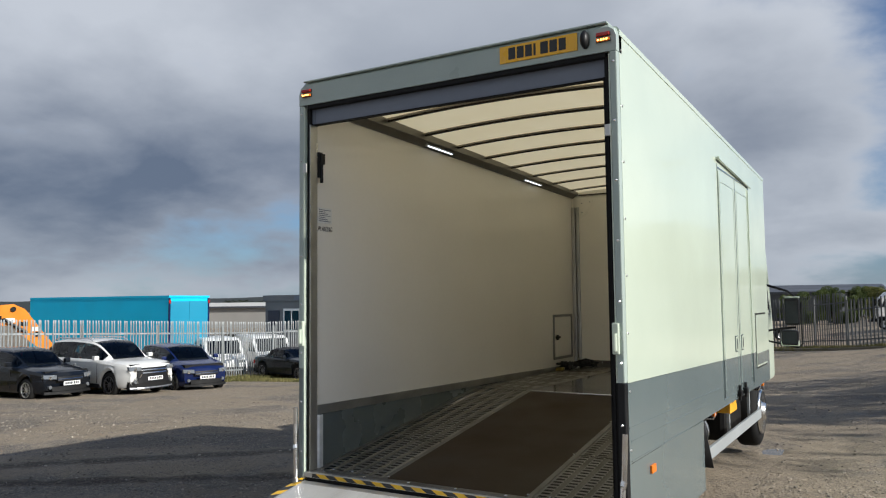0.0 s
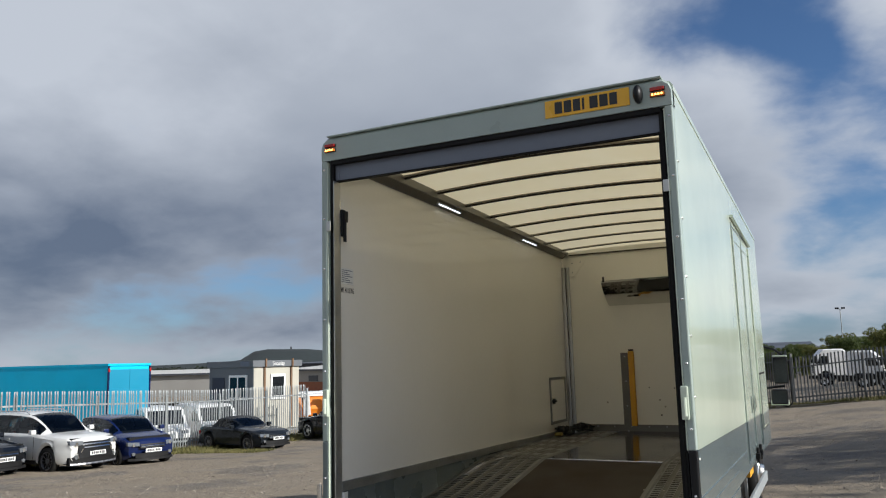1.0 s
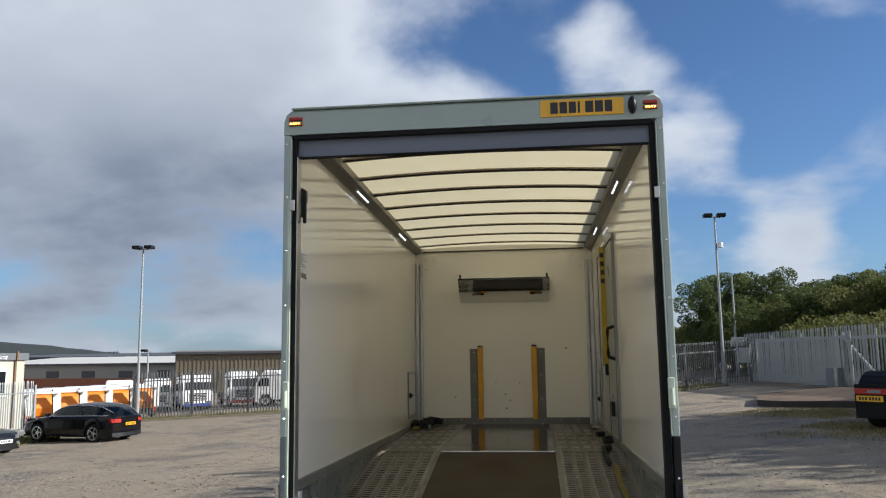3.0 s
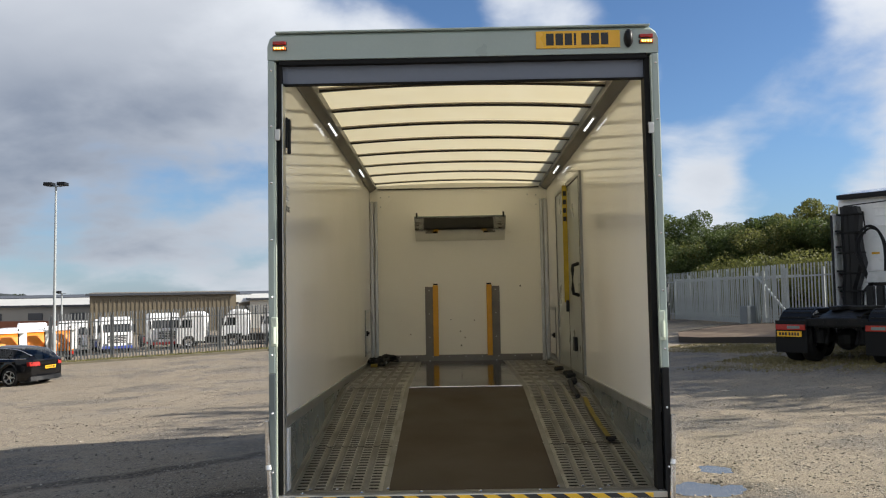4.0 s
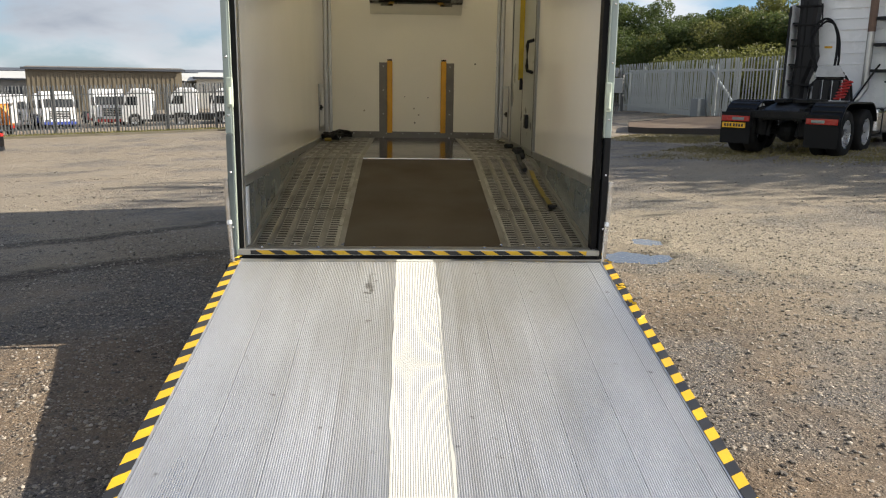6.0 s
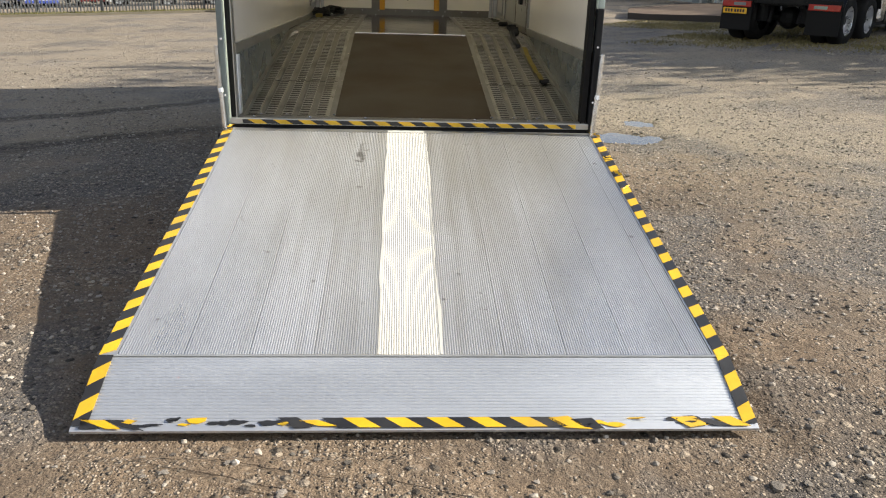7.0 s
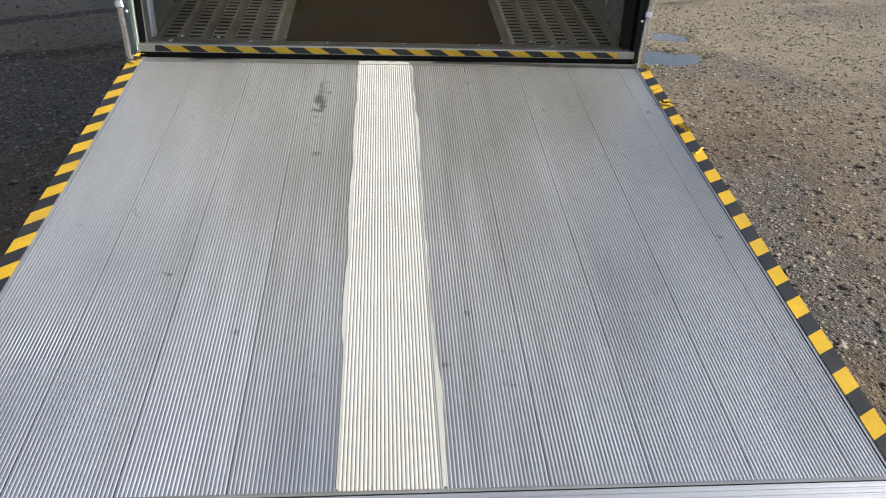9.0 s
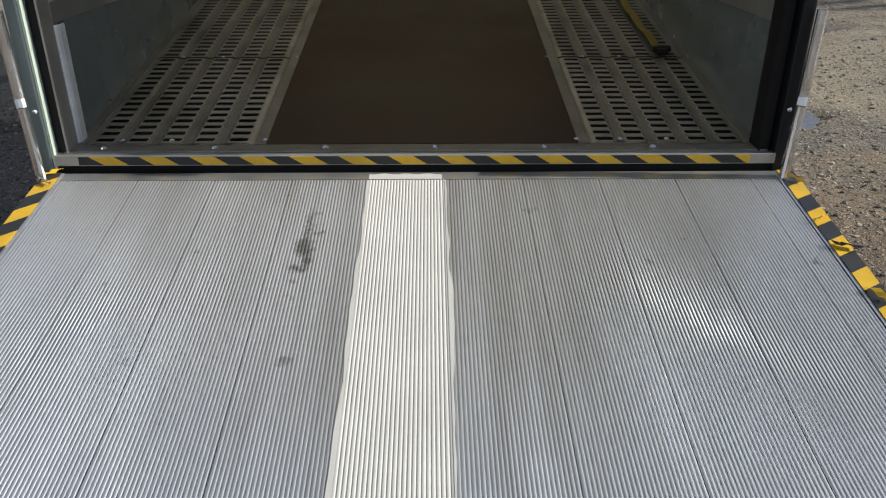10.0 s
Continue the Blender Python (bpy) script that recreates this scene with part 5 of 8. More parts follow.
    # gravelly patches: many chips there, few elsewhere
    rocky = mth("MAXIMUM", rng(mid.outputs[0], 0.38, 0.62), crushed)
    height = mth("MULTIPLY", clod.outputs[0], 0.30)
    height = mth("ADD", height, mth("MULTIPLY", nz(7.0, 5.0, 0.7).outputs[0], 1.1))
    height = mth("ADD", height, mth("MULTIPLY", grit.outputs[0], 0.10))
    for scale, share, size, gain, patchy in ((90.0, 0.60, 0.50, 0.35, True), (42.0, 0.42, 0.44, 0.7, True), (55.0, 0.24, 0.42, 0.5, False), (26.0, 0.16, 0.42, 1.0, True), (24.0, 0.08, 0.40, 1.0, False), (13.0, 0.07, 0.34, 1.3, True), (17.0, 0.10, 0.36, 1.1, False)):
        inside, tone, hh = sprinkle(scale, share, size)
        if patchy:
            inside, hh = mth("MULTIPLY", inside, rocky), mth("MULTIPLY", hh, rocky)
        col = mix(rng(tone, 0.15, 0.85), (0.045, 0.039, 0.032, 1), (0.43, 0.355, 0.265, 1))
        base = mix(mth("MULTIPLY", inside, 0.92), base, col)
        height = mth("ADD", height, mth("MULTIPLY", hh, gain))
    # old wheel ruts of dark wet earth
    rut = None
    for x0, y0, slope, half in ((-3.55, 4.14, 0.80, 0.18), (-2.88, 2.34, 0.52, 0.14)):
        off = mth("ABSOLUTE", mth("SUBTRACT", mth("SUBTRACT", sp.outputs[1], y0), mth("MULTIPLY", mth("ADD", sp.outputs[0], -x0), slope)), 0)
        off = mth("ADD", off, mth("ADD", mth("MULTIPLY", mth("SUBTRACT", mid.outputs[0], 0.5), 0.9), mth("MULTIPLY", mth("SUBTRACT", clod.outputs[0], 0.5), 0.35)))
        one = mth("MULTIPLY", rng(off, half * 1.9, half * 0.8), rng(sp.outputs[0], -1.2, -2.2), True)
        rut = one if rut is None else mth("MAXIMUM", rut, one)
    base = mix(mth("MULTIPLY", rut, rng(clod.outputs[0], 0.36, 0.56, 0.15, 0.95)), base, mix(rng(clod.outputs[0], 0.35, 0.65), (0.030, 0.023, 0.017, 1), (0.075, 0.058, 0.042, 1)))
    link(t, base, b.inputs["Base Color"])
    damp = rng(nz(0.55, 7.0, 0.6).outputs[0], 0.45, 0.62)
    link(t, mix(damp, (0.95, 0.95, 0.95, 1), (0.7, 0.7, 0.7, 1)), b.inputs["Roughness"])
    b.inputs["Specular IOR Level"].default_value = 0.25
    # tyre tread marks in the soil at the ramp's foot
    wave = t.nodes.new("ShaderNodeTexWave")
    wave.inputs["Scale"].default_value, wave.inputs["Distortion"].default_value, wave.inputs["Detail"].default_value = 3.6, 7.0, 4.0
    wave.bands_direction = "X"
    link(t, tc.outputs["Object"], wave.inputs["Vector"])
    tread = mth("MULTIPLY", rng(sp.outputs[1], -2.6, -2.8), mth("MULTIPLY", rng(sp.outputs[0], -0.5, -0.1), rng(sp.outputs[0], 0.95, 0.6)), True)
    height = mth("ADD", height, mth("MULTIPLY", mth("MULTIPLY", rng(wave.outputs["Fac"], 0.0, 0.3), mth("MULTIPLY", tread, rng(mid.outputs[0], 0.42, 0.62))), 0.22))
    # long scrape marks crossing the foot of the ramp
    for x0, y0, slope, xa, xb in ((-1.09, -2.784, -0.315, -1.0, -0.35), (-0.498, -3.008, -0.25, -0.55, 0.05), (0.027, -2.975, -0.31, -0.12, 0.30), (-0.84, -2.80, -0.24, -0.9, -0.2), (0.2, -3.10, -0.28, 0.0, 0.5)):
        off = mth("ABSOLUTE", mth("ADD", mth("SUBTRACT", mth("SUBTRACT", sp.outputs[1], y0), mth("MULTIPLY", mth("SUBTRACT", sp.outputs[0], x0), slope)), mth("MULTIPLY", mth("SUBTRACT", clod.outputs[0], 0.5), 0.018)), 0)
        groove = mth("MULTIPLY", rng(off, 0.009, 0.002), mth("MULTIPLY", rng(sp.outputs[0], xa - 0.05, xa + 0.05), rng(sp.outputs[0], xb + 0.05, xb - 0.05)), True)
        height = mth("SUBTRACT", height, mth("MULTIPLY", groove, 0.45))
    bp = t.nodes.new("ShaderNodeBump")
    bp.inputs["Strength"].default_value, bp.inputs["Distance"].default_value = 1.0, 0.030
    link(t, height, bp.inputs["Height"])
    link(t, bp.outputs[0], b.inputs["Normal"])
    return m


GRAVEL = gravel()
PUDDLES = ((2.22, 2.30, 0.36, 0.25), (2.50, 3.02, 0.17, 0.20), (1.13, 6.15, 0.15, 0.26), (2.35, 2.72, 0.06, 0.04))


def yard_z(x, y):
    z = ground_z(x, y)
    if abs(x) < 14 and -9 < y < 20:
        v = Vector((x, y, 0))
        lull = min([1.0] + [max(0.05, (((x - px) / a) ** 2 + ((y - py) / b) ** 2 - 1.0) / 3.0) for px, py, a, b in PUDDLES])
        z += lull * 0.022 * noise.noise(v * 0.7) + lull * 0.010 * noise.noise(v * 2.6) + 0.005 * noise.noise(v * 9.0)
        if -1.3 < x < 1.35 and -2.8 < y < 7:
            z = min(z, -0.012)
        for px, py, a, b in PUDDLES:
            d = ((x - px) / a) ** 2 + ((y - py) / b) ** 2
            d += (0.8 * noise.noise(v * 4.2) + 0.6 * noise.noise(v * 9.5)) * min(1.0, 2.0 * d)
            z -= 0.035 * max(0.0, 1.25 - d) * (1.0 if d < 1.25 else 0)
    return z


def axis(near0, near1, step, far):
    a = list(np.arange(near0, near1 + 1e-6, step))
    out_a, d = [], step
    p = near1
    while p < far:
        d *= 1.32
        p += d
        out_a.append(p)
    lo, d, p = [], step, near0
    while p > -far:
        d *= 1.32
        p -= d
        lo.append(p)
    return lo[::-1] + a + out_a


gx, gy = axis(-4.5, 5.5, 0.055, 1500), axis(-6.5, 5.5, 0.06, 1500)
verts = [(x, y, yard_z(x, y)) for y in gy for x in gx]
nx = len(gx)
faces = [(j * nx + i, j * nx + i + 1, (j + 1) * nx + i + 1, (j + 1) * nx + i) for j in range(len(gy) - 1) for i in range(nx - 1)]
me = bpy.data.meshes.new("ground")
me.from_pydata(verts, [], faces)
me.materials.append(GRAVEL)
me.shade_smooth()
ground = tagged(new("ground", me), "brown gravel and earth yard with stones", "ground", kind="structure")

# ---- vehicles ----
PAINT_BLACK = mat("blue_black_paint", (0.006, 0.008, 0.012), 0.10, 0.0, 0.1, 3, 60, 0, 0.4)
PAINT_WHITE = mat("pearl_white_paint", (0.66, 0.66, 0.63), 0.2, 0.0, 0.04, 3, 60, 0, 0.5, coat=0.6)
PAINT_BLUE = mat("deep_blue_paint", (0.010, 0.020, 0.085), 0.14, 0.2, 0.1, 3, 60, 0, 0.5, coat=0.2)
PAINT_GREY = mat("gunmetal_paint", (0.018, 0.022, 0.027), 0.14, 0.3, 0.1, 3, 60, 0, 0.4)
PAINT_BLK2 = mat("gloss_black_paint", (0.006, 0.006, 0.007), 0.10, 0.0, 0.1, 3, 60, 0, 0.4)
LORRY_WHITE = mat("lorry_white_paint", (0.80, 0.80, 0.79), 0.3, 0, 0.06, 2, 50, 0, 0.5, dirt=(0.5, 0.48, 0.43), dirt_amount=0.3)
ORANGE = mat("machine_orange", (0.75, 0.24, 0.015), 0.4, 0, 0.1, 3, 50, 0)
LAMP_CLEAR = mat("clear_lamp_lens", (0.22, 0.235, 0.25), 0.1, 0.5, 0.1, 30, 80, 0)
# trailer blue, lightened to offset the shade on its long side
SKYBLUE = mat("lightened_blue_curtain", (0.02, 0.50, 0.78), 0.5, 0, 0.05, 0.8, 30, 0, 0.2, dirt=(0.006, 0.32, 0.56), dirt_amount=0.3)
RIM_S = mat("silver_rim", (0.65, 0.65, 0.65), 0.3, 0.8, 0.1, 9, 60)
RIM_K = mat("dark_rim", (0.22, 0.22, 0.225), 0.3, 0.6, 0.1, 9, 60)
CLOTH = mat("black_cloth", (0.02, 0.02, 0.022), 0.8, 0, 0.2, 9, 120, 0.0004)


def see_through(name, tone):
    """Tinted vehicle glass: clear, with a gloss that grows at grazing angles."""
    m = bpy.data.materials.new(name)
    m.use_nodes = True
    t = m.node_tree
    t.nodes.remove(t.nodes["Principled BSDF"])
    clear_, shine = t.nodes.new("ShaderNodeBsdfTransparent"), t.nodes.new("ShaderNodeBsdfGlossy")
    clear_.inputs[0].default_value = (*tone, 1)
    shine.inputs["Roughness"].default_value = 0.03
    fr, mx = t.nodes.new("ShaderNodeFresnel"), t.nodes.new("ShaderNodeMixShader")
    fr.inputs[0].default_value = 1.5
    link(t, fr.outputs[0], mx.inputs[0])
    link(t, clear_.outputs[0], mx.inputs[1])
    link(t, shine.outputs[0], mx.inputs[2])
    link(t, mx.outputs[0], t.nodes["Material Output"].inputs[0])
    return m


CAR_GLASS = see_through("tinted_car_glass", (0.42, 0.46, 0.46))


def lerp_pts(pts, x):
    if x <= pts[0][0]:
        return pts[0][1]
    for (a, va), (b, vb) in zip(pts, pts[1:]):
        if x <= b:
            return va + (vb - va) * (x - a) / (b - a)
    return pts[-1][1]


def car(name, label, at, rz, L, W, H, deck, cabin, base, axles, r, paint, rim, spokes, front_plate=True, rear_plate=True, roof=None, estate=False, suv=False):
    """A parked car. deck: the body's upper line; cabin: rear base, rear roof, front roof, front base; axles: two x places."""
    th = thing(name, label, "car", (at[0], at[1], ground_z(*at) + 0.005), rz)
    sill = 0.21 if not suv else 0.27

    def bend(y):
        return 0.26 * (abs(y) / (W / 2)) ** 2.6
    xr0, xr1, xf1, xf0 = cabin
    pillars = [xr0 + (xf0 - xr0) * q for q in ((0.47,) if not estate else (0.50, 0.25))]
    if not estate:
        pillars = [(xr1 + xf1) / 2 - 0.05]
    marks = [-L / 2 + L * k / 40 for k in range(41)] + [a + d * (r + 0.06) for a in axles for d in (-1.12, -1.0, -0.96, -0.85, -0.65, -0.35, 0.0, 0.35, 0.65, 0.85, 0.96, 1.0, 1.12)]
    marks += [x + d for x in pillars for d in (-0.045, 0.045)] + [xr0, xr1, xf1, xf0, xf1 - 0.06, xr1 + 0.10, xf0 - 0.05, xr0 + 0.05]
    xs = []
    for x in sorted(round(x, 3) for x in marks):
        if not xs or x - xs[-1] > 0.012:
            xs.append(x)

    def rise(x):
        """0 on the bonnet and boot, 1 under the roof."""
        if x >= xf0 or x <= xr0:
            return 0.0
        return min(1.0, (xf0 - x) / (xf0 - xf1), (x - xr0) / max(0.01, xr1 - xr0))
    table, rises = [], []
    for x in xs:
        e = abs(x) / (L / 2)
        w = W / 2 * (1 - 0.17 * max(0, (e - 0.55) / 0.45) ** 2.4)
        zs = lerp_pts(deck, x) - (0.07 if e > 0.985 else 0.02 if e > 0.95 else 0.0)
        zh = zs + 0.035 * (1 - smoothstep(0.75, 1.0, e)) + 0.015
        zb = sill + 0.10 * max(0, (e - 0.88) / 0.12)
        for a in axles:
            d = abs(x - a)
            if d < r + 0.06:
                zb = max(zb, base + math.sqrt(max(0.0, (r + 0.06) ** 2 - d * d)))
        f = rise(x)
        rises.append(f)
        top = H - 0.055 * ((x - (xr1 + xf1) / 2) / max(0.5, (xf1 - xr1) / 2)) ** 2
        zr = zh + (top - zh) * math.sin(f * math.pi / 2) ** 0.92 if f > 0 else zh
        wt = w * 0.66 + (W / 2 * 0.735 - w * 0.66) * f
        wbase = w * 0.86 + (min(w * 0.945, W / 2 * 0.93) - w * 0.86) * min(1.0, f * 4)
        z1 = zb + 0.06
        z2 = max(z1 + 0.03, min(sill + 0.36, zs - 0.16))
        half = [(w * 0.93, zb), (w * 0.985, z1), (w * 1.0, z2), (w * 0.975, z2 + (zs - z2) * 0.45), (w * 0.995, zs - 0.075), (w * 0.945, zs), (wbase, zs + 0.012), (wt + 0.012, zs + 0.012 + (zr - zs - 0.02) * 0.86), (wt * 0.94, zr - 0.028 * f - 0.006), (wt * 0.55, zr - 0.004), (0.0, zr + 0.012 * f)]
        pull = max(0.0, (e - 0.45) / 0.55) ** 1.5
        ring_ = [(x - math.copysign(bend(y) * pull, x), y, z) for y, z in half]
        table.append(ring_ + [(px, -py, pz) for px, py, pz in ring_[-2::-1]])
    n_j, mid_j = len(table[0]), 10
    groups, skins = {}, {}

    def corner(k, i, j):
        if k not in groups:
            groups[k], skins[k] = bmesh.new(), [[None] * n_j for _ in xs]
        if skins[k][i][j] is None:
            skins[k][i][j] = groups[k].verts.new(table[i][j])
        return skins[k][i][j]
    for i in range(len(xs) - 1):
        f0, f1 = rises[i], rises[i + 1]
        xm = (xs[i] + xs[i + 1]) / 2
        for j in range(n_j - 1):
            c_ = j if j < mid_j else n_j - 2 - j
            k = "body"
            if c_ >= 8 and max(f0, f1) > 0.0 and min(f0, f1) < 0.93:
                k = "windscreen" if xm > (xr1 + xf1) / 2 else "rear_window"
            elif c_ >= 7 and min(f0, f1) >= 0.93:
                k = "roof"
            elif c_ == 6 and min(f0, f1) > 0.16:
                k = "pillar_trim" if any(abs(xm - p) < 0.05 for p in pillars) or (xm < xr1 and not estate) else "side_window"
            if k in ("side_window", "pillar_trim"):
                k = (k, j < mid_j, sum(xm > p for p in pillars) if k == "side_window" else min([9] + [q for q, p in enumerate(pillars) if abs(xm - p) < 0.05]))
            quad = [corner(k, i, j), corner(k, i + 1, j), corner(k, i + 1, j + 1), corner(k, i, j + 1)]
            groups[k].faces.new(quad)
    for i, turn in ((0, 1), (len(xs) - 1, -1)):
        cap_ = [corner("body", i, j) for j in range(n_j)][::turn]
        groups["body"].faces.new(cap_)
    mats = {"body": paint, "windscreen": CAR_GLASS, "rear_window": CAR_GLASS, "side_window": CAR_GLASS, "roof": roof or paint, "pillar_trim": (roof or paint) if not estate else BLACK}
    for k in groups:
        nm = k if isinstance(k, str) else k[0]
        ob_ = part(nm, groups[k], mats[nm], th, smooth=True)
        ob_.data.set_sharp_from_angle(angle=radians(38))
    ub = bmesh.new()
    bx(ub, -L / 2 + 0.22, L / 2 - 0.22, -W / 2 + 0.20, W / 2 - 0.20, sill - 0.02, lerp_pts(deck, 0) - 0.12)
    part("underbody", ub, RUBBER, th)
    belt = lerp_pts(deck, (xr0 + xf0) / 2)
    rows_ = [xf1 - 0.62] + ([xf1 - 1.55] if xf1 - xr1 > 1.5 else [])
    for x in rows_:
        for y in (-0.36, 0.36):
            st_ = bmesh.new()
            bx(st_, x - 0.10, x + 0.04, y - 0.22, y + 0.22, belt - 0.35, belt + 0.14, 0.04)
            bx(st_, x - 0.11, x - 0.02, y - 0.12, y + 0.12, belt + 0.145, belt + 0.32, 0.03)
            part("seat", st_, CLOTH, th)
    part("dashboard", box(xf0 - 0.45, xf0 - 0.12, -W / 2 + 0.22, W / 2 - 0.22, belt - 0.2, belt + 0.01, 0.03), CLOTH, th)
    wh_ = bmesh.new()
    ring_w = [(xf0 - 0.50 - 0.06 * math.sin(q * math.tau / 14), -0.36 + 0.18 * math.cos(q * math.tau / 14), belt + 0.0 + 0.15 * math.sin(q * math.tau / 14)) for q in range(15)]
    part("steering_wheel", tube(wh_, ring_w, 0.014, 6), BLACK, th)

    def strip(name, y0, y1, z0, z1, out_, material, x_end=1, label="", slope=0.0):
        """A band that follows the curved nose (x_end 1) or tail (-1)."""
        b_ = bmesh.new()
        n_ = 8
        rr = []
        for q in range(n_ + 1):
            y = y0 + (y1 - y0) * q / n_
            xo = x_end * (L / 2 - bend(y) + out_)
            dz = slope * abs(y) / (W / 2)
            rr.append([(xo, y, z0 + dz), (xo - x_end * 0.02, y, z1 + dz), (xo - x_end * 0.14, y, z1 + dz), (xo - x_end * 0.12, y, z0 + dz)])
        loft(b_, rr)
        return part(name, b_, material, th, label)
    for side in (1, -1):
        if estate and not suv:
            line = [table[i][6 if side > 0 else n_j - 7] for i in range(len(xs)) if rises[i] > 0.2]
            part("window_trim", tube(bmesh.new(), [(p[0], p[1] + side * 0.006, p[2] + 0.004) for p in line], 0.012, 6), CHROME, th, "silver window trim")
            line = [table[i][7 if side > 0 else n_j - 8] for i in range(len(xs)) if rises[i] > 0.2]
            part("window_trim", tube(bmesh.new(), [(p[0], p[1] + side * 0.006, p[2] + 0.01) for p in line], 0.012, 6), CHROME, th, "silver window trim")
        if suv:
            part("roof_rail", tube(bmesh.new(), [(xr1, side * W * 0.335, H - 0.06), (xr1 + 0.15, side * W * 0.335, H + 0.02), (xf1 - 0.25, side * W * 0.335, H + 0.02), (xf1 - 0.05, side * W * 0.335, H - 0.06)], 0.02, 6), RIM_S, th, "silver roof rail")
            part("sill_cladding", box(axles[0] + r + 0.08, axles[1] - r - 0.08, min(side * (W / 2 - 0.10), side * (W / 2 + 0.004)), max(side * (W / 2 - 0.10), side * (W / 2 + 0.004)), sill - 0.02, sill + 0.10, 0.02), BLACK, th)
        mi = bmesh.new()
        bx(mi, xf0 - 0.38, xf0 - 0.24, side * (W / 2 + 0.06) - 0.08, side * (W / 2 + 0.06) + 0.08, belt - 0.01, belt + 0.12, 0.03)
        part("wing_mirror", mi, paint, th)
        for x in (xf0 - 0.33, (xr0 + xf0) / 2 - 0.02):
            part("door_seam", box(x - 0.004, x + 0.004, side * (W / 2 * 0.997) - 0.004, side * (W / 2 * 0.997) + 0.004, sill + 0.12, belt - 0.08), RUBBER, th)
        for x in ((xr0 + xf0) / 2 + 0.1,):
            part("door_handle", box(x, x + 0.17, side * W / 2 * 0.995 - 0.015, side * W / 2 * 0.995 + 0.015, belt - 0.17, belt - 0.14, 0.006), paint, th)
        # lamps
        zt = lerp_pts(deck, L / 2 - 0.12)
        lo_, hi_ = sorted((side * W / 2 * 0.50, side * W / 2 * 0.86))
        lamp_ = strip("headlight", lo_, hi_, zt - 0.185, zt - 0.075, 0.012, LAMP_CLEAR, 1, "clear headlight", 0.05)
        part("headlamp_bowl", cyl(bmesh.new(), (L / 2 - bend(side * W * 0.34) - 0.02, side * W * 0.34, zt - 0.12), (L / 2 - bend(side * W * 0.34) + 0.016, side * W * 0.34, zt - 0.12), 0.048, 12), CHROME, lamp_)
        fl = bmesh.new()
        y_ = side * W / 2 * 0.68
        cyl(fl, (L / 2 - bend(y_) - 0.1, y_, sill + 0.18), (L / 2 - bend(y_) + 0.012, y_, sill + 0.18), 0.05, 12)
        part("fog_lamp", fl, LAMP_CLEAR, th)
        zr = lerp_pts(deck, -L / 2 + 0.1)
        lo_, hi_ = sorted((side * W / 2 * 0.50, side * W / 2 * 0.88))
        strip("tail_light", lo_, hi_, zr - 0.24, zr - 0.10, 0.012, RED, -1, "red tail light")
    zt = lerp_pts(deck, L / 2 - 0.12)
    if suv:
        strip("grille_panel", -W / 2 * 0.60, W / 2 * 0.60, sill + 0.16, zt - 0.075, 0.006, BLACK, 1, "black nose panel")
    else:
        strip("grille", -W / 2 * 0.46, W / 2 * 0.46, zt - 0.22, zt - 0.10, 0.006, BLACK)
    strip("lower_intake", -W / 2 * (0.86 if suv else 0.62), W / 2 * (0.86 if suv else 0.62), sill - (0.04 if suv else -0.06), sill + 0.19, 0.014 if suv else 0.010, RUBBER)
    strip("bumper_lip", -W / 2 * 0.84, W / 2 * 0.84, sill - 0.02, sill + 0.05, 0.02, RUBBER if not suv else RIM_K)
    strip("rear_bumper", -W / 2 * 0.84, W / 2 * 0.84, sill + 0.02, sill + 0.16, 0.02, BLACK, -1)
    if not suv:
        strip("grille_bar", -W / 2 * 0.44, W / 2 * 0.44, zt - 0.175, zt - 0.155, 0.014, CHROME)
    if suv:
        strip("chrome_bar", -W / 2 * 0.46, W / 2 * 0.46, zt - 0.15, zt - 0.12, 0.016, CHROME, 1, "chrome grille bar")
        strip("chrome_bar", -W / 2 * 0.46, W / 2 * 0.46, zt - 0.24, zt - 0.21, 0.016, CHROME, 1, "chrome grille bar")
        for side in (1, -1):
            cb = bmesh.new()
            ring_ = []
            for u_, (y_, z_) in enumerate(((0.50, zt - 0.26), (0.56, zt - 0.36), (0.66, sill + 0.30), (0.62, sill + 0.14))):
                yy_ = side * y_ * W / 2
                xo = L / 2 - bend(yy_) + 0.018
                ring_.append([(xo, yy_ - 0.018, z_), (xo, yy_ + 0.018, z_), (xo - 0.06, yy_ + 0.018, z_), (xo - 0.06, yy_ - 0.018, z_)])
            loft(cb, ring_)
            part("chrome_blade", cb, CHROME, th, "chrome blade beside the grille")
    for yes, x, z, m_, d in ((front_plate, L / 2 + 0.020, sill + 0.27, PLATE_W, 1), (rear_plate, -L / 2 - 0.008, lerp_pts(deck, -L / 2) - 0.30, PLATE_Y, -1)):
        if yes:
            p_ = part("number_plate", box(min(x, x + 0.008 * d), max(x, x + 0.008 * d), -0.26, 0.26, z - 0.055, z + 0.055), m_, th)
            for k in range(7):
                y = -0.19 + 0.06 * k + (0.02 if k > 3 else 0)
                part("plate_bar", box(min(x + 0.009 * d, x + 0.0105 * d), max(x + 0.009 * d, x + 0.0105 * d), y - 0.02, y + 0.02, z - 0.035, z + 0.035), INK, p_)
    for a in axles:
        for side in (1, -1):
            wheel(th, (a, side * (W / 2 - 0.115), base), (0, side, 0), r, 0.21, rim, spokes, hub=0.68)
    return th


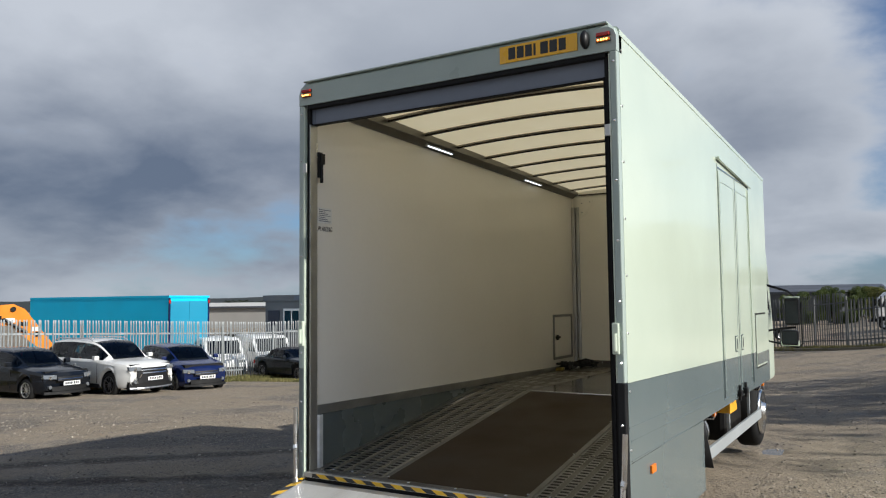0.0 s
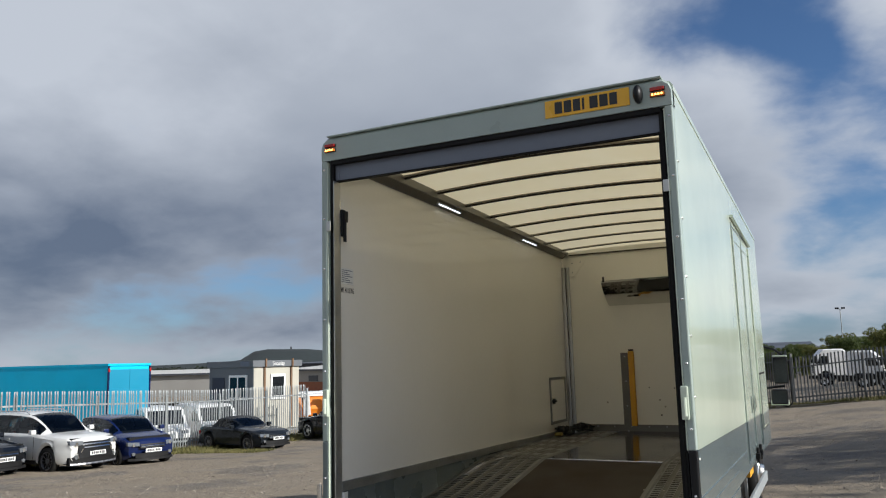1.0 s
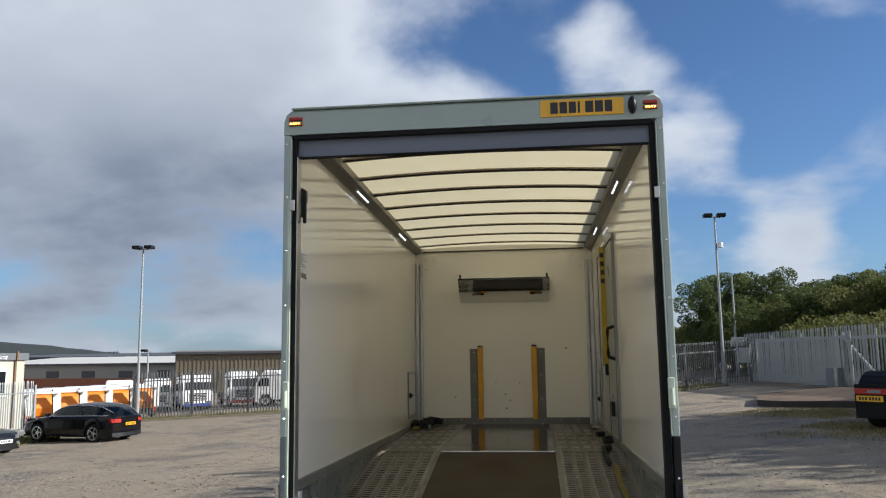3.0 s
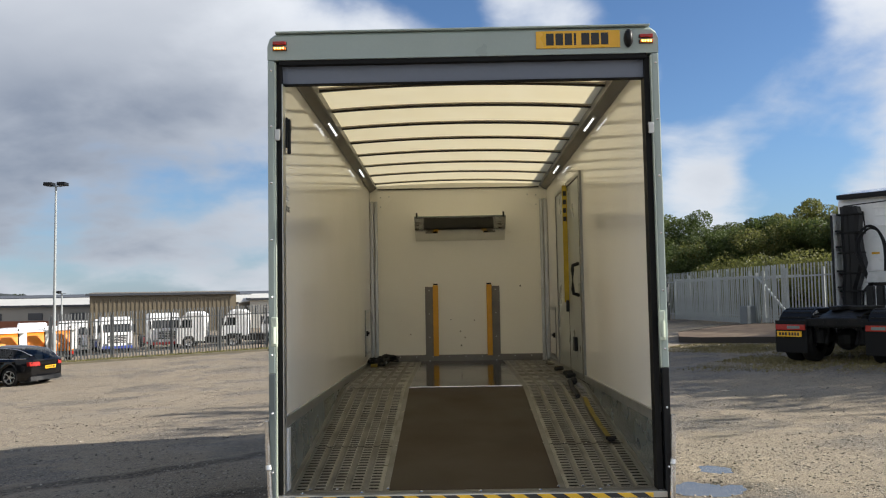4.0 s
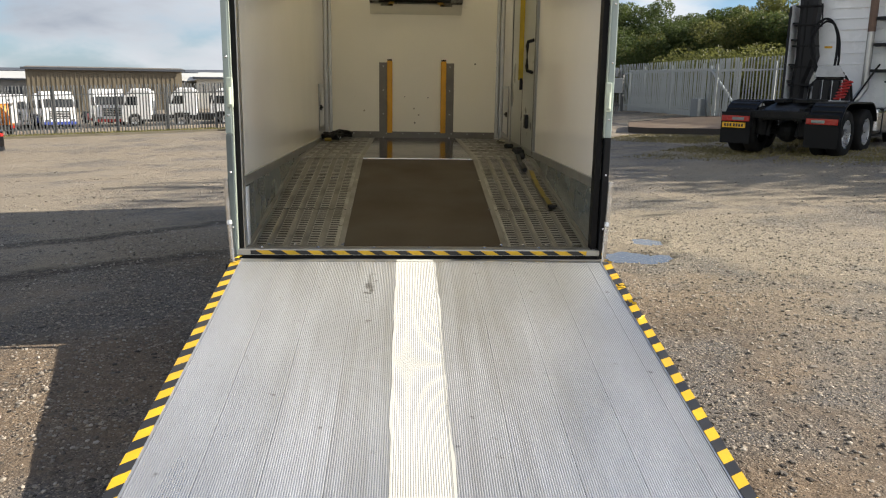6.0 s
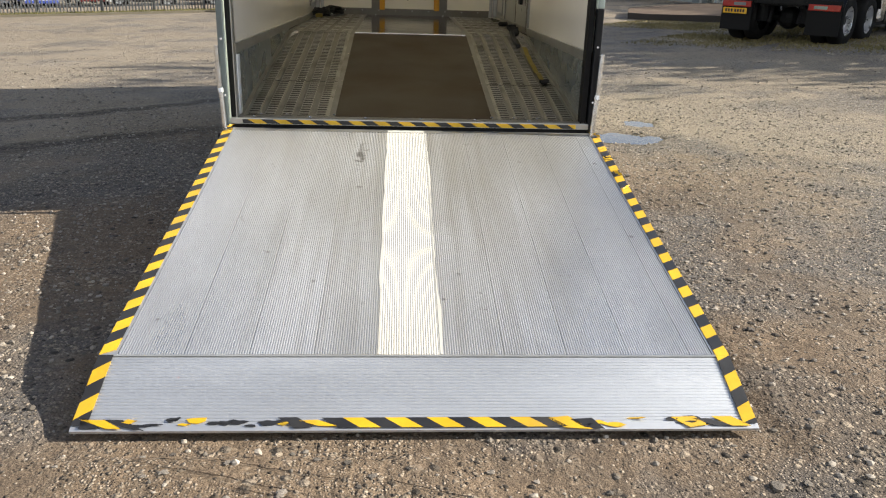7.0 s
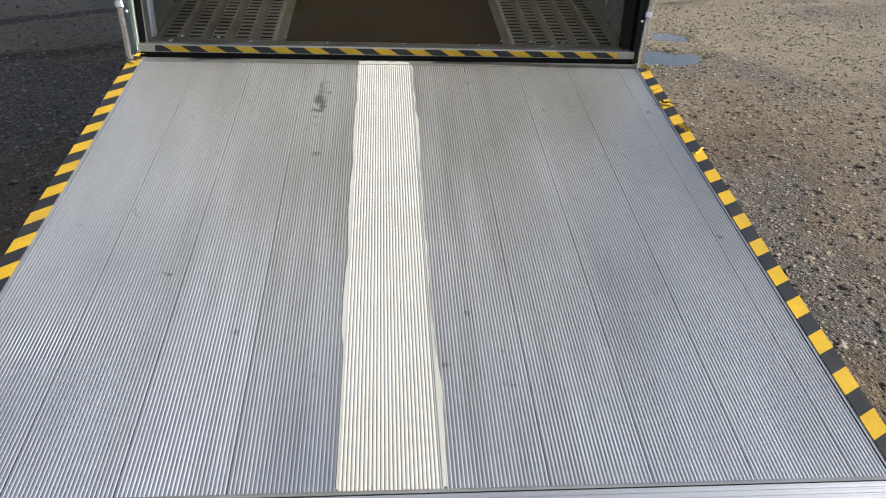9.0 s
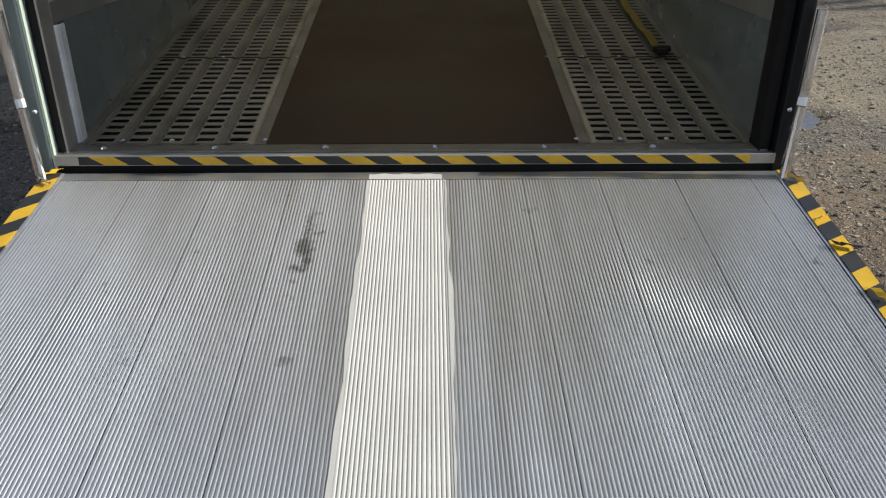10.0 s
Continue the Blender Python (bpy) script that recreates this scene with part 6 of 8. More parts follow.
car("hatchback_car", "near-black hatchback parked on the gravel by the fence", (-20.1, 9.35), 2, 4.15, 1.74, 1.44,
    [(-2.08, 0.98), (-1.9, 1.0), (0.6, 0.93), (1.3, 0.87), (1.85, 0.80), (2.0, 0.76), (2.08, 0.66)], (-2.0, -1.55, 0.10, 0.85), 0.31, (-1.26, 1.25), 0.31, PAINT_BLACK, RIM_S, 10)
car("estate_suv", "pearl white sport utility car with chrome nose, parked facing the yard", (-19.3, 11.5), -1, 4.65, 1.80, 1.68,
    [(-2.3, 1.10), (-2.0, 1.10), (0.6, 1.08), (1.2, 1.04), (1.95, 0.98), (2.2, 0.94), (2.32, 0.84)], (-2.25, -1.85, 0.20, 1.10), 0.36, (-1.33, 1.34), 0.36, PAINT_WHITE, RIM_K, 10, estate=True, suv=True)
car("small_hatchback", "deep blue small hatchback parked facing the yard", (-18.75, 13.9), -15, 3.95, 1.72, 1.48,
    [(-1.95, 1.02), (-1.7, 1.04), (0.5, 0.98), (1.1, 0.93), (1.6, 0.84), (1.85, 0.78), (1.96, 0.68)], (-1.9, -1.45, 0.15, 1.05), 0.31, (-1.22, 1.25), 0.31, PAINT_BLUE, RIM_K, 76)
car("roadster", "gunmetal roadster with its dark hard top up, parked on grass", (-19.05, 20.06), -10, 4.02, 1.72, 1.25,
    [(-2.0, 0.80), (-1.7, 0.86), (-0.6, 0.86), (0.5, 0.85), (1.2, 0.81), (1.7, 0.75), (1.92, 0.69), (2.02, 0.60)], (-1.15, -0.62, -0.02, 0.72), 0.31, (-1.12, 1.21), 0.31, PAINT_GREY, RIM_K, 10, roof=CLOTH)
car("estate_car", "gloss black estate car with silver window trim by the fence", (-17.15, 24.3), 167, 4.6, 1.82, 1.44,
    [(-2.28, 0.98), (-2.1, 1.0), (0.6, 0.95), (1.2, 0.90), (1.8, 0.80), (2.15, 0.74), (2.28, 0.62)], (-2.25, -1.45, 0.15, 1.10), 0.345, (-1.33, 1.38), 0.345, PAINT_BLK2, RIM_S, 5, estate=True)


def cab_unit(name, label, paint, at, rz, H=3.3, L=2.1, W=2.35, lower=None, chassis=True, group=""):
    """A plain lorry tractor seen far off: cab, windscreen, grille, mirrors, wheels, chassis."""
    th = thing(name, label, "lorry", (at[0], at[1], ground_z(*at)), rz, group)
    k_ = H / 3.1
    th.scale = (k_ * 1.08, k_ * 1.08, k_)
    H = 3.1
    bm = bmesh.new()
    sil = [(-L, 0.95), (-L, H - 0.25), (-L + 0.35, H), (-0.75, H), (-0.28, H - 0.55), (-0.06, 1.75), (0.0, 1.25), (0.0, 0.42), (-0.35, 0.36), (-0.42, 0.75), (-0.62, 1.05), (-1.15, 1.05), (-1.35, 0.75), (-1.4, 0.6), (-L, 0.6)]
    loft(bm, [[(u, y, v - (0.10 if abs(y) > W / 2 - 0.01 and v > H - 0.3 else 0)) for u, v in sil] for y in (-W / 2, -W / 2 + 0.1, W / 2 - 0.1, W / 2)])
    part("cab", bm, paint, th)
    part("windscreen", prism(bmesh.new(), [(-0.262, H - 0.62), (-0.05, 1.80), (-0.038, 1.80), (-0.25, H - 0.60)], "y", -W / 2 + 0.12, W / 2 - 0.12), GLASS, th)
    for s in (1, -1):
        part("door_window", prism(bmesh.new(), [(-1.15, 1.75), (-1.15, 2.45), (-0.45, 2.45), (-0.2, 1.75)], "y", s * W / 2 + 0.001 * s, s * W / 2 + 0.008 * s), GLASS, th)
        part("mirror", box(-0.12, 0.02, min(s * (W / 2 + 0.05), s * (W / 2 + 0.24)), max(s * (W / 2 + 0.05), s * (W / 2 + 0.24)), 1.75, 2.45, 0.03), BLACK, th)
        part("headlight", box(-0.05, 0.012, min(s * (W / 2 - 0.5), s * (W / 2 - 0.08)), max(s * (W / 2 - 0.5), s * (W / 2 - 0.08)), 0.62, 0.80, 0.02), LAMP_CLEAR, th)
        wheel(th, (-0.88, s * (W / 2 - 0.16), 0.5), (0, s, 0), 0.5, 0.3, RIM_S)
        if chassis:
            wheel(th, (-4.3, s * (W / 2 - 0.2), 0.5), (0, s, 0), 0.5, 0.38, RIM_S)
            mg = bmesh.new()
            loft(mg, [[(-4.3 + 0.58 * math.cos(a), y, 0.5 + 0.58 * math.sin(a)) for y in (s * (W / 2 - 0.4), s * W / 2)] for a in [math.pi * k / 8 for k in range(9)]], closed=False)
            part("mudguard", mg, BLACK, th)
            part("side_tank", box(-3.4, -1.75, min(s * (W / 2 - 0.5), s * (W / 2 - 0.05)), max(s * (W / 2 - 0.5), s * (W / 2 - 0.05)), 0.4, 0.95, 0.06), lower or CHASSIS, th)
    g = bmesh.new()
    for k in range(5):
        bx(g, -0.03, 0.01, -W / 2 + 0.45, W / 2 - 0.45, 0.85 + 0.14 * k, 0.95 + 0.14 * k, 0.01)
    part("grille", g, BLACK, th)
    if lower:
        part("bumper", box(-0.3, 0.03, -W / 2 + 0.02, W / 2 - 0.02, 0.36, 0.62, 0.04), lower, th)
    if chassis:
        c = bmesh.new()
        for y in (-0.4, 0.4):
            bx(c, -5.6, -0.5, y - 0.05, y + 0.05, 0.65, 0.95)
        bx(c, -4.9, -3.7, -0.5, 0.5, 0.96, 1.12, 0.03)
        part("chassis", c, CHASSIS, th)
    return th


REDP = mat("red_bumper_paint", (0.4, 0.02, 0.02), 0.35, 0, 0.1, 3, 50, 0)
BLUEP = mat("blue_bumper_paint", (0.03, 0.06, 0.3), 0.35, 0, 0.1, 3, 50, 0)
g1 = "white tractor units behind the fence"
for x, y, rz, h, lo in ((-23.6, 43.2, -62, 2.3, None), (-20.5, 42.4, -55, 2.45, BLUEP), (-22.3, 45.4, -58, 2.3, None), (-18.3, 44.6, -55, 2.55, REDP), (-17.6, 44.9, 190, 2.6, None), (-15.2, 46.3, 190, 2.6, None), (-12.9, 47.4, 190, 2.5, None), (-10.3, 48.4, 190, 2.5, None), (-26.6, 44.0, -60, 2.3, None), (-7.6, 49.0, 190, 2.5, None)):
    h *= 0.88
    cab_unit("tractor_unit", ("white lorry tractor with a blue bumper behind the fence" if lo is BLUEP else "white lorry tractor with a red bumper behind the fence" if lo is REDP else "white lorry tractor parked behind the palisade fence"), LORRY_WHITE, (x, y), rz, h, lower=lo, group=g1)
for x, y, rz, h in ((7.7, 37.6, -4, 2.3), (6.4, 41.6, -6, 2.0), (4.6, 46.5, -8, 2.0), (0.6, 66.0, 190, 2.6)):
    cab_unit("tractor_unit", "white lorry tractor standing side-on behind the fence", LORRY_WHITE, (x, y), rz, h, L=2.6, group=g1)


def gritter(at, rz):
    """A small maintenance truck seen from its tail: orange hopper, raised white tail panel, lamps, wheels."""
    th = thing("maintenance_truck", "orange maintenance truck with a raised white tail panel", "truck", (at[0], at[1], ground_z(*at)), rz, "orange maintenance trucks")
    part("hopper", prism(bmesh.new(), [(-2.6, 0.55), (-0.25, 0.55), (-0.05, 0.95), (-0.15, 1.45), (-0.6, 1.62), (-2.6, 1.62)], "y", -0.62, 0.62), ORANGE, th)
    pn = part("tail_panel", box(-0.06, 0.0, 0.18, 0.58, 0.0, 1.30, 0.012, pose(0.12, 0.10, 0.60, 7, 16, 0)), LORRY_WHITE, th, "slanting white tail panel")
    part("panel_frame", box(0.002, 0.03, 0.16, 0.21, -0.05, 1.32, 0.0, pose(0.12, 0.10, 0.60, 7, 16, 0)), BLACK, pn)
    part("panel_ledge", box(0.002, 0.24, 0.10, 0.58, 1.16, 1.22, 0.0, pose(0.12, 0.10, 0.60, 7, 16, 0)), LORRY_WHITE, pn)
    part("hopper_lid", box(-2.5, -0.45, -0.60, 0.60, 1.625, 1.72, 0.03), LORRY_WHITE, th)
    part("cab", box(-4.1, -2.65, -0.75, 0.75, 0.5, 1.80, 0.12), LORRY_WHITE, th)
    part("cab_window", box(-2.648, -2.63, -0.5, 0.5, 1.2, 1.6), GLASS, th)
    part("chassis", box(-3.9, -0.1, -0.4, 0.4, 0.30, 0.54), CHASSIS, th)
    for y in (-0.45, 0.45):
        part("tail_lamp", box(-0.10, 0.0, y - 0.12, y + 0.12, 0.38, 0.52, 0.01), RED, th)
        for x in (-0.9, -3.3):
            wheel(th, (x, y * 1.35, 0.36), (0, math.copysign(1, y), 0), 0.36, 0.24, RIM_S)
    return th


first_ = gritter((-24.6, 31.0), -45)
for k in range(1, 6):
    copy_thing(first_, pose(-24.6 + 0.78 * k, 31.0 + 1.05 * k, ground_z(-24.6 + 0.78 * k, 31.0 + 1.05 * k), 0, 0, -45 + 2 * (k % 2)))


def van(at, rz, label):
    th = thing("panel_van", label, "van", (at[0], at[1], ground_z(*at)), rz, "white vans behind the fence")
    th.scale = (0.85, 0.85, 0.72)
    bm = bmesh.new()
    sil = [(-2.7, 0.35), (-2.7, 2.2), (-2.5, 2.35), (0.9, 2.35), (1.3, 2.2), (1.95, 1.35), (2.6, 1.12), (2.72, 0.8), (2.72, 0.35)]
    loft(bm, [[(u, y, v - (0.08 if abs(y) > 0.95 and v > 2 else 0)) for u, v in sil] for y in (-1.0, -0.9, 0.9, 1.0)])
    part("body", bm, LORRY_WHITE, th)
    part("windscreen", prism(bmesh.new(), [(1.32, 2.17), (1.93, 1.38), (1.95, 1.39), (1.34, 2.19)], "y", -0.85, 0.85), GLASS, th)
    for s in (1, -1):
        part("door_window", prism(bmesh.new(), [(0.5, 1.35), (0.5, 1.95), (1.25, 1.95), (1.8, 1.35)], "y", s * 1.001, s * 1.008), GLASS, th)
        part("headlight", box(2.45, 2.70, min(s * 0.55, s * 0.92), max(s * 0.55, s * 0.92), 0.85, 1.05, 0.03), LAMP_CLEAR, th)
        for x in (-1.7, 1.75):
            wheel(th, (x, s * 0.88, 0.34), (0, s, 0), 0.34, 0.22, RIM_S)
    part("bumper", box(2.4, 2.76, -0.95, 0.95, 0.35, 0.62, 0.05), BLACK, th)


van((-25.6, 21.9), -30, "white panel van behind the pale palisade fence")
van((-24.6, 24.0), -30, "white panel van beside another van behind the fence")

# blue box trailer
tr = thing("box_trailer", "bright blue box trailer behind the palisade fence", "trailer", (-26.15, 20.7, ground_z(-26.15, 20.7)), 0)
m_t = pose(0, 0, 0, 0, 0, 184)
bm = bmesh.new()
bx(bm, 0.0, 9.6, -1.25, 1.25, 1.0, 3.60, 0.0, m_t)
part("box_body", bm, SKYBLUE, tr)
# the trailer's blue darkened, since full sun falls on these doors
DOOR_B = mat("darkened_blue_door", (0.02, 0.23, 0.36), 0.4, 0, 0.04, 1, 30, 0)
for y0, y1 in ((-1.18, -0.006), (0.006, 1.18)):
    part("rear_door", box(-0.03, -0.001, y0, y1, 1.1, 3.44, 0.0, m_t), DOOR_B, tr, "blue rear door, its colour darkened against the sun on it")
for y in (-1.22, 1.22):
    bm = bmesh.new()
    bx(bm, -0.06, -0.001, y - 0.035, y + 0.035, 1.0, 3.58, 0.0, m_t)
    part("door_post", bm, PAINT_BLUE, tr)
    bm = bmesh.new()
    bx(bm, -0.07, -0.061, y - 0.05, y + 0.05, 3.34, 3.50, 0.0, m_t)
    part("top_marker", bm, RED, tr)
bm = bmesh.new()
bx(bm, -0.05, 9.6, -1.27, 1.27, 3.601, 3.70, 0.0, m_t)
part("roof_rail", bm, SKYBLUE, tr)
for a in (1.6, 2.9, 4.2):
    for y in (-1.0, 1.0):
        p = m_t @ Vector((a, y, 0.5))
        wheel(tr, tuple(p), tuple(m_t.to_3x3() @ Vector((0, math.copysign(1, y), 0))), 0.5, 0.35, RIM_S)
bm = bmesh.new()
bx(bm, 0.3, 9.2, -0.5, 0.5, 0.7, 0.995, 0.0, m_t)
part("trailer_chassis", bm, CHASSIS, tr)

# orange excavator with a folded boom
ex = thing("excavator", "orange excavator with a folded boom behind the fence", "digger", (-27.6, 13.6, ground_z(-27.6, 13.6)), 19)
bm = bmesh.new()
boom = [(-1.8, 2.7), (-0.9, 3.1), (-0.3, 3.15), (0.1, 2.95), (0.6, 2.25), (1.15, 1.5), (1.25, 1.15), (0.85, 1.2), (0.2, 1.75), (-0.4, 2.3), (-0.9, 2.3), (-1.8, 2.0)]
prism(bm, boom, "y", -0.22, 0.22, pose(0, 0, 0, 0, 0, 40))
boom_p = part("boom", bm, ORANGE, ex, "orange steel boom")
for k in range(5):
    bm = bmesh.new()
    bx(bm, -1.5 + 0.46 * k, -1.16 + 0.46 * k, -0.226, -0.2205, 2.55 - 0.05 * k * k * 0.6, 2.72 - 0.05 * k * k * 0.6, 0, pose(0, 0, 0, 0, 0, 40))
    part("decal_bar", bm, BLACK if k % 2 else PLATE_W, boom_p)
bm = bmesh.new()
for u, v in ((-0.3, 2.95), (0.55, 1.95), (1.1, 1.35)):
    cyl(bm, pose(0, 0, 0, 0, 0, 40) @ Vector((u, -0.27, v)), pose(0, 0, 0, 0, 0, 40) @ Vector((u, 0.27, v)), 0.10, 12)
part("pivot_pin", bm, CHASSIS, boom_p)
bm = bmesh.new()
tube(bm, [(pose(0, 0, 0, 0, 0, 40) @ Vector(p)) for p in ((-1.6, -0.3, 2.2), (-0.6, -0.3, 2.55), (0.2, -0.3, 2.0))], 0.07, 8)
part("ram", bm, BLACK, ex)
bm = bmesh.new()
bx(bm, -3.6, -1.8, -1.1, 1.1, 0.9, 2.0, 0.1, pose(0, 0, 0, 0, 0, 40))
part("engine_house", bm, ORANGE, ex)
bm = bmesh.new()
for y in (-0.9, 0.9):
    bx(bm, -3.4, -0.4, y - 0.25, y + 0.25, 0.0, 0.75, 0.2, pose(0, 0, 0, 0, 0, 40))
part("tracks", bm, CHASSIS, ex)

# ---- tractor unit on the right ----
GALV_PALE = mat("pale_grey_plate", (0.45, 0.46, 0.46), 0.5, 0.3, 0.15, 6, 60, 0)
CAB_WHITE = mat("clean_cab_white", (0.87, 0.88, 0.88), 0.28, 0, 0.04, 2, 50, 0, 0.5, dirt=(0.6, 0.59, 0.56), dirt_amount=0.2)
T = thing("tractor_unit", "white three-axle lorry tractor with black chassis, seen from behind", "lorry", (8.3, 11.9, ground_z(8.3, 11.9)), 44)
W2 = 1.23
bm = bmesh.new()
for y in (-0.42, 0.42):
    bx(bm, -0.55, 4.6, y - 0.045, y + 0.045, 0.72, 1.0)
for x in (-0.5, 0.5, 1.6, 2.6):
    bx(bm, x - 0.06, x + 0.06, -0.375, 0.375, 0.75, 0.95)
part("chassis", bm, CHASSIS, T)
bm = bmesh.new()
bx(bm, -0.66, -0.56, -0.62, 0.62, 0.78, 0.95, 0.02)
for k in range(5):
    cyl(bm, (-0.668, -0.5 + 0.25 * k, 0.87), (-0.66, -0.5 + 0.25 * k, 0.87), 0.03, 8)
part("rear_crossmember", bm, CHASSIS, T)
for s in (1, -1):
    for x in (0.0, 1.37):
        wheel(T, (x, s * (W2 - 0.18), 0.5), (0, s, 0), 0.5, 0.30, RIM_S)
        if x == 0.0:
            wheel(T, (x, s * (W2 - 0.52), 0.5), (0, s, 0), 0.5, 0.28, RIM_S)
    wheel(T, (4.3, s * (W2 - 0.18), 0.5), (0, s, 0), 0.5, 0.32, RIM_S)
    mg = bmesh.new()
    pts = [(0.62 * math.cos(a), 0.5 + 0.62 * math.sin(a)) for a in [math.radians(172 - 8 * k) for k in range(11)]] + [(1.37 + 0.62 * math.cos(a), 0.5 + 0.62 * math.sin(a)) for a in [math.radians(92 - 9 * k) for k in range(9)]]
    lo, hi = min(s * (W2 - 0.66), s * W2), max(s * (W2 - 0.66), s * W2)
    loft(mg, [[(u, lo, v), (u, hi, v), (u + 0.0, hi, v + 0.03), (u, lo, v + 0.03)] for u, v in pts])
    guard_ = part("mudguard", mg, BLACK, T, "black plastic mudguard")
    for a in (150, 135, 120, 105, 90):
        u, v = 0.652 * math.cos(math.radians(a)), 0.5 + 0.652 * math.sin(math.radians(a))
        part("mudguard_rib", box(u - 0.012, u + 0.012, lo + 0.03, hi - 0.03, v - 0.012, v + 0.012), BLACK, guard_)
    fl = part("mudflap", box(-0.70, -0.68, lo, hi, 0.22, 0.90, 0.004), RUBBER, T)
    lb = part("lamp_bar", box(-0.735, -0.701, lo + 0.02, hi - 0.02, 0.70, 0.82, 0.008), RED, T, "red and white tail lamp")
    part("reverse_lens", box(-0.742, -0.736, min(s * 0.70, s * 0.96) , max(s * 0.70, s * 0.96), 0.73, 0.79), LAMP_CLEAR, lb)
pl_ = part("number_plate", box(-0.748, -0.738, 0.66, 1.18, 0.56, 0.675), PLATE_Y, T, "yellow rear plate")
for k in range(7):
    y = 0.73 + 0.06 * k + (0.02 if k > 3 else 0)
    part("plate_bar", box(-0.7505, -0.7485, y - 0.02, y + 0.02, 0.585, 0.65), INK, pl_)
bm = bmesh.new()
cyl(bm, (0.75, 0, 1.13), (0.75, 0, 1.19), 0.50, 20)
prism(bm, [(0.75, -0.48), (0.75, 0.48), (-0.05, 0.34), (-0.10, 0.12), (0.3, 0.06), (0.3, -0.06), (-0.10, -0.12), (-0.05, -0.34)], "z", 1.12, 1.185)
bx(bm, 0.5, 1.0, -0.55, 0.55, 1.0, 1.12)
part("fifth_wheel", bm, CHASSIS, T, "black greased fifth wheel plate")
for x in (0.0, 1.37):
    bm = bmesh.new()
    cyl(bm, (x, -0.95, 0.5), (x, 0.95, 0.5), 0.075, 10)
    bmesh.ops.create_uvsphere(bm, u_segments=12, v_segments=8, radius=0.24, matrix=Matrix.Translation((x, 0, 0.5)))
    part("axle", bm, CHASSIS, T)
    for y in (-0.46, 0.46):
        part("air_bag", cyl(bmesh.new(), (x - 0.30, y, 0.42), (x - 0.30, y, 0.74), 0.14, 14), RUBBER, T)
for y in (-0.30, 0.30):
    part("shock_absorber", cyl(bmesh.new(), (-0.35, y, 0.40), (-0.15, y * 1.1, 0.95), 0.045, 10), CHASSIS, T)
part("rear_skid", prism(bmesh.new(), [(-0.62, 0.96), (0.2, 1.10), (0.2, 1.06), (-0.62, 0.90)], "y", -0.40, 0.40), CHASSIS, T)
bm = bmesh.new()
bx(bm, 1.9, 3.2, -0.75, 0.75, 1.05, 1.09)
part("catwalk", bm, ALU_TRIM, T)
# cab, with pressed ribs on its back
bm = bmesh.new()
csil = [(3.25, 1.0), (3.25, 3.76), (3.32, 3.93), (4.5, 3.97), (5.25, 3.2), (5.55, 1.9), (5.6, 1.2), (5.6, 0.45), (4.95, 0.4), (4.9, 0.95), (4.3, 1.12), (3.75, 0.95), (3.7, 0.6)]
loft(bm, [[(u, y, v - (0.08 if abs(y) > 1.15 and v > 3.3 else 0)) for u, v in csil] for y in (-1.22, -1.12, 1.12, 1.22)])
cabT = part("cab", bm, CAB_WHITE, T, "white sleeper cab")
for k, z in enumerate((3.55, 3.35, 3.10, 2.84, 2.56, 2.28, 2.02)):
    rb = bmesh.new()
    bx(rb, 3.225, 3.2495, -0.80 + 0.03 * (k % 2), 0.42 - 0.05 * (k % 3), z - 0.02, z + 0.02, 0.008)
    part("pressed_rib", rb, CAB_WHITE, cabT)
bm = bmesh.new()
bx(bm, 3.02, 3.245, -1.18, 1.18, 3.80, 3.92, 0.03)
part("roof_visor", bm, BLACK, cabT)
bm = bmesh.new()
prism(bm, [(3.10, 3.93), (4.6, 4.16), (4.6, 3.98), (3.15, 3.925)], "y", -1.1, 1.1)
part("roof_deflector", bm, CAB_WHITE, cabT)
for s in (1, -1):
    bm = bmesh.new()
    bx(bm, 2.75, 3.25, min(s * 1.19, s * 1.235), max(s * 1.19, s * 1.235), 0.95, 3.45 if s > 0 else 3.2, 0.015)
    part("side_fairing", bm, CAB_WHITE, T)
    bm = bmesh.new()
    bx(bm, 2.72, 2.748, min(s * 1.18, s * 1.24), max(s * 1.18, s * 1.24), 1.0, 3.4, 0.01)
    part("fairing_edge", bm, BLACK, T)
    for z in (3.0, 2.6, 2.0, 1.6):
        part("fairing_bracket", box(2.85, 3.24, min(s * 1.05, s * 1.18), max(s * 1.05, s * 1.18), z - 0.02, z + 0.02), BLACK, T)
bm = bmesh.new()
loft(bm, [[(2.90, 0.66 + d, z), (2.84, 0.74 + d, z), (2.84, 0.96 + d * 0.3, z), (2.90, 1.06 + d * 0.3, z), (3.2, 1.06 + d * 0.3, z), (3.2, 0.66 + d, z)] for z, d in ((1.15, 0.10), (1.6, 0.08), (1.9, -0.02), (2.2, -0.10), (2.5, -0.04), (2.9, 0.0), (3.35, -0.04), (3.60, 0.02))])
for z in (1.5, 1.95, 2.45, 2.95, 3.4):
    part("stack_clip", box(2.80, 3.22, 0.60, 1.12, z - 0.02, z + 0.02, 0.006), RUBBER, T)
part("intake_seam", box(2.826, 2.842, 0.85, 0.875, 1.3, 3.5), RUBBER, T)
part("air_intake", bm, BLACK, T, "black moulded air intake stack")
bm = bmesh.new()
for p_, q_ in (((2.5, -0.30, 1.0), (2.80, -0.50, 1.2)), ((2.80, -0.50, 1.2), (2.97, -0.61, 1.45)), ((2.97, -0.61, 1.43), (2.98, -0.61, 2.75))):
    cyl(bm, p_, q_, 0.085, 12)
stack = part("exhaust_pipe", bm, ALU_TRIM, T, "battered metal exhaust stack")
bm = bmesh.new()
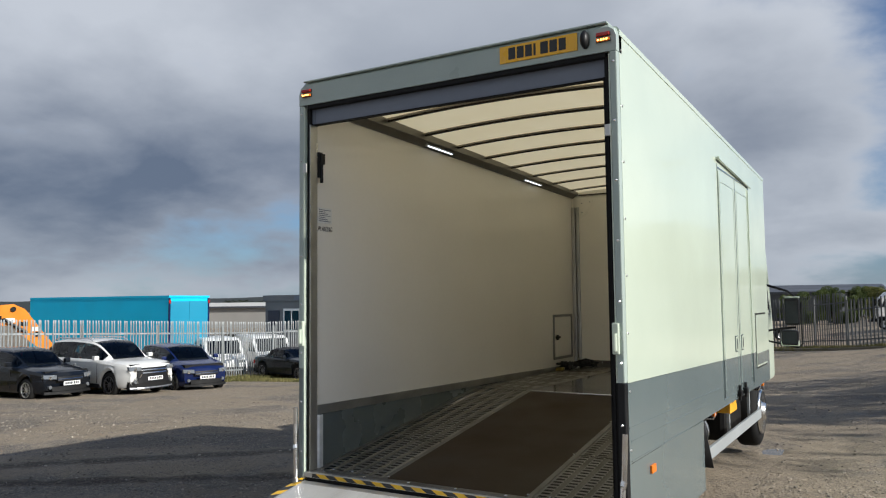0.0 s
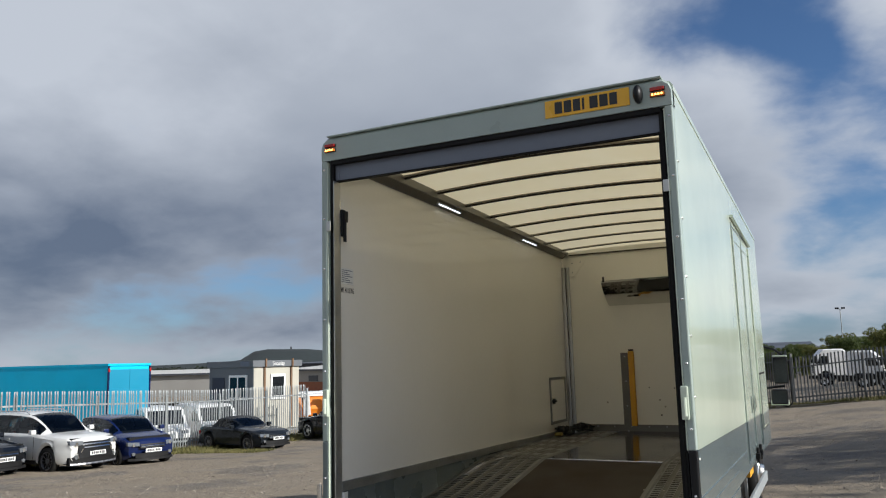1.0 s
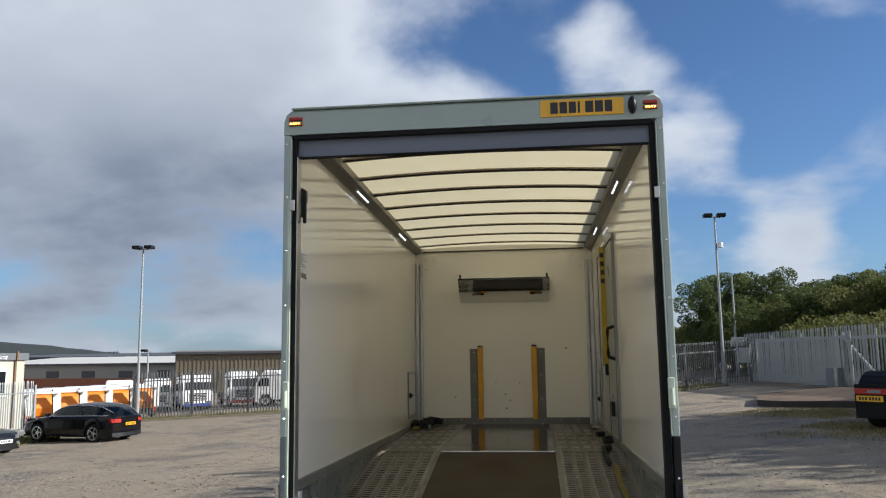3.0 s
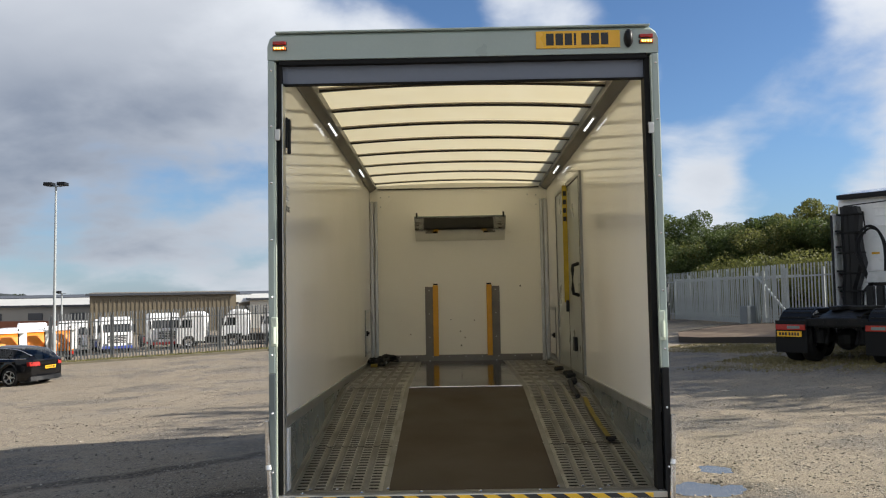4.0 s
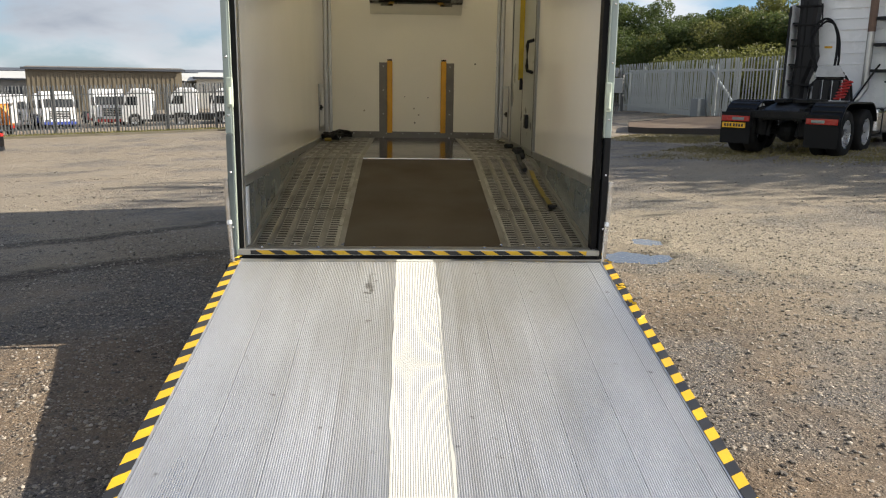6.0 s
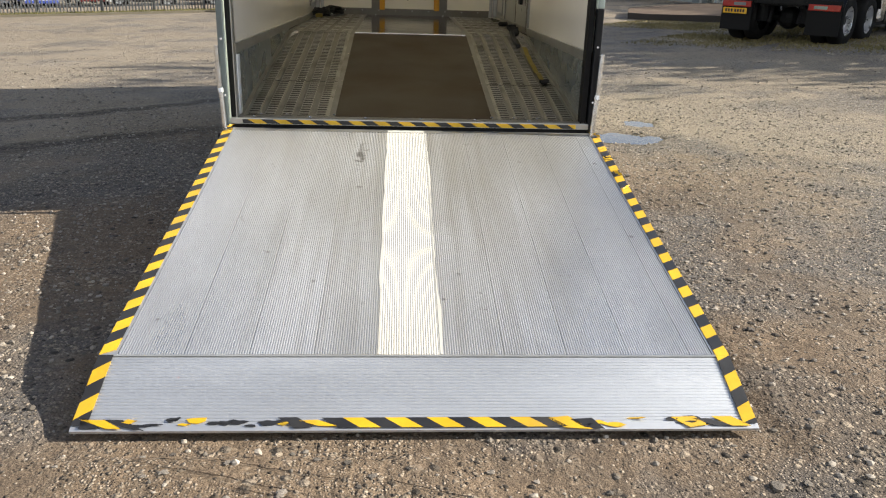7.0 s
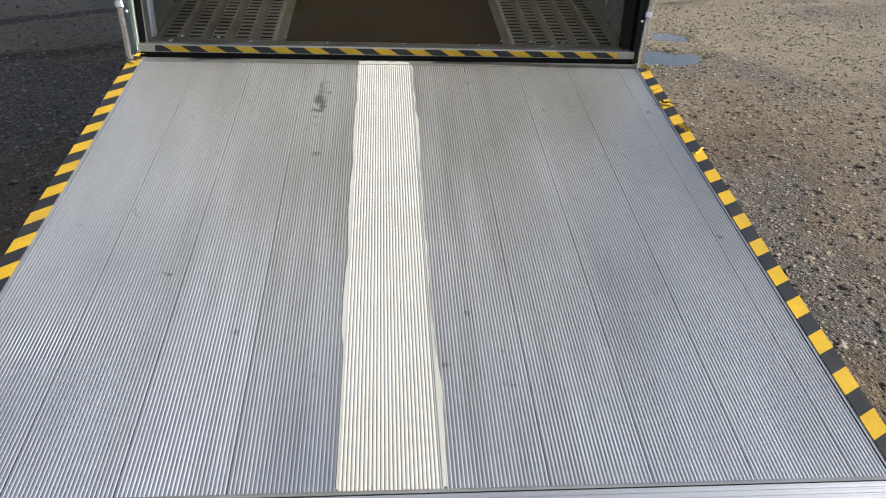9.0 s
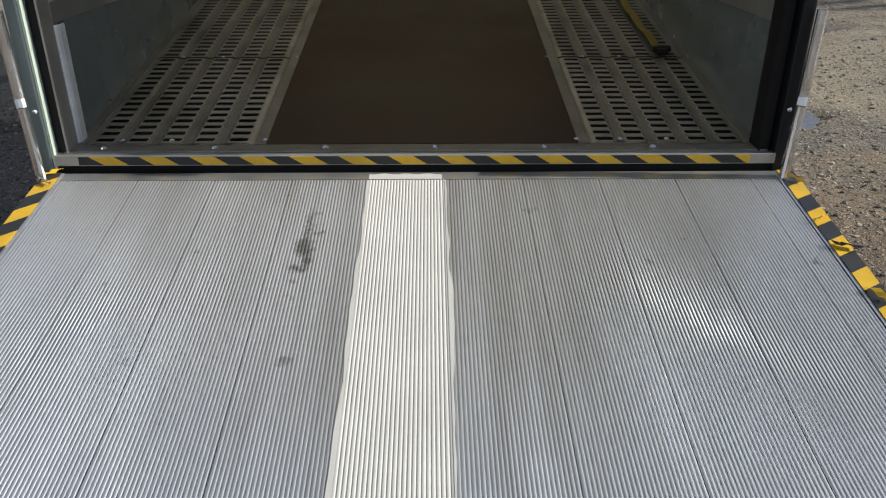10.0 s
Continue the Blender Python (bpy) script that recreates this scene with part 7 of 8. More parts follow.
cyl(bm, (2.98, -0.61, 2.75), (2.98, -0.61, 3.85), 0.09, 12)
part("rusty_end", bm, mat("rusty_pipe", (0.20, 0.13, 0.095), 0.75, 0.3, 0.3, 8, 60, 0.001), stack)
bm = bmesh.new()
tube(bm, [(2.95, -1.05, 3.70), (2.95, 0.5, 3.64), (2.95, 1.0, 3.62)], 0.014, 6)
tube(bm, [(2.96, 0.55, 3.45), (2.96, 0.52, 3.1), (2.9, 0.5, 2.9)], 0.02, 6)
part("cab_cables", bm, BLACK, T)


def flowing(pts, n=6):
    """Points of a smooth curve through the given ones."""
    P = [Vector(p) for p in pts]
    P = [P[0] * 2 - P[1]] + P + [P[-1] * 2 - P[-2]]
    out_p = []
    for a, b, c, d in zip(P, P[1:], P[2:], P[3:]):
        for k in range(n):
            u = k / n
            out_p.append(0.5 * (2 * b + (c - a) * u + (2 * a - 5 * b + 4 * c - d) * u * u + (3 * b - 3 * c + d - a) * u ** 3))
    return out_p + [P[-2]]


bm = bmesh.new()
tube(bm, flowing([(2.6, 0.30, 1.5), (2.62, 0.52, 2.1), (2.7, 0.66, 2.5), (2.85, 0.62, 2.88), (2.95, 0.46, 3.08), (2.95, 0.26, 3.00), (2.85, 0.10, 2.7), (2.7, 0.02, 2.3), (2.55, 0.0, 1.8)]), 0.030, 8)
part("air_hose", bm, RUBBER, T, "looped black air hose")
bm = bmesh.new()
tube(bm, flowing([(2.6, 0.26, 1.5), (2.64, 0.48, 2.1), (2.72, 0.61, 2.5), (2.86, 0.57, 2.84), (2.95, 0.42, 3.02), (2.95, 0.22, 2.94), (2.85, 0.05, 2.62), (2.7, -0.04, 2.2), (2.55, -0.08, 1.75)]), 0.026, 8)
part("air_hose", bm, RUBBER, T, "looped black air hose")
bm = bmesh.new()
coil = [(2.17 + 0.07 * math.cos(k * 0.9), -0.30 - 0.004 * k + 0.11 * math.sin(k * 0.9), 1.18 + 0.010 * k) for k in range(46)]
tube(bm, coil, 0.018, 6)
part("red_coil", bm, mat("red_hose", (0.45, 0.03, 0.02), 0.4, 0, 0.1, 9, 60, 0), T, "red coiled air line")
bm = bmesh.new()
for y in (-0.55, 0.45):
    tube(bm, [(2.35, y, 1.05), (2.3, y * 0.9, 1.5), (2.45, y * 0.55, 1.72)], 0.03, 6)
bx(bm, 2.35, 2.5, -0.28, 0.22, 1.62, 1.82, 0.03)
tube(bm, [(2.5, -0.5, 1.1), (2.85, -0.85, 1.9), (2.9, -0.9, 2.0)], 0.022, 6)
part("hose_frame", bm, CHASSIS, T)
for k in range(4):
    part("coupling", box(2.30, 2.50, -0.46 + 0.22 * k, -0.30 + 0.22 * k, 1.15, 1.62, 0.03), BLACK, T)
part("bracket_plate", prism(bmesh.new(), [(-0.34, 1.70), (0.36, 1.70), (0.27, 1.96), (-0.20, 1.96)], "x", 2.31, 2.34), GALV_PALE, T, "pale grey bracket plate")
part("cab_sticker", box(3.222, 3.2245, 0.30, 0.48, 2.40, 2.45), PLATE_Y, cabT)
for z in (3.05, 2.45, 1.85):
    part("cab_bracket", box(2.90, 3.245, -1.10, -0.70, z - 0.035, z + 0.035, 0.01), BLACK, T)
for s in (1, -1):
    tk = bmesh.new()
    bx(tk, 2.15, 3.6, min(s * 0.72, s * 1.2), max(s * 0.72, s * 1.2), 0.42, 0.98, 0.08)
    tank = part("fuel_tank", tk, CHROME, T, "bright aluminium fuel tank")
    for x in (2.5, 3.2):
        part("tank_strap", box(x - 0.025, x + 0.025, min(s * 0.71, s * 1.212), max(s * 0.71, s * 1.212), 0.41, 0.99, 0.004), BLACK, tank)

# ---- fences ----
# darker copy of the galvanising, for fences seen from their shaded side
GALV_SHADED = mat("shaded_galvanised", (0.12, 0.125, 0.125), 0.6, 0.3, 0.2, 1.5, 30, 0.0002)
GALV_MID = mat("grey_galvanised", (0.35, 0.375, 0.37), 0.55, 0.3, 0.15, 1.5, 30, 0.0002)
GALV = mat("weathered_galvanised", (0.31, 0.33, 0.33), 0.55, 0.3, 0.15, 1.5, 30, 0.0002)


def pale_mesh(h, metal):
    bm = bmesh.new()
    prof = [(-0.034, 0.0), (-0.020, 0.016), (-0.008, 0.004), (0.008, 0.004), (0.020, 0.016), (0.034, 0.0)]
    rows_ = []
    for z, f in ((0.0, 1), (h - 0.14, 1)):
        rows_.append([bm.verts.new((u * f, -v, z)) for u, v in prof])
    for k in range(5):
        bm.faces.new((rows_[0][k], rows_[0][k + 1], rows_[1][k + 1], rows_[1][k]))
    tips = [bm.verts.new((-0.036, 0.004, h - 0.02)), bm.verts.new((0.0, -0.004, h)), bm.verts.new((0.036, 0.004, h - 0.02))]
    t_ = rows_[1]
    bm.faces.new((t_[0], t_[1], tips[0]))
    bm.faces.new((t_[1], t_[2], tips[1], tips[0]))
    bm.faces.new((t_[2], t_[3], tips[1]))
    bm.faces.new((t_[3], t_[4], tips[2], tips[1]))
    bm.faces.new((t_[4], t_[5], tips[2]))
    me_ = bpy.data.meshes.new("pale")
    bm.to_mesh(me_)
    bm.free()
    me_.materials.append(metal)
    return me_


PALES = {}


def fence(pts, h, label, step=0.155, facing=1, metal=None, slim=1.0):
    metal = metal or GALV
    th = thing("palisade_fence", label, "fence")
    me_ = PALES.setdefault((h, metal.name), pale_mesh(h, metal))
    for (xa, ya), (xb, yb) in zip(pts, pts[1:]):
        d = Vector((xb - xa, yb - ya, 0))
        n, u = d.length, d.normalized()
        side = Vector((u.y, -u.x, 0)) * facing
        rz = math.degrees(math.atan2(u.y, u.x)) + (0 if facing > 0 else 180)
        bays = max(1, round(n / 2.75))
        for b in range(bays + 1):
            p = Vector((xa, ya, 0)) + u * (n * b / bays)
            z = ground_z(p.x, p.y)
            part("post", box(-0.05, 0.05, -0.03, 0.03, -0.15, h - 0.12, 0, pose(p.x, p.y, z, 0, 0, rz)), metal, th)
            if b < bays:
                q = Vector((xa, ya, 0)) + u * (n * (b + 1) / bays)
                zq = ground_z(q.x, q.y)
                for zr in (0.35, h - 0.42):
                    bm = bmesh.new()
                    e = side * 0.035
                    loft(bm, [[(w.x + e.x + side.x * k, w.y + e.y + side.y * k, zz + zr + j) for k, j in ((0, -0.03), (0.012, -0.03), (0.012, 0.03), (0, 0.03))] for w, zz in ((p, z), (q, zq))])
                    part("rail", bm, metal, th)
        m = int(n / step)
        for k in range(m):
            p = Vector((xa, ya, 0)) + u * (step * (k + 0.5)) + side * 0.055
            ob = new("pale", me_)
            ob.matrix_basis = pose(p.x, p.y, ground_z(p.x, p.y) + 0.06, random.uniform(-0.8, 0.8), random.uniform(-0.8, 0.8), rz)
            ob.scale = (slim, 1, 1)
            ob.parent = th
    return th


fence([(-23.6, 4.0), (-21.6, 18.5), (-20.5, 26.2)], 2.3, "galvanised palisade fence beside the parked cars", 0.118, facing=1, slim=0.78)
fence([(-20.6, 34.6), (-15.15, 36.7), (-10.5, 38.6), (-2.6, 37.9), (0.3, 34.5)], 2.45, "galvanised palisade fence along the far side of the yard", facing=1, metal=GALV_SHADED)
fence([(0.3, 34.5), (6.0, 32.6), (9.4, 35.6), (11.4, 36.6)], 2.1, "galvanised palisade fence with a safety sign", facing=1, metal=GALV_SHADED)
fence([(12.2, 26.0), (15.5, 18.0)], 2.35, "galvanised palisade fence beside the sliding gate", facing=1, metal=GALV_MID)
fence([(11.4, 37.2), (13.4, 26.6)], 2.4, "galvanised palisade fence behind the open gate", facing=1, metal=GALV_MID)
# sliding gate panel
gt = thing("sliding_gate", "grey galvanised sliding gate with a diagonal brace", "gate")
GA, GB = Vector((11.2, 34.6, 0)), Vector((12.45, 27.2, 0))
gu = (GB - GA).normalized()
gz = ground_z(11.8, 31)
grz = math.degrees(math.atan2(gu.y, gu.x))
gl = (GB - GA).length
gm = pose(GA.x, GA.y, gz, 0, 0, grz)
for nm, a in (("bottom_rail", (0, gl, -0.05, 0.05, 0.12, 0.32)), ("top_rail", (0, gl, -0.04, 0.04, 2.0, 2.08)), ("end_post", (0, 0.1, -0.05, 0.05, 0.1, 2.1)), ("end_post", (gl - 0.1, gl, -0.05, 0.05, 0.1, 2.2)), ("mid_post", (gl * 0.55, gl * 0.55 + 0.08, -0.045, 0.045, 0.1, 2.1))):
    part(nm, box(*a, 0.004, gm), GALV_MID, gt)
for k in range(int(gl / 0.155)):
    ob = new("pale", PALES[(2.4, GALV_MID.name)])
    ob.matrix_basis = gm @ pose(0.1 + 0.155 * k, -0.06, 0.15)
    ob.scale = (1, 1, 0.82)
    ob.parent = gt
bm = bmesh.new()
cyl(bm, gm @ Vector((gl + 0.2, -0.1, 2.0)), gm @ Vector((gl + 2.6, -0.1, 0.25)), 0.05, 8)
bx(bm, gl, gl + 2.8, -0.05, 0.05, 1.95, 2.05, 0, gm)
part("brace", bm, GALV_MID, gt)
bm = bmesh.new()
bx(bm, gl * 0.92, gl * 0.92 + 0.55, -0.5, -0.1, 0.0, 0.85, 0.03, gm)
tagged(part("gate_motor", bm, mat("grey_cabinet", (0.14, 0.16, 0.17), 0.5, 0, 0.1, 3, 40, 0), None), "dark grey gate motor cabinet", "cabinet")
# control boxes by the gate
for x, y, w, h, z in ((11.0, 36.3, 0.55, 0.75, 1.0), (10.9, 36.9, 0.6, 0.45, 1.85), (9.9, 36.1, 0.35, 0.4, 0.7)):
    tagged(part("control_box", box(x - w / 2, x + w / 2, y - 0.12, y + 0.12, ground_z(x, y) + z, ground_z(x, y) + z + h, 0.02), mat("grey_box_paint", (0.32, 0.34, 0.34), 0.5, 0, 0.1, 3, 40, 0), None), "grey control box on the fence", "box")
sg = thing("safety_sign", "green safety sign fixed to the palisade fence", "sign", (6.9, 33.2, ground_z(6.7, 33.5) + 1.45), 35)
# board green and bar white are darkened to stand for shade on the sign
part("board", box(-0.33, 0.33, -0.01, 0.0, -0.22, 0.22), mat("sign_green", (0.012, 0.11, 0.07), 0.4, 0, 0.05, 3, 40, 0), sg)
for a in ((-0.23, -0.12, -0.08, 0.08), (-0.02, 0.25, 0.075, 0.105), (-0.02, 0.25, -0.02, 0.01), (-0.02, 0.18, -0.115, -0.085)):
    part("sign_bar", box(a[0], a[1], -0.014, -0.011, a[2], a[3]), mat("shaded_sign_white", (0.42, 0.46, 0.43), 0.5, 0, 0.08, 5, 60, 0), sg)


def lamp_post(at, h, heads, label):
    th = thing("lamp_post", label, "lamp post", (at[0], at[1], ground_z(*at)))
    bm = bmesh.new()
    cyl(bm, (0, 0, -0.1), (0, 0, 1.6), 0.10, 12)
    cyl(bm, (0, 0, 1.6), (0, 0, h), 0.075, 12, 0.045)
    part("column", bm, GALV, th)
    for s in heads:
        bm = bmesh.new()
        bx(bm, min(s * 0.12, s * 0.55), max(s * 0.12, s * 0.55), -0.22, 0.22, h - 0.02, h + 0.16, 0.04)
        part("floodlight", bm, BLACK, th)
    bm = bmesh.new()
    bx(bm, -0.3, 0.3, -0.03, 0.03, h - 0.06, h - 0.021)
    part("cross_arm", bm, GALV, th)
    return th


lamp_post((-19.85, 33.6), 8.95, (-1, 1), "galvanised lamp post with two floodlights by the fence")
pr = lamp_post((9.85, 35.7), 8.5, (-1, 1), "galvanised lamp post with floodlights and a camera")
part("camera_dome", cyl(bmesh.new(), (0.2, -0.05, 6.9), (0.2, -0.05, 7.15), 0.13, 12), PLATE_W, pr)
lamp_post((-27.9, 50.2), 4.0, (-1,), "thin lamp post behind the fence")
lamp_post((12.6, 44.0), 6.2, (), "bare metal post among the trees")
lamp_post((3.5, 100.0), 7.2, (-1, 1), "far lamp post beside the trees")

# ---- security cabin and buildings ----
CABIN_C = mat("cream_cabin_wall", (0.44, 0.42, 0.35), 0.55, 0, 0.06, 1.2, 40, 0, dirt=(0.4, 0.33, 0.22), dirt_amount=0.3)
CABIN_G = mat("grey_cabin_wall", (0.12, 0.13, 0.14), 0.5, 0, 0.06, 1.2, 40, 0)
WINF = mat("white_window_frame", (0.75, 0.75, 0.73), 0.4, 0, 0.03, 3, 40, 0)
RUST = mat("rust_streaked_steel", (0.19, 0.11, 0.06), 0.7, 0.2, 0.3, 4, 50, 0.0005)
sc = thing("security_cabin", "cream and grey portable cabin with a flat roof", "cabin", (-22.30, 26.38, ground_z(-22.4, 26.2) + 0.05), 78)
# local x runs along the cream end, -y faces the yard
sc.scale = (0.87, 0.87, 1.06)
part("wall", box(-1.75, 1.45, 0.0, 4.0, 0.25, 3.05), CABIN_C, sc, "cream end wall")
part("side_wall", box(-1.78, -1.752, 0.02, 3.98, 0.25, 3.05), CABIN_G, sc, "dark grey side wall")
part("fascia", box(-1.9, 1.6, -0.12, 4.1, 3.051, 3.34, 0.01), CABIN_G, sc, "dark grey roof fascia")
for x in (-1.05, 0.85):
    part("stanchion", box(x - 0.05, x + 0.05, -0.09, -0.001, 0.3, 3.05), RUST, sc, "rust streaked stanchion")
    part("stanchion_top", box(x - 0.045, x + 0.045, -0.2, -0.121, 3.05, 3.42), RUST, sc)
wn = part("window", box(-0.62, 0.42, -0.06, -0.002, 1.62, 2.72, 0.01), WINF, sc)
part("pane", box(-0.50, 0.30, -0.066, -0.061, 1.74, 2.60), GLASS, wn)
part("window_sill", box(-0.66, 0.46, -0.10, -0.061, 1.58, 1.62), WINF, wn)
wn = part("window", box(-1.84, -1.781, 0.5, 2.1, 1.60, 2.7, 0.01), WINF, sc)
for y in (0.62, 1.36):
    part("pane", box(-1.846, -1.841, y, y + 0.62, 1.70, 2.60), GLASS, wn)
part("door", box(-1.82, -1.781, 2.55, 3.65, 0.3, 2.6), mat("navy_door", (0.02, 0.025, 0.045), 0.4, 0, 0.1, 3, 40, 0), sc)
words("Security", 0.26, Matrix.Translation((-0.55, -0.128, 3.11)) @ pose(0, 0, 0, 90, 0, 0), PLATE_W, sc)
part("small_sign", box(-1.912, -1.901, 0.2, 1.0, 3.10, 3.30), SHUTTER, sc)

WALL_G = mat("grey_cladding", (0.27, 0.26, 0.24), 0.6, 0, 0.06, 0.4, 12, 0)
ROOF_W = mat("pale_roof_sheet", (0.55, 0.54, 0.50), 0.6, 0, 0.08, 0.3, 8, 0)
ROOF_D = mat("dark_roof_sheet", (0.05, 0.055, 0.065), 0.5, 0, 0.08, 0.3, 8, 0)
CLAD_B = mat("brown_cladding", (0.15, 0.125, 0.085), 0.5, 0.1, 0.05, 0.6, 20, 0)
BRICK = mat("red_brick", (0.28, 0.10, 0.05), 0.8, 0, 0.15, 1.5, 30, 0)


def warehouse(label, at, rz, w, d, h, roof_h, wall, roof, band=None, doors=0, ribs=0.0):
    """A low shed: wall with a roof slope towards the yard, gutter, doors, windows, wall ribs."""
    th = thing("warehouse", label, "building", (at[0], at[1], -1.6), rz)
    part("wall", box(0, w, 0, d, 0, h), wall, th)
    bm = bmesh.new()
    prism(bm, [(-0.3, h + 0.02), (d * 0.5, h + roof_h), (d + 0.3, h + 0.02), (d * 0.5, h + 0.01)], "x", -0.3, w + 0.3)
    part("roof", bm, roof, th)
    part("gutter", box(-0.35, w + 0.35, -0.5, -0.31, h - 0.15, h + 0.08), ROOF_D, th)
    if ribs:
        for k in range(int(w / ribs)):
            part("cladding_rib", box(k * ribs + 0.1, k * ribs + 0.22, -0.06, -0.001, 0.2, h - 0.2), wall, th)
    for k in range(doors):
        x = w * (k + 0.5) / doors
        part("window", box(x - 1.0, x + 1.0, -0.08, -0.001, h * 0.45, h * 0.72), ROOF_D, th)
    if band:
        part("brick_band", box(0.0, w, -0.12, -0.001, 0, h * 0.42), band, th)
    return th


warehouse("long grey warehouse with a pale roof slope and brick base", (-73.6, 90.9), -14, 52, 30, 3.0, 0.95, WALL_G, ROOF_W, BRICK, 9)
warehouse("large warehouse with a dark low roof far behind", (-95, 116), -12, 92, 40, 4.0, 0.7, ROOF_D, ROOF_D)
warehouse("brown ribbed metal shed behind the lorries", (-36.4, 72.5), 19.5, 14.2, 10, 4.1, 0.25, CLAD_B, CLAD_B, None, 0, 0.42)
warehouse("grey shed with a pale roof behind the trailer", (-98, 62), 25, 32, 30, 2.9, 0.6, WALL_G, ROOF_W)
warehouse("low white roofed shed", (-22.0, 79.0), 10, 12, 14, 3.4, 0.6, ROOF_W, ROOF_W)
warehouse("dark warehouse beyond the trees", (-34, 142), 4, 34, 40, 4.6, 1.2, ROOF_D, ROOF_D)

# ---- hill on the skyline ----
HILL = mat("wooded_hill", (0.018, 0.026, 0.026), 0.95, 0, 0.3, 0.02, 0.2, 0)
hx, hy = -543.0, 716.5
hu = Vector((0.80, 0.60, 0)).normalized()
hv = Vector((-0.60, 0.80, 0))
prof = [(-900, 2), (-420, 6), (-150, 7.5), (-80, 9.5), (-59, 11), (-54, 16.5), (-48, 20.5), (-30, 22.5), (14, 22.0), (48, 19), (80, 15), (110, 11), (150, 7), (200, 1), (400, -2), (900, -3)]
bm = bmesh.new()
rings = []
for k in range(121):
    s = -900 + 1800 * k / 120
    h = lerp_pts(prof, s) + 1.0 * noise.noise(Vector((s * 0.06, 0, 0))) + 0.5 * noise.noise(Vector((s * 0.3, 4, 0)))
    rings.append([tuple(Vector((hx, hy, 0)) + hu * s + hv * w + Vector((0, 0, max(-4.5, h * f - 4 * (1 - f))))) for w, f in ((-120, 0.0), (-70, 0.45), (-30, 0.85), (0, 1.0), (80, 0.9), (220, 0.0))])
loft(bm, rings, closed=False)
tagged(part("hill", bm, HILL, None, smooth=True), "dark wooded hill with a flat top", "hill", kind="structure")
mast_p = Vector((hx, hy, 0)) + hu * -4
tagged(part("mast", cyl(bmesh.new(), tuple(mast_p + Vector((0, 0, 20))), tuple(mast_p + Vector((0, 0, 25))), 0.9, 6), CHASSIS, None), "small mast on the hilltop", "mast")

# ---- raised bed beside the yard ----
def bed():
    th = thing("raised_bed", "raised gravel bed with a dark timber edge", "bed")
    pts = [(7.5, 21.5), (7.9, 20.4), (8.8, 19.4), (10.4, 17.0), (12.2, 15.5), (16.5, 19.0), (14.0, 25.5), (10.7, 26.0), (8.2, 24.0)]
    n = len(pts)
    z0 = ground_z(9, 20)
    bm = bmesh.new()
    lo = [bm.verts.new((x, y, ground_z(x, y) - 0.1)) for x, y in pts]
    hi = [bm.verts.new((x, y, ground_z(x, y) + 0.20)) for x, y in pts]
    for k in range(n):
        bm.faces.new((lo[k], lo[(k + 1) % n], hi[(k + 1) % n], hi[k]))
    part("edging", bm, mat("dark_timber_edge", (0.035, 0.028, 0.022), 0.8, 0, 0.2, 4, 40, 0.001), th, "dark timber edging")
    bm = bmesh.new()
    bm.faces.new([bm.verts.new((x, y, ground_z(x, y) + 0.185)) for x, y in pts])
    part("fill", bm, mat("planting_soil", (0.13, 0.085, 0.055), 0.9, 0, 0.3, 1.5, 25, 0.004, 0.3, second=(0.20, 0.15, 0.10)), th, "brown soil fill")


bed()

# ---- plants ----
LEAF = mat("oak_leaves", (0.060, 0.088, 0.024), 0.55, 0, 0.25, 0.5, 3.0, 0, 0.3, second=(0.105, 0.125, 0.034), island=0.35)
LEAF_Y = mat("autumn_leaves", (0.115, 0.13, 0.034), 0.55, 0, 0.3, 0.5, 3.0, 0, 0.3, second=(0.165, 0.155, 0.045), island=0.35)
def leafy(m, share, tone):
    """Lets some of the light through the leaves."""
    t = m.node_tree
    b = t.nodes["Principled BSDF"]
    tr = t.nodes.new("ShaderNodeBsdfTranslucent")
    tr.inputs[0].default_value = (*tone, 1)
    mx = t.nodes.new("ShaderNodeMixShader")
    mx.inputs[0].default_value = share
    link(t, b.outputs[0], mx.inputs[1])
    link(t, tr.outputs[0], mx.inputs[2])
    link(t, mx.outputs[0], t.nodes["Material Output"].inputs[0])


leafy(LEAF, 0.32, (0.10, 0.14, 0.035))
leafy(LEAF_Y, 0.38, (0.19, 0.20, 0.055))
FAR_LEAF = mat("distant_dark_leaves", (0.028, 0.036, 0.022), 0.8, 0, 0.2, 0.05, 1.0, 0, 0.1)
BARK = mat("rough_bark", (0.07, 0.055, 0.04), 0.9, 0, 0.3, 6, 40, 0.004)
GRASS = mat("rough_grass", (0.13, 0.13, 0.04), 0.8, 0, 0.3, 1.0, 20, 0, 0.3, second=(0.22, 0.19, 0.075), island=0.3)


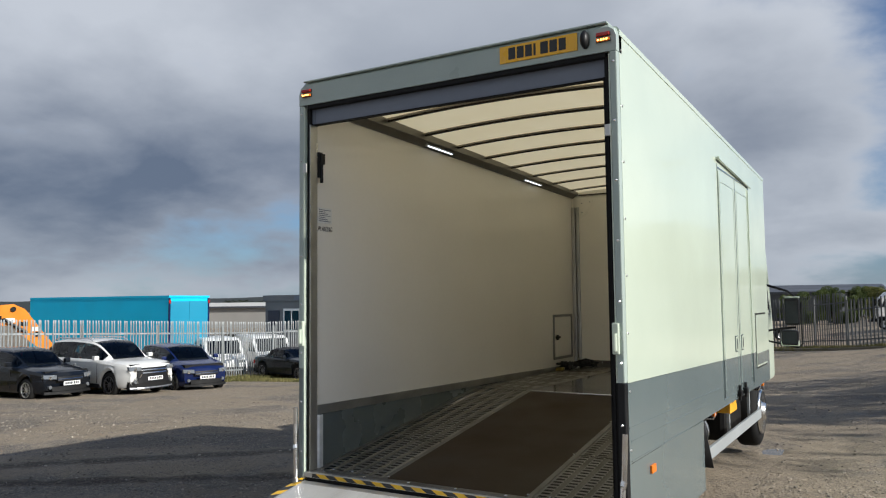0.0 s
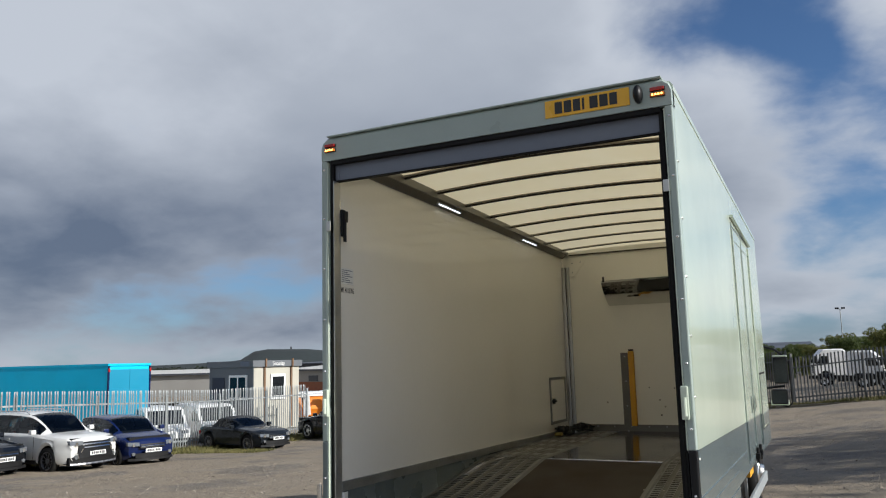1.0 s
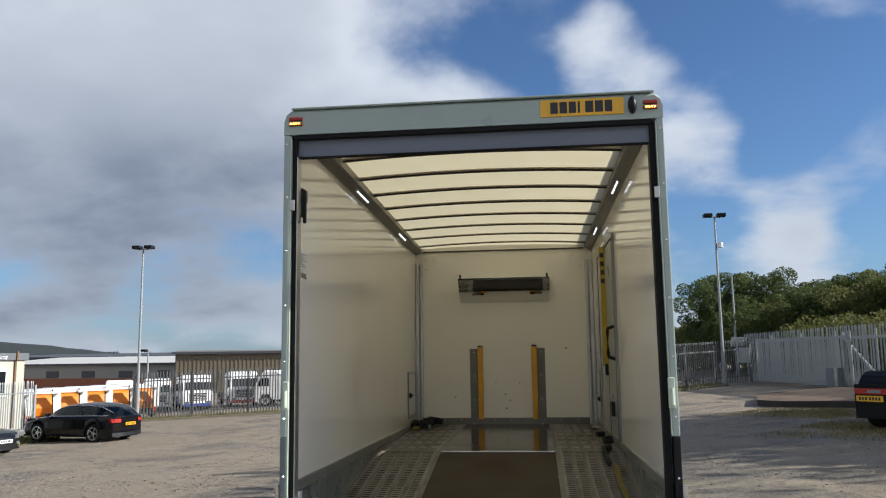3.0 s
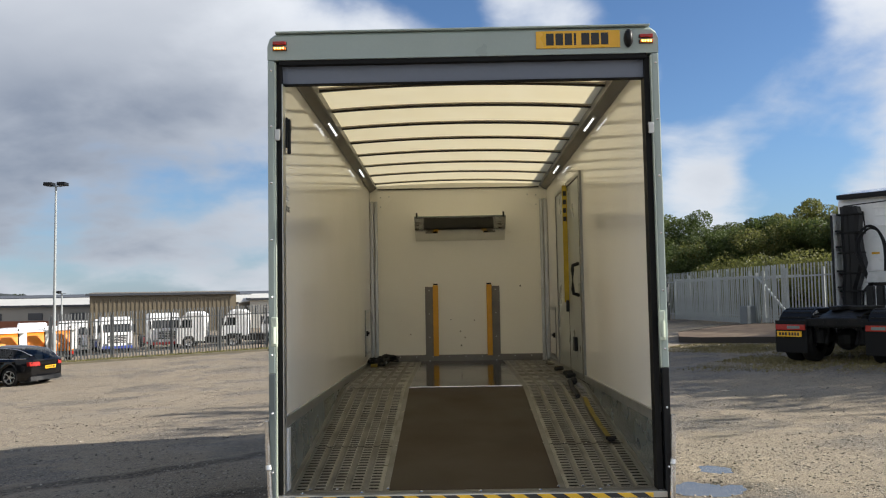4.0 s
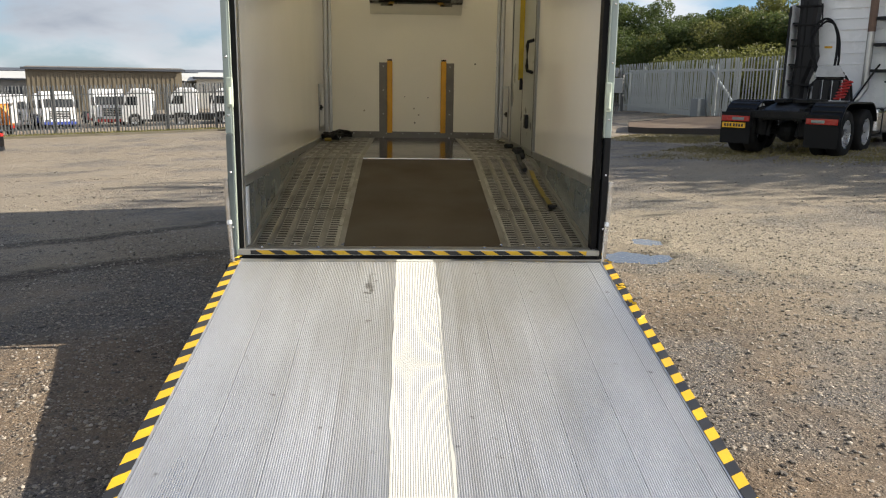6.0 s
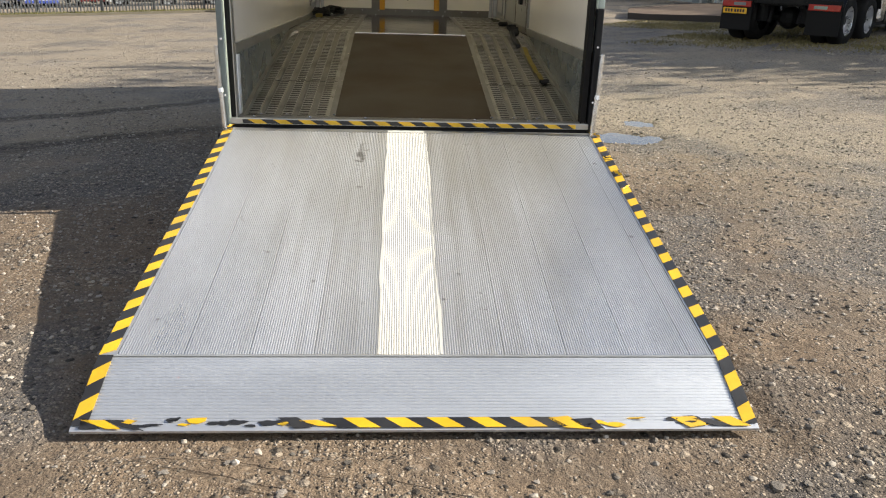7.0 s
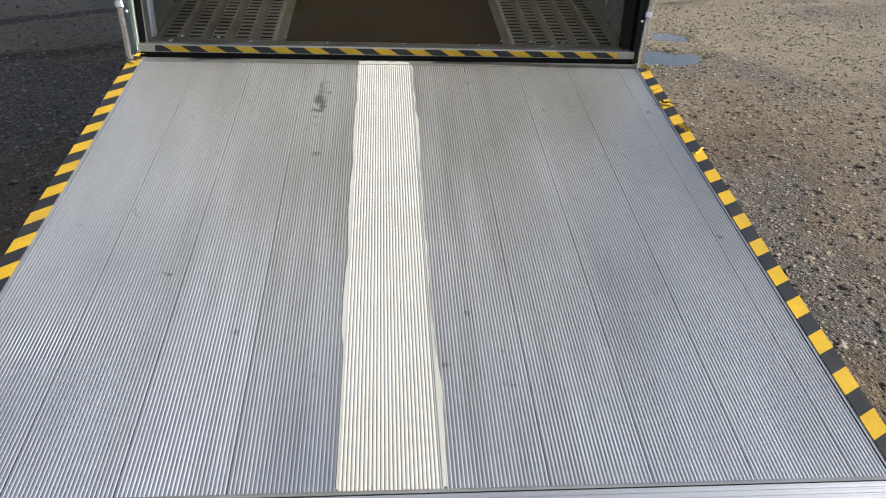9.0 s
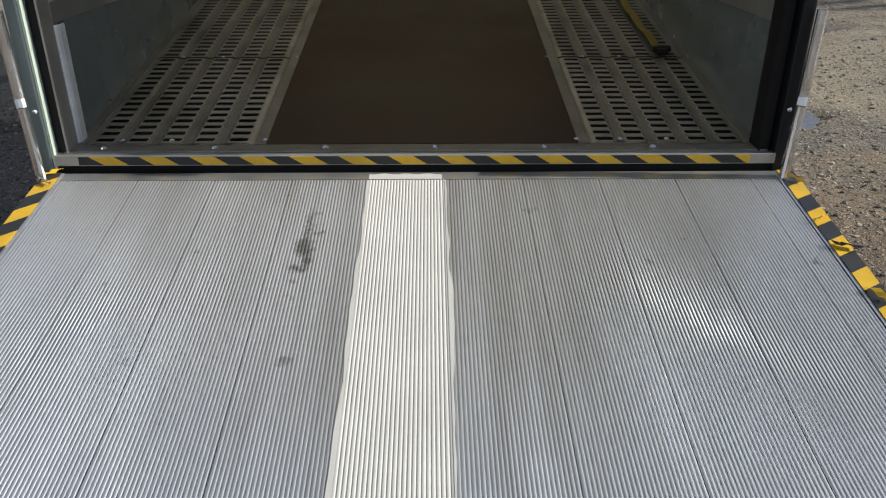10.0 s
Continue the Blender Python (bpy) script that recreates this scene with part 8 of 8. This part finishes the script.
def leaf_cloud(blobs, count, size, seed, flat=0.8):
    """Many small folded leaf clumps spread over lumpy blobs (centre, radius)."""
    rng = np.random.default_rng(seed)
    r3 = np.array([b[1] ** 2 for b in blobs])
    pick = rng.choice(len(blobs), size=count, p=r3 / r3.sum())
    c = np.array([b[0] for b in blobs])[pick]
    rad = np.array([b[1] for b in blobs])[pick]
    d = rng.normal(size=(count, 3))
    d /= np.linalg.norm(d, axis=1)[:, None]
    rr = rad * (0.62 + 0.42 * rng.random(count) ** 0.6)
    p = c + d * rr[:, None] * np.array([1, 1, flat])
    a = rng.normal(size=(count, 3)) * 0.7 + d * 0.6 + np.array([0, 0, 0.25])
    a /= np.linalg.norm(a, axis=1)[:, None]
    t1 = np.cross(a, rng.normal(size=(count, 3)))
    t1 /= np.linalg.norm(t1, axis=1)[:, None]
    t2 = np.cross(a, t1)
    s = size * (0.55 + 0.9 * rng.random(count))[:, None]
    v = np.stack([p - t1 * s * 0.5, p - t2 * s * 0.33 + a * s * 0.12, p + t1 * s * 0.55, p + t2 * s * 0.36 + a * s * 0.12], axis=1).reshape(-1, 3)
    f = np.arange(count * 4).reshape(-1, 4)
    tris = np.concatenate([f[:, [0, 1, 2]], f[:, [0, 2, 3]]])
    return v, tris


def mesh_from(name, v, f, material):
    me_ = bpy.data.meshes.new(name)
    me_.from_pydata(v.tolist(), [], f.tolist())
    me_.materials.append(material)
    return me_


def tree(at, h, r, seed, leaf, label, leaves=5200, size=0.34, low=0.28, name="tree"):
    rnd = random.Random(seed)
    th = thing(name, label, "tree", (at[0], at[1], ground_z(*at) - 0.05), rnd.uniform(0, 360), "trees")
    bm = bmesh.new()
    trunk_h = h * (low + 0.18)
    cyl(bm, (0, 0, 0), (rnd.uniform(-0.2, 0.2), rnd.uniform(-0.2, 0.2), trunk_h), 0.035 * h, 9, 0.022 * h)
    blobs = []
    for k in range(15):
        a, e = k * 2.4 + rnd.uniform(-0.4, 0.4), rnd.uniform(0.0, 1.0)
        rr = r * rnd.uniform(0.35, 0.86) * (1.12 - 0.62 * e * e)
        tip = (rr * math.cos(a), rr * math.sin(a), h * (low + (0.93 - low) * e))
        s = (0, 0, trunk_h * rnd.uniform(0.55, 0.98))
        mid = tuple((s[q] + tip[q]) / 2 + rnd.uniform(-0.2, 0.2) for q in range(3))
        cyl(bm, s, mid, 0.013 * h, 6, 0.008 * h)
        cyl(bm, mid, tip, 0.008 * h, 6, 0.003 * h)
        blobs.append((tip, r * rnd.uniform(0.22, 0.38)))
        for q in range(4):
            b2 = tuple(tip[i] + rnd.uniform(-0.45, 0.45) * r * (0.7 if i == 2 else 1) for i in range(3))
            blobs.append(((b2[0], b2[1], min(h * 0.96, b2[2])), r * rnd.uniform(0.10, 0.22)))
    blobs.append(((0, 0, h * 0.58), r * 0.50))
    part("trunk", bm, BARK, th)
    v, f = leaf_cloud(blobs, leaves, size, seed)
    ob = new("crown", mesh_from("crown", v, f, leaf))
    ob.parent = th
    return th


oak = tree((14.6, 53.0), 6.9, 4.2, 3, LEAF, "broad dark green oak behind the fence", 70000, 0.125, 0.12)
oak2 = tree((24.0, 46.0), 6.3, 3.5, 8, LEAF_Y, "yellowing tree behind the gate", 52000, 0.12, 0.10)
small = tree((19.0, 44.0), 5.4, 3.0, 12, LEAF, "dark green tree behind the gate", 48000, 0.12, 0.06)
for k, (x, y, s, src) in enumerate(((18.6, 51.0, 0.82, oak), (21.2, 54.0, 0.9, oak), (16.9, 44.5, 0.85, small), (22.0, 40.5, 0.98, small), (24.6, 36.5, 1.05, small), (20.8, 47.5, 1.05, small), (26.5, 41.0, 1.0, oak2), (29.0, 36.0, 1.1, oak2), (32.0, 31.0, 1.1, oak2), (27.5, 31.5, 0.95, small), (31.0, 25.5, 1.0, oak),
                            (17.0, 58.0, 0.8, oak), (26.0, 56.0, 1.0, oak2), (13.0, 62.0, 0.6, oak2), (6.5, 78.0, 0.62, oak2), (9.0, 72.0, 0.62, oak), (3.5, 86.0, 0.52, oak), (0.5, 92.0, 0.52, oak2), (-2.0, 104.0, 0.52, oak), (2.6, 108.0, 0.66, oak2), (5.5, 100.0, 0.55, oak), (-5.5, 112.0, 0.46, oak2), (8.0, 118.0, 0.62, oak), (-8.5, 118.0, 0.42, oak), (12.0, 92.0, 0.62, oak2), (14.5, 82.0, 0.68, oak), (-7.0, 84.0, 0.62, small), (-3.5, 80.0, 0.66, small))):
    t_ = copy_thing(src, pose(x, y, ground_z(x, y) - 0.05, 0, 0, 67 * k) @ Matrix.Diagonal((s, s, s * (0.94 + 0.03 * (k % 5)), 1)))
# trees beyond the yard's sunny side, whose shade lies across it
sparse = tree((21.5, 8.6), 9.0, 5.4, 31, LEAF_Y, "half-bare autumn tree beyond the yard", 5200, 0.27, 0.2)
for k, (x, y, s, src) in enumerate(((22.0, 15.6, 1.0, sparse), (25.5, 12.2, 1.1, sparse), (23.0, 12.6, 1.28, sparse))):
    copy_thing(src, pose(x, y, ground_z(x, y) - 0.05, 0, 0, 50 * k) @ Matrix.Diagonal((s, s, s, 1)))

# hedge below the trees, behind the gate
blobs = []
rnd = random.Random(21)
for k in range(60):
    u = k / 59
    x, y = 13.6 + 5.0 * u + rnd.uniform(-0.6, 0.6), 38.5 - 16.5 * u + rnd.uniform(-0.6, 0.6)
    blobs.append(((x + 0.9, y, ground_z(x, y) + rnd.uniform(1.3, 2.3)), rnd.uniform(0.8, 1.25)))
v, f = leaf_cloud(blobs, 26000, 0.12, 5)
tagged(new("hedge", mesh_from("hedge", v, f, LEAF_Y)), "rough green hedge of brambles behind the gate", "hedge", kind="stuff")
blobs = []
for k in range(70):
    a = rnd.uniform(0, 1)
    x, y = 14 + 18 * a + rnd.uniform(-2, 2), 50 - 18 * a + rnd.uniform(-2, 2)
    blobs.append(((x, y, ground_z(x, y) + rnd.uniform(1.0, 3.6)), rnd.uniform(1.2, 2.0)))
v, f = leaf_cloud(blobs, 22000, 0.25, 6)
tagged(new("undergrowth", mesh_from("undergrowth", v, f, LEAF)), "dark undergrowth below the trees", "bushes", kind="stuff")
for nm, seed, leaf, label, n_ in (("woodland_edge", 41, LEAF, "dense mixed green thicket of young trees", 80000), ("birch_scrub", 42, LEAF_Y, "olive and yellowing scrub among the trees", 50000)):
    rnd2 = random.Random(seed)
    blobs = []
    for k in range(150):
        a = rnd2.uniform(0, 1)
        x, y = 13.5 + 17 * a + rnd2.uniform(-1.5, 1.5), 46 - 17 * a + rnd2.uniform(-1.5, 1.5)
        hi_ = 3.7 + 1.6 * a + 0.8 * noise.noise(Vector((a * 7, seed, 0)))
        blobs.append(((x, y, ground_z(x, y) + hi_ * rnd2.random() ** 0.6), rnd2.uniform(0.5, 1.15)))
    v, f = leaf_cloud(blobs, n_, 0.125, seed)
    tagged(new(nm, mesh_from(nm, v, f, leaf)), label, "trees", kind="stuff")
blobs = []
for k in range(170):
    x, y = rnd.uniform(-330, 160), rnd.uniform(230, 300)
    blobs.append(((x, y, -4 + rnd.uniform(1, 4.5)), rnd.uniform(3, 6)))
v, f = leaf_cloud(blobs, 40000, 0.9, 7)
tagged(new("far_woods", mesh_from("far_woods", v, f, FAR_LEAF)), "dark far line of trees", "trees", kind="stuff")


DRY_GRASS = mat("dry_yellow_grass", (0.22, 0.19, 0.08), 0.85, 0, 0.3, 1.0, 20, 0, 0.2, second=(0.30, 0.25, 0.13), island=0.3)


def grass_strip(name, pts, width, count, h, label, seed, blade=None):
    rng = np.random.default_rng(seed)
    P = np.array(pts, float)
    seg = np.linalg.norm(np.diff(P, axis=0), axis=1)
    cum = np.concatenate([[0], np.cumsum(seg)])
    s = rng.random(count) * cum[-1]
    i = np.clip(np.searchsorted(cum, s) - 1, 0, len(seg) - 1)
    u = (s - cum[i]) / seg[i]
    p = P[i] + (P[i + 1] - P[i]) * u[:, None]
    n = np.stack([-(P[i + 1] - P[i])[:, 1], (P[i + 1] - P[i])[:, 0]], axis=1) / seg[i][:, None]
    p = p + n * ((rng.random(count) + rng.random(count) - 1) * width)[:, None]
    z = np.array([yard_z(x, y) for x, y in p])
    a = rng.random(count) * math.tau
    hh = h * (0.4 + rng.random(count))
    w = 0.012 + 0.02 * rng.random(count)
    lean = rng.normal(size=(count, 2)) * hh[:, None] * 0.4
    b0 = np.stack([p[:, 0] - w * np.cos(a), p[:, 1] - w * np.sin(a), z - 0.01], axis=1)
    b1 = np.stack([p[:, 0] + w * np.cos(a), p[:, 1] + w * np.sin(a), z - 0.01], axis=1)
    tp = np.stack([p[:, 0] + lean[:, 0], p[:, 1] + lean[:, 1], z + hh], axis=1)
    v_ = np.stack([b0, b1, tp], axis=1).reshape(-1, 3)
    f_ = np.arange(count * 3).reshape(-1, 3)
    tagged(new(name, mesh_from(name, v_, f_, blade or GRASS)), label, "grass", kind="stuff")


grass_strip("fence_grass", [(-22.6, 4.0), (-20.6, 18.5), (-19.6, 26.0)], 1.3, 16000, 0.16, "rough grass at the foot of the fence", 1)
grass_strip("verge_grass", [(-20.4, 34.0), (-10.3, 37.9), (-2.7, 37.2), (0.1, 33.9), (6.0, 32.0), (9.4, 34.9)], 0.7, 20000, 0.15, "grass verge along the far fence", 2)
grass_strip("tractor_grass", [(6.4, 14.2), (8.4, 12.0), (12.5, 9.0)], 2.4, 13000, 0.03, "short patchy grass under the lorry tractor", 6, DRY_GRASS)
grass_strip("bed_grass", [(6.6, 19.8), (9.0, 16.4), (11.5, 14.0)], 1.7, 14000, 0.03, "short yellow grass beside the raised bed", 3, DRY_GRASS)
grass_strip("roadster_grass", [(-21.0, 17.9), (-16.5, 18.3)], 0.8, 5000, 0.08, "patchy grass under the roadster", 4)
# kerb line in front of the far fence
bm = bmesh.new()
loft(bm, [[(x, y, ground_z(x, y) - 0.1), (x + 0.05, y + 0.12, ground_z(x, y) - 0.1), (x + 0.05, y + 0.12, ground_z(x, y) + 0.11), (x, y, ground_z(x, y) + 0.10)] for x, y in ((-20.2, 33.3), (-10.1, 37.2), (-2.8, 36.5), (-0.1, 33.3), (6.0, 31.4), (9.5, 34.2))])
tagged(part("kerb", bm, mat("mossy_kerb", (0.16, 0.14, 0.10), 0.85, 0, 0.2, 2, 30, 0.001), None), "low mossy kerb along the far verge", "kerb", kind="structure")

# ---- puddles, stones ----
WATER = mat("puddle_water", (0.13, 0.115, 0.09), 0.05, 0, 0.1, 2, 20, 0, 0.9, rough_vary=0.02)
for k, (px, py, a, b) in enumerate(PUDDLES[:3]):
    bm = bmesh.new()
    ring = []
    z = ground_z(px, py) - (0.012 if py < 5 else 0.018)
    for q in range(72):
        an = q * math.tau / 72
        wob = 1.15 + 0.45 * noise.noise(Vector((math.cos(an) * 1.4 + k * 5, math.sin(an) * 1.4, 0))) + 0.22 * noise.noise(Vector((math.cos(an) * 4, math.sin(an) * 4, k * 3.0)))
        ring.append(bm.verts.new((px + a * wob * math.cos(an), py + b * wob * math.sin(an), z)))
    bm.faces.new(ring)
    tagged(part("puddle", bm, WATER, None), "shallow puddle reflecting the sky", "puddle", kind="structure")

STONE = mat("loose_stone", (0.25, 0.215, 0.17), 0.85, 0, 0.25, 20, 120, 0.001, 0.3, second=(0.38, 0.34, 0.285), island=0.6)


def tone_by_object(m, lo, hi):
    """Each object takes a tone of its own."""
    t = m.node_tree
    b = t.nodes["Principled BSDF"]
    src = b.inputs["Base Color"].links[0].from_socket
    info, rg, hsv = t.nodes.new("ShaderNodeObjectInfo"), t.nodes.new("ShaderNodeMapRange"), t.nodes.new("ShaderNodeHueSaturation")
    rg.inputs[3].default_value, rg.inputs[4].default_value = lo, hi
    link(t, info.outputs["Random"], rg.inputs[0])
    link(t, rg.outputs[0], hsv.inputs["Value"])
    link(t, src, hsv.inputs["Color"])
    link(t, hsv.outputs[0], b.inputs["Base Color"])


FLAT_STONE = mat("flat_stone", (0.22, 0.19, 0.155), 0.9, 0, 0.25, 30, 140, 0.002, 0.2, second=(0.31, 0.275, 0.23))
tone_by_object(FLAT_STONE, 0.4, 1.35)


def stones(name, count, box4, lo, hi, label, seed, avoid=True):
    rng = np.random.default_rng(seed)
    base_bm = bmesh.new()
    bmesh.ops.create_icosphere(base_bm, subdivisions=1, radius=1.0)
    base_bm.verts.ensure_lookup_table()
    bv = np.array([tuple(v.co) for v in base_bm.verts])
    bf = np.array([[v.index for v in f.verts] for f in base_bm.faces])
    base_bm.free()
    V, F = [], []
    x0, x1, y0, y1 = box4
    n = 0
    while n < count:
        x, y = rng.uniform(x0, x1), rng.uniform(y0, y1)
        if avoid and RX0 - 0.0 < x < RX1 + 0.0 and -2.66 < y < 5.3:
            continue
        if y < -2.7 and -2.2 < x < 1.4 and rng.random() < 0.84:
            continue
        dens = noise.noise(Vector((x * 0.8, y * 0.8, 7.0))) + 0.5 * noise.noise(Vector((x * 2.5, y * 2.5, 3.0)))
        if dens < rng.uniform(-0.9, 0.35):
            continue
        s = lo + (hi - lo) * rng.random() ** 4.0
        sc = s * np.array([1.0, rng.uniform(0.6, 1.0), rng.uniform(0.4, 0.75)])
        jit = bv * (1 + rng.uniform(-0.25, 0.25, size=(len(bv), 1)))
        a = rng.uniform(0, math.tau)
        R_ = np.array([[math.cos(a), -math.sin(a), 0], [math.sin(a), math.cos(a), 0], [0, 0, 1]])
        pts = (jit * sc) @ R_.T + np.array([x, y, yard_z(x, y) + sc[2] * 0.25])
        F.append(bf + len(V) * len(bv))
        V.append(pts)
        n += 1
    tagged(new(name, mesh_from(name, np.concatenate(V), np.concatenate(F), STONE)), label, "stones", kind="stuff")


stones("loose_stones", 26000, (-3.4, 4.6, -4.4, 4.5), 0.0028, 0.017, "small loose stones and gravel on the yard", 11)
stones("gravel_stones", 9000, (-12, 11, 3.5, 19), 0.007, 0.024, "loose gravel across the yard", 12)
stones("pale_gravel", 7000, (-17, -3.2, -2.5, 14), 0.008, 0.026, "pale loose gravel between the truck and the parked cars", 13)
# larger stones, one by one
rnd = random.Random(4)
big_me = []
for k in range(8):
    bm = bmesh.new()
    bmesh.ops.create_icosphere(bm, subdivisions=2, radius=1.0)
    for vv in bm.verts:
        vv.co *= 1 + 0.75 * noise.noise(vv.co * 1.7 + Vector((k * 9, 0, 0)))
        vv.co.z = max(-0.3, min(0.24, vv.co.z * 0.42))
    me_ = bpy.data.meshes.new("stone")
    bm.to_mesh(me_)
    bm.free()
    me_.materials.append(FLAT_STONE)
    big_me.append(me_)
for k in range(240):
    x, y = (rnd.uniform(-1.7, 1.9), rnd.uniform(-3.7, -2.8)) if k < 80 else (rnd.uniform(1.45, 4.4), rnd.uniform(-2.8, 3.2)) if k < 200 else (rnd.uniform(-3.6, -1.5), rnd.uniform(-2.8, 1.5))
    s = rnd.uniform(0.007, 0.013) if k % 6 else rnd.uniform(0.014, 0.021)
    ob = new("stone", big_me[k % 8])
    ob.matrix_basis = pose(x, y, yard_z(x, y) + s * 0.3, 0, 0, rnd.uniform(0, 360)) @ Matrix.Diagonal((s * 1.35, s, s, 1))
    tagged(ob, "flat angular stone lying on the gravel", "stone", "stones by the ramp")

# ---- straps in the truck ----
def ribbon(bm, pts, w, t=0.003):
    """A flat strap through points, lying flat."""
    pts = [Vector(p) for p in pts]
    rings = []
    for k, p in enumerate(pts):
        d = (pts[min(k + 1, len(pts) - 1)] - pts[max(k - 1, 0)]).normalized()
        s = d.cross(Vector((0, 0, 1)))
        s = (s.normalized() if s.length > 0.05 else Vector((0, 1, 0))) * w / 2
        n = s.cross(d).normalized() * t
        rings.append([tuple(p - s), tuple(p + s), tuple(p + s + n), tuple(p - s + n)])
    return loft(bm, rings)


st = thing("ratchet_strap", "yellow ratchet strap lying along the wheel track", "strap")
bm = bmesh.new()
ribbon(bm, [(1.035 - 0.012 * math.sin(q * 0.3), y, floor_z(y) + 0.010 + 0.006 * (q % 3)) for q, y in enumerate([0.95 + 0.09 * j for j in range(13)])], 0.036)
part("webbing", bm, STRAP_Y, st)
bm = bmesh.new()
tube(bm, [(0.985, 2.0 + 0.06 * q, floor_z(2.0 + 0.06 * q) + 0.025 + 0.01 * math.sin(q)) for q in range(9)], 0.022, 6)
part("folded_webbing", bm, STRAP_K, st)
bm = bmesh.new()
bx(bm, 1.01, 1.06, 0.88, 0.95, floor_z(0.9) + 0.010, floor_z(0.9) + 0.035, 0.008)
cyl(bm, (1.0, 0.90, floor_z(0.9) + 0.03), (1.07, 0.90, floor_z(0.9) + 0.03), 0.013, 8)
part("buckle", bm, CHASSIS, st)
bm = bmesh.new()
bmesh.ops.create_uvsphere(bm, u_segments=12, v_segments=8, radius=0.035)
bmesh.ops.transform(bm, matrix=Matrix.Translation((1.03, 2.52, FLOOR + 0.03)), verts=bm.verts)
part("rolled_end", bm, STRAP_K, st)
hs = thing("hanging_strap", "yellow printed strap hanging at the side door", "strap")
bm = bmesh.new()
q_ = [(RI - 0.035, 3.44, z) for z in (2.93, 2.6, 2.3, 2.0, 1.75, 1.70)]
loft(bm, [[(x - 0.03, y - 0.004, z), (x - 0.03, y, z), (x + 0.02, y, z), (x + 0.02, y - 0.004, z)] for x, y, z in q_])
w_ = part("webbing", bm, mat("bright_yellow_webbing", (0.50, 0.36, 0.03), 0.75, 0, 0.15, 12, 300, 0.0005), hs)
for k in range(4):
    part("print_bar", box(RI - 0.058, RI - 0.022, 3.4345, 3.4355, 2.55 + 0.09 * k, 2.60 + 0.09 * k), INK, w_)
part("hook", cyl(bmesh.new(), (RI - 0.035, 3.44, 2.93), (RI - 0.012, 3.44, 2.98), 0.012, 8), CHROME, hs)
bm = bmesh.new()
bx(bm, RI - 0.05, RI - 0.02, 3.42, 3.46, 1.60, 1.72, 0.006)
part("buckle", bm, BLACK, hs)
for nm, at_, seed in (("strap_heap", (-0.93, 4.95), 2), ("strap_heap", (-1.02, 4.65), 3)):
    rnd = random.Random(seed)
    hp = thing(nm, "tangled black tie-down straps on the deck", "straps")
    for k in range(3):
        bm = bmesh.new()
        pts = [(at_[0] + rnd.uniform(-0.1, 0.16), at_[1] + rnd.uniform(-0.2, 0.2), FLOOR + 0.02 + rnd.uniform(0, 0.08)) for q in range(9)]
        tube(bm, pts, 0.016, 5)
        part("webbing", bm, STRAP_K, hp)
    bm = bmesh.new()
    bx(bm, at_[0] - 0.03, at_[0] + 0.05, at_[1] - 0.22, at_[1] - 0.14, FLOOR + 0.008, FLOOR + 0.045, 0.01)
    part("buckle", bm, STRAP_Y if seed == 3 else CHROME, hp)
rs = thing("strap_roll", "rolled dark straps and buckles by the side door", "straps")
for k, (x, y) in enumerate(((1.08, 2.95), (1.10, 3.25), (1.07, 3.7), (1.06, 4.35))):
    bm = bmesh.new()
    cyl(bm, (x - 0.05, y, FLOOR + 0.03), (x + 0.03, y + 0.05, FLOOR + 0.03), 0.024, 12)
    part("roll", bm, STRAP_K if k < 3 else CHROME, rs)
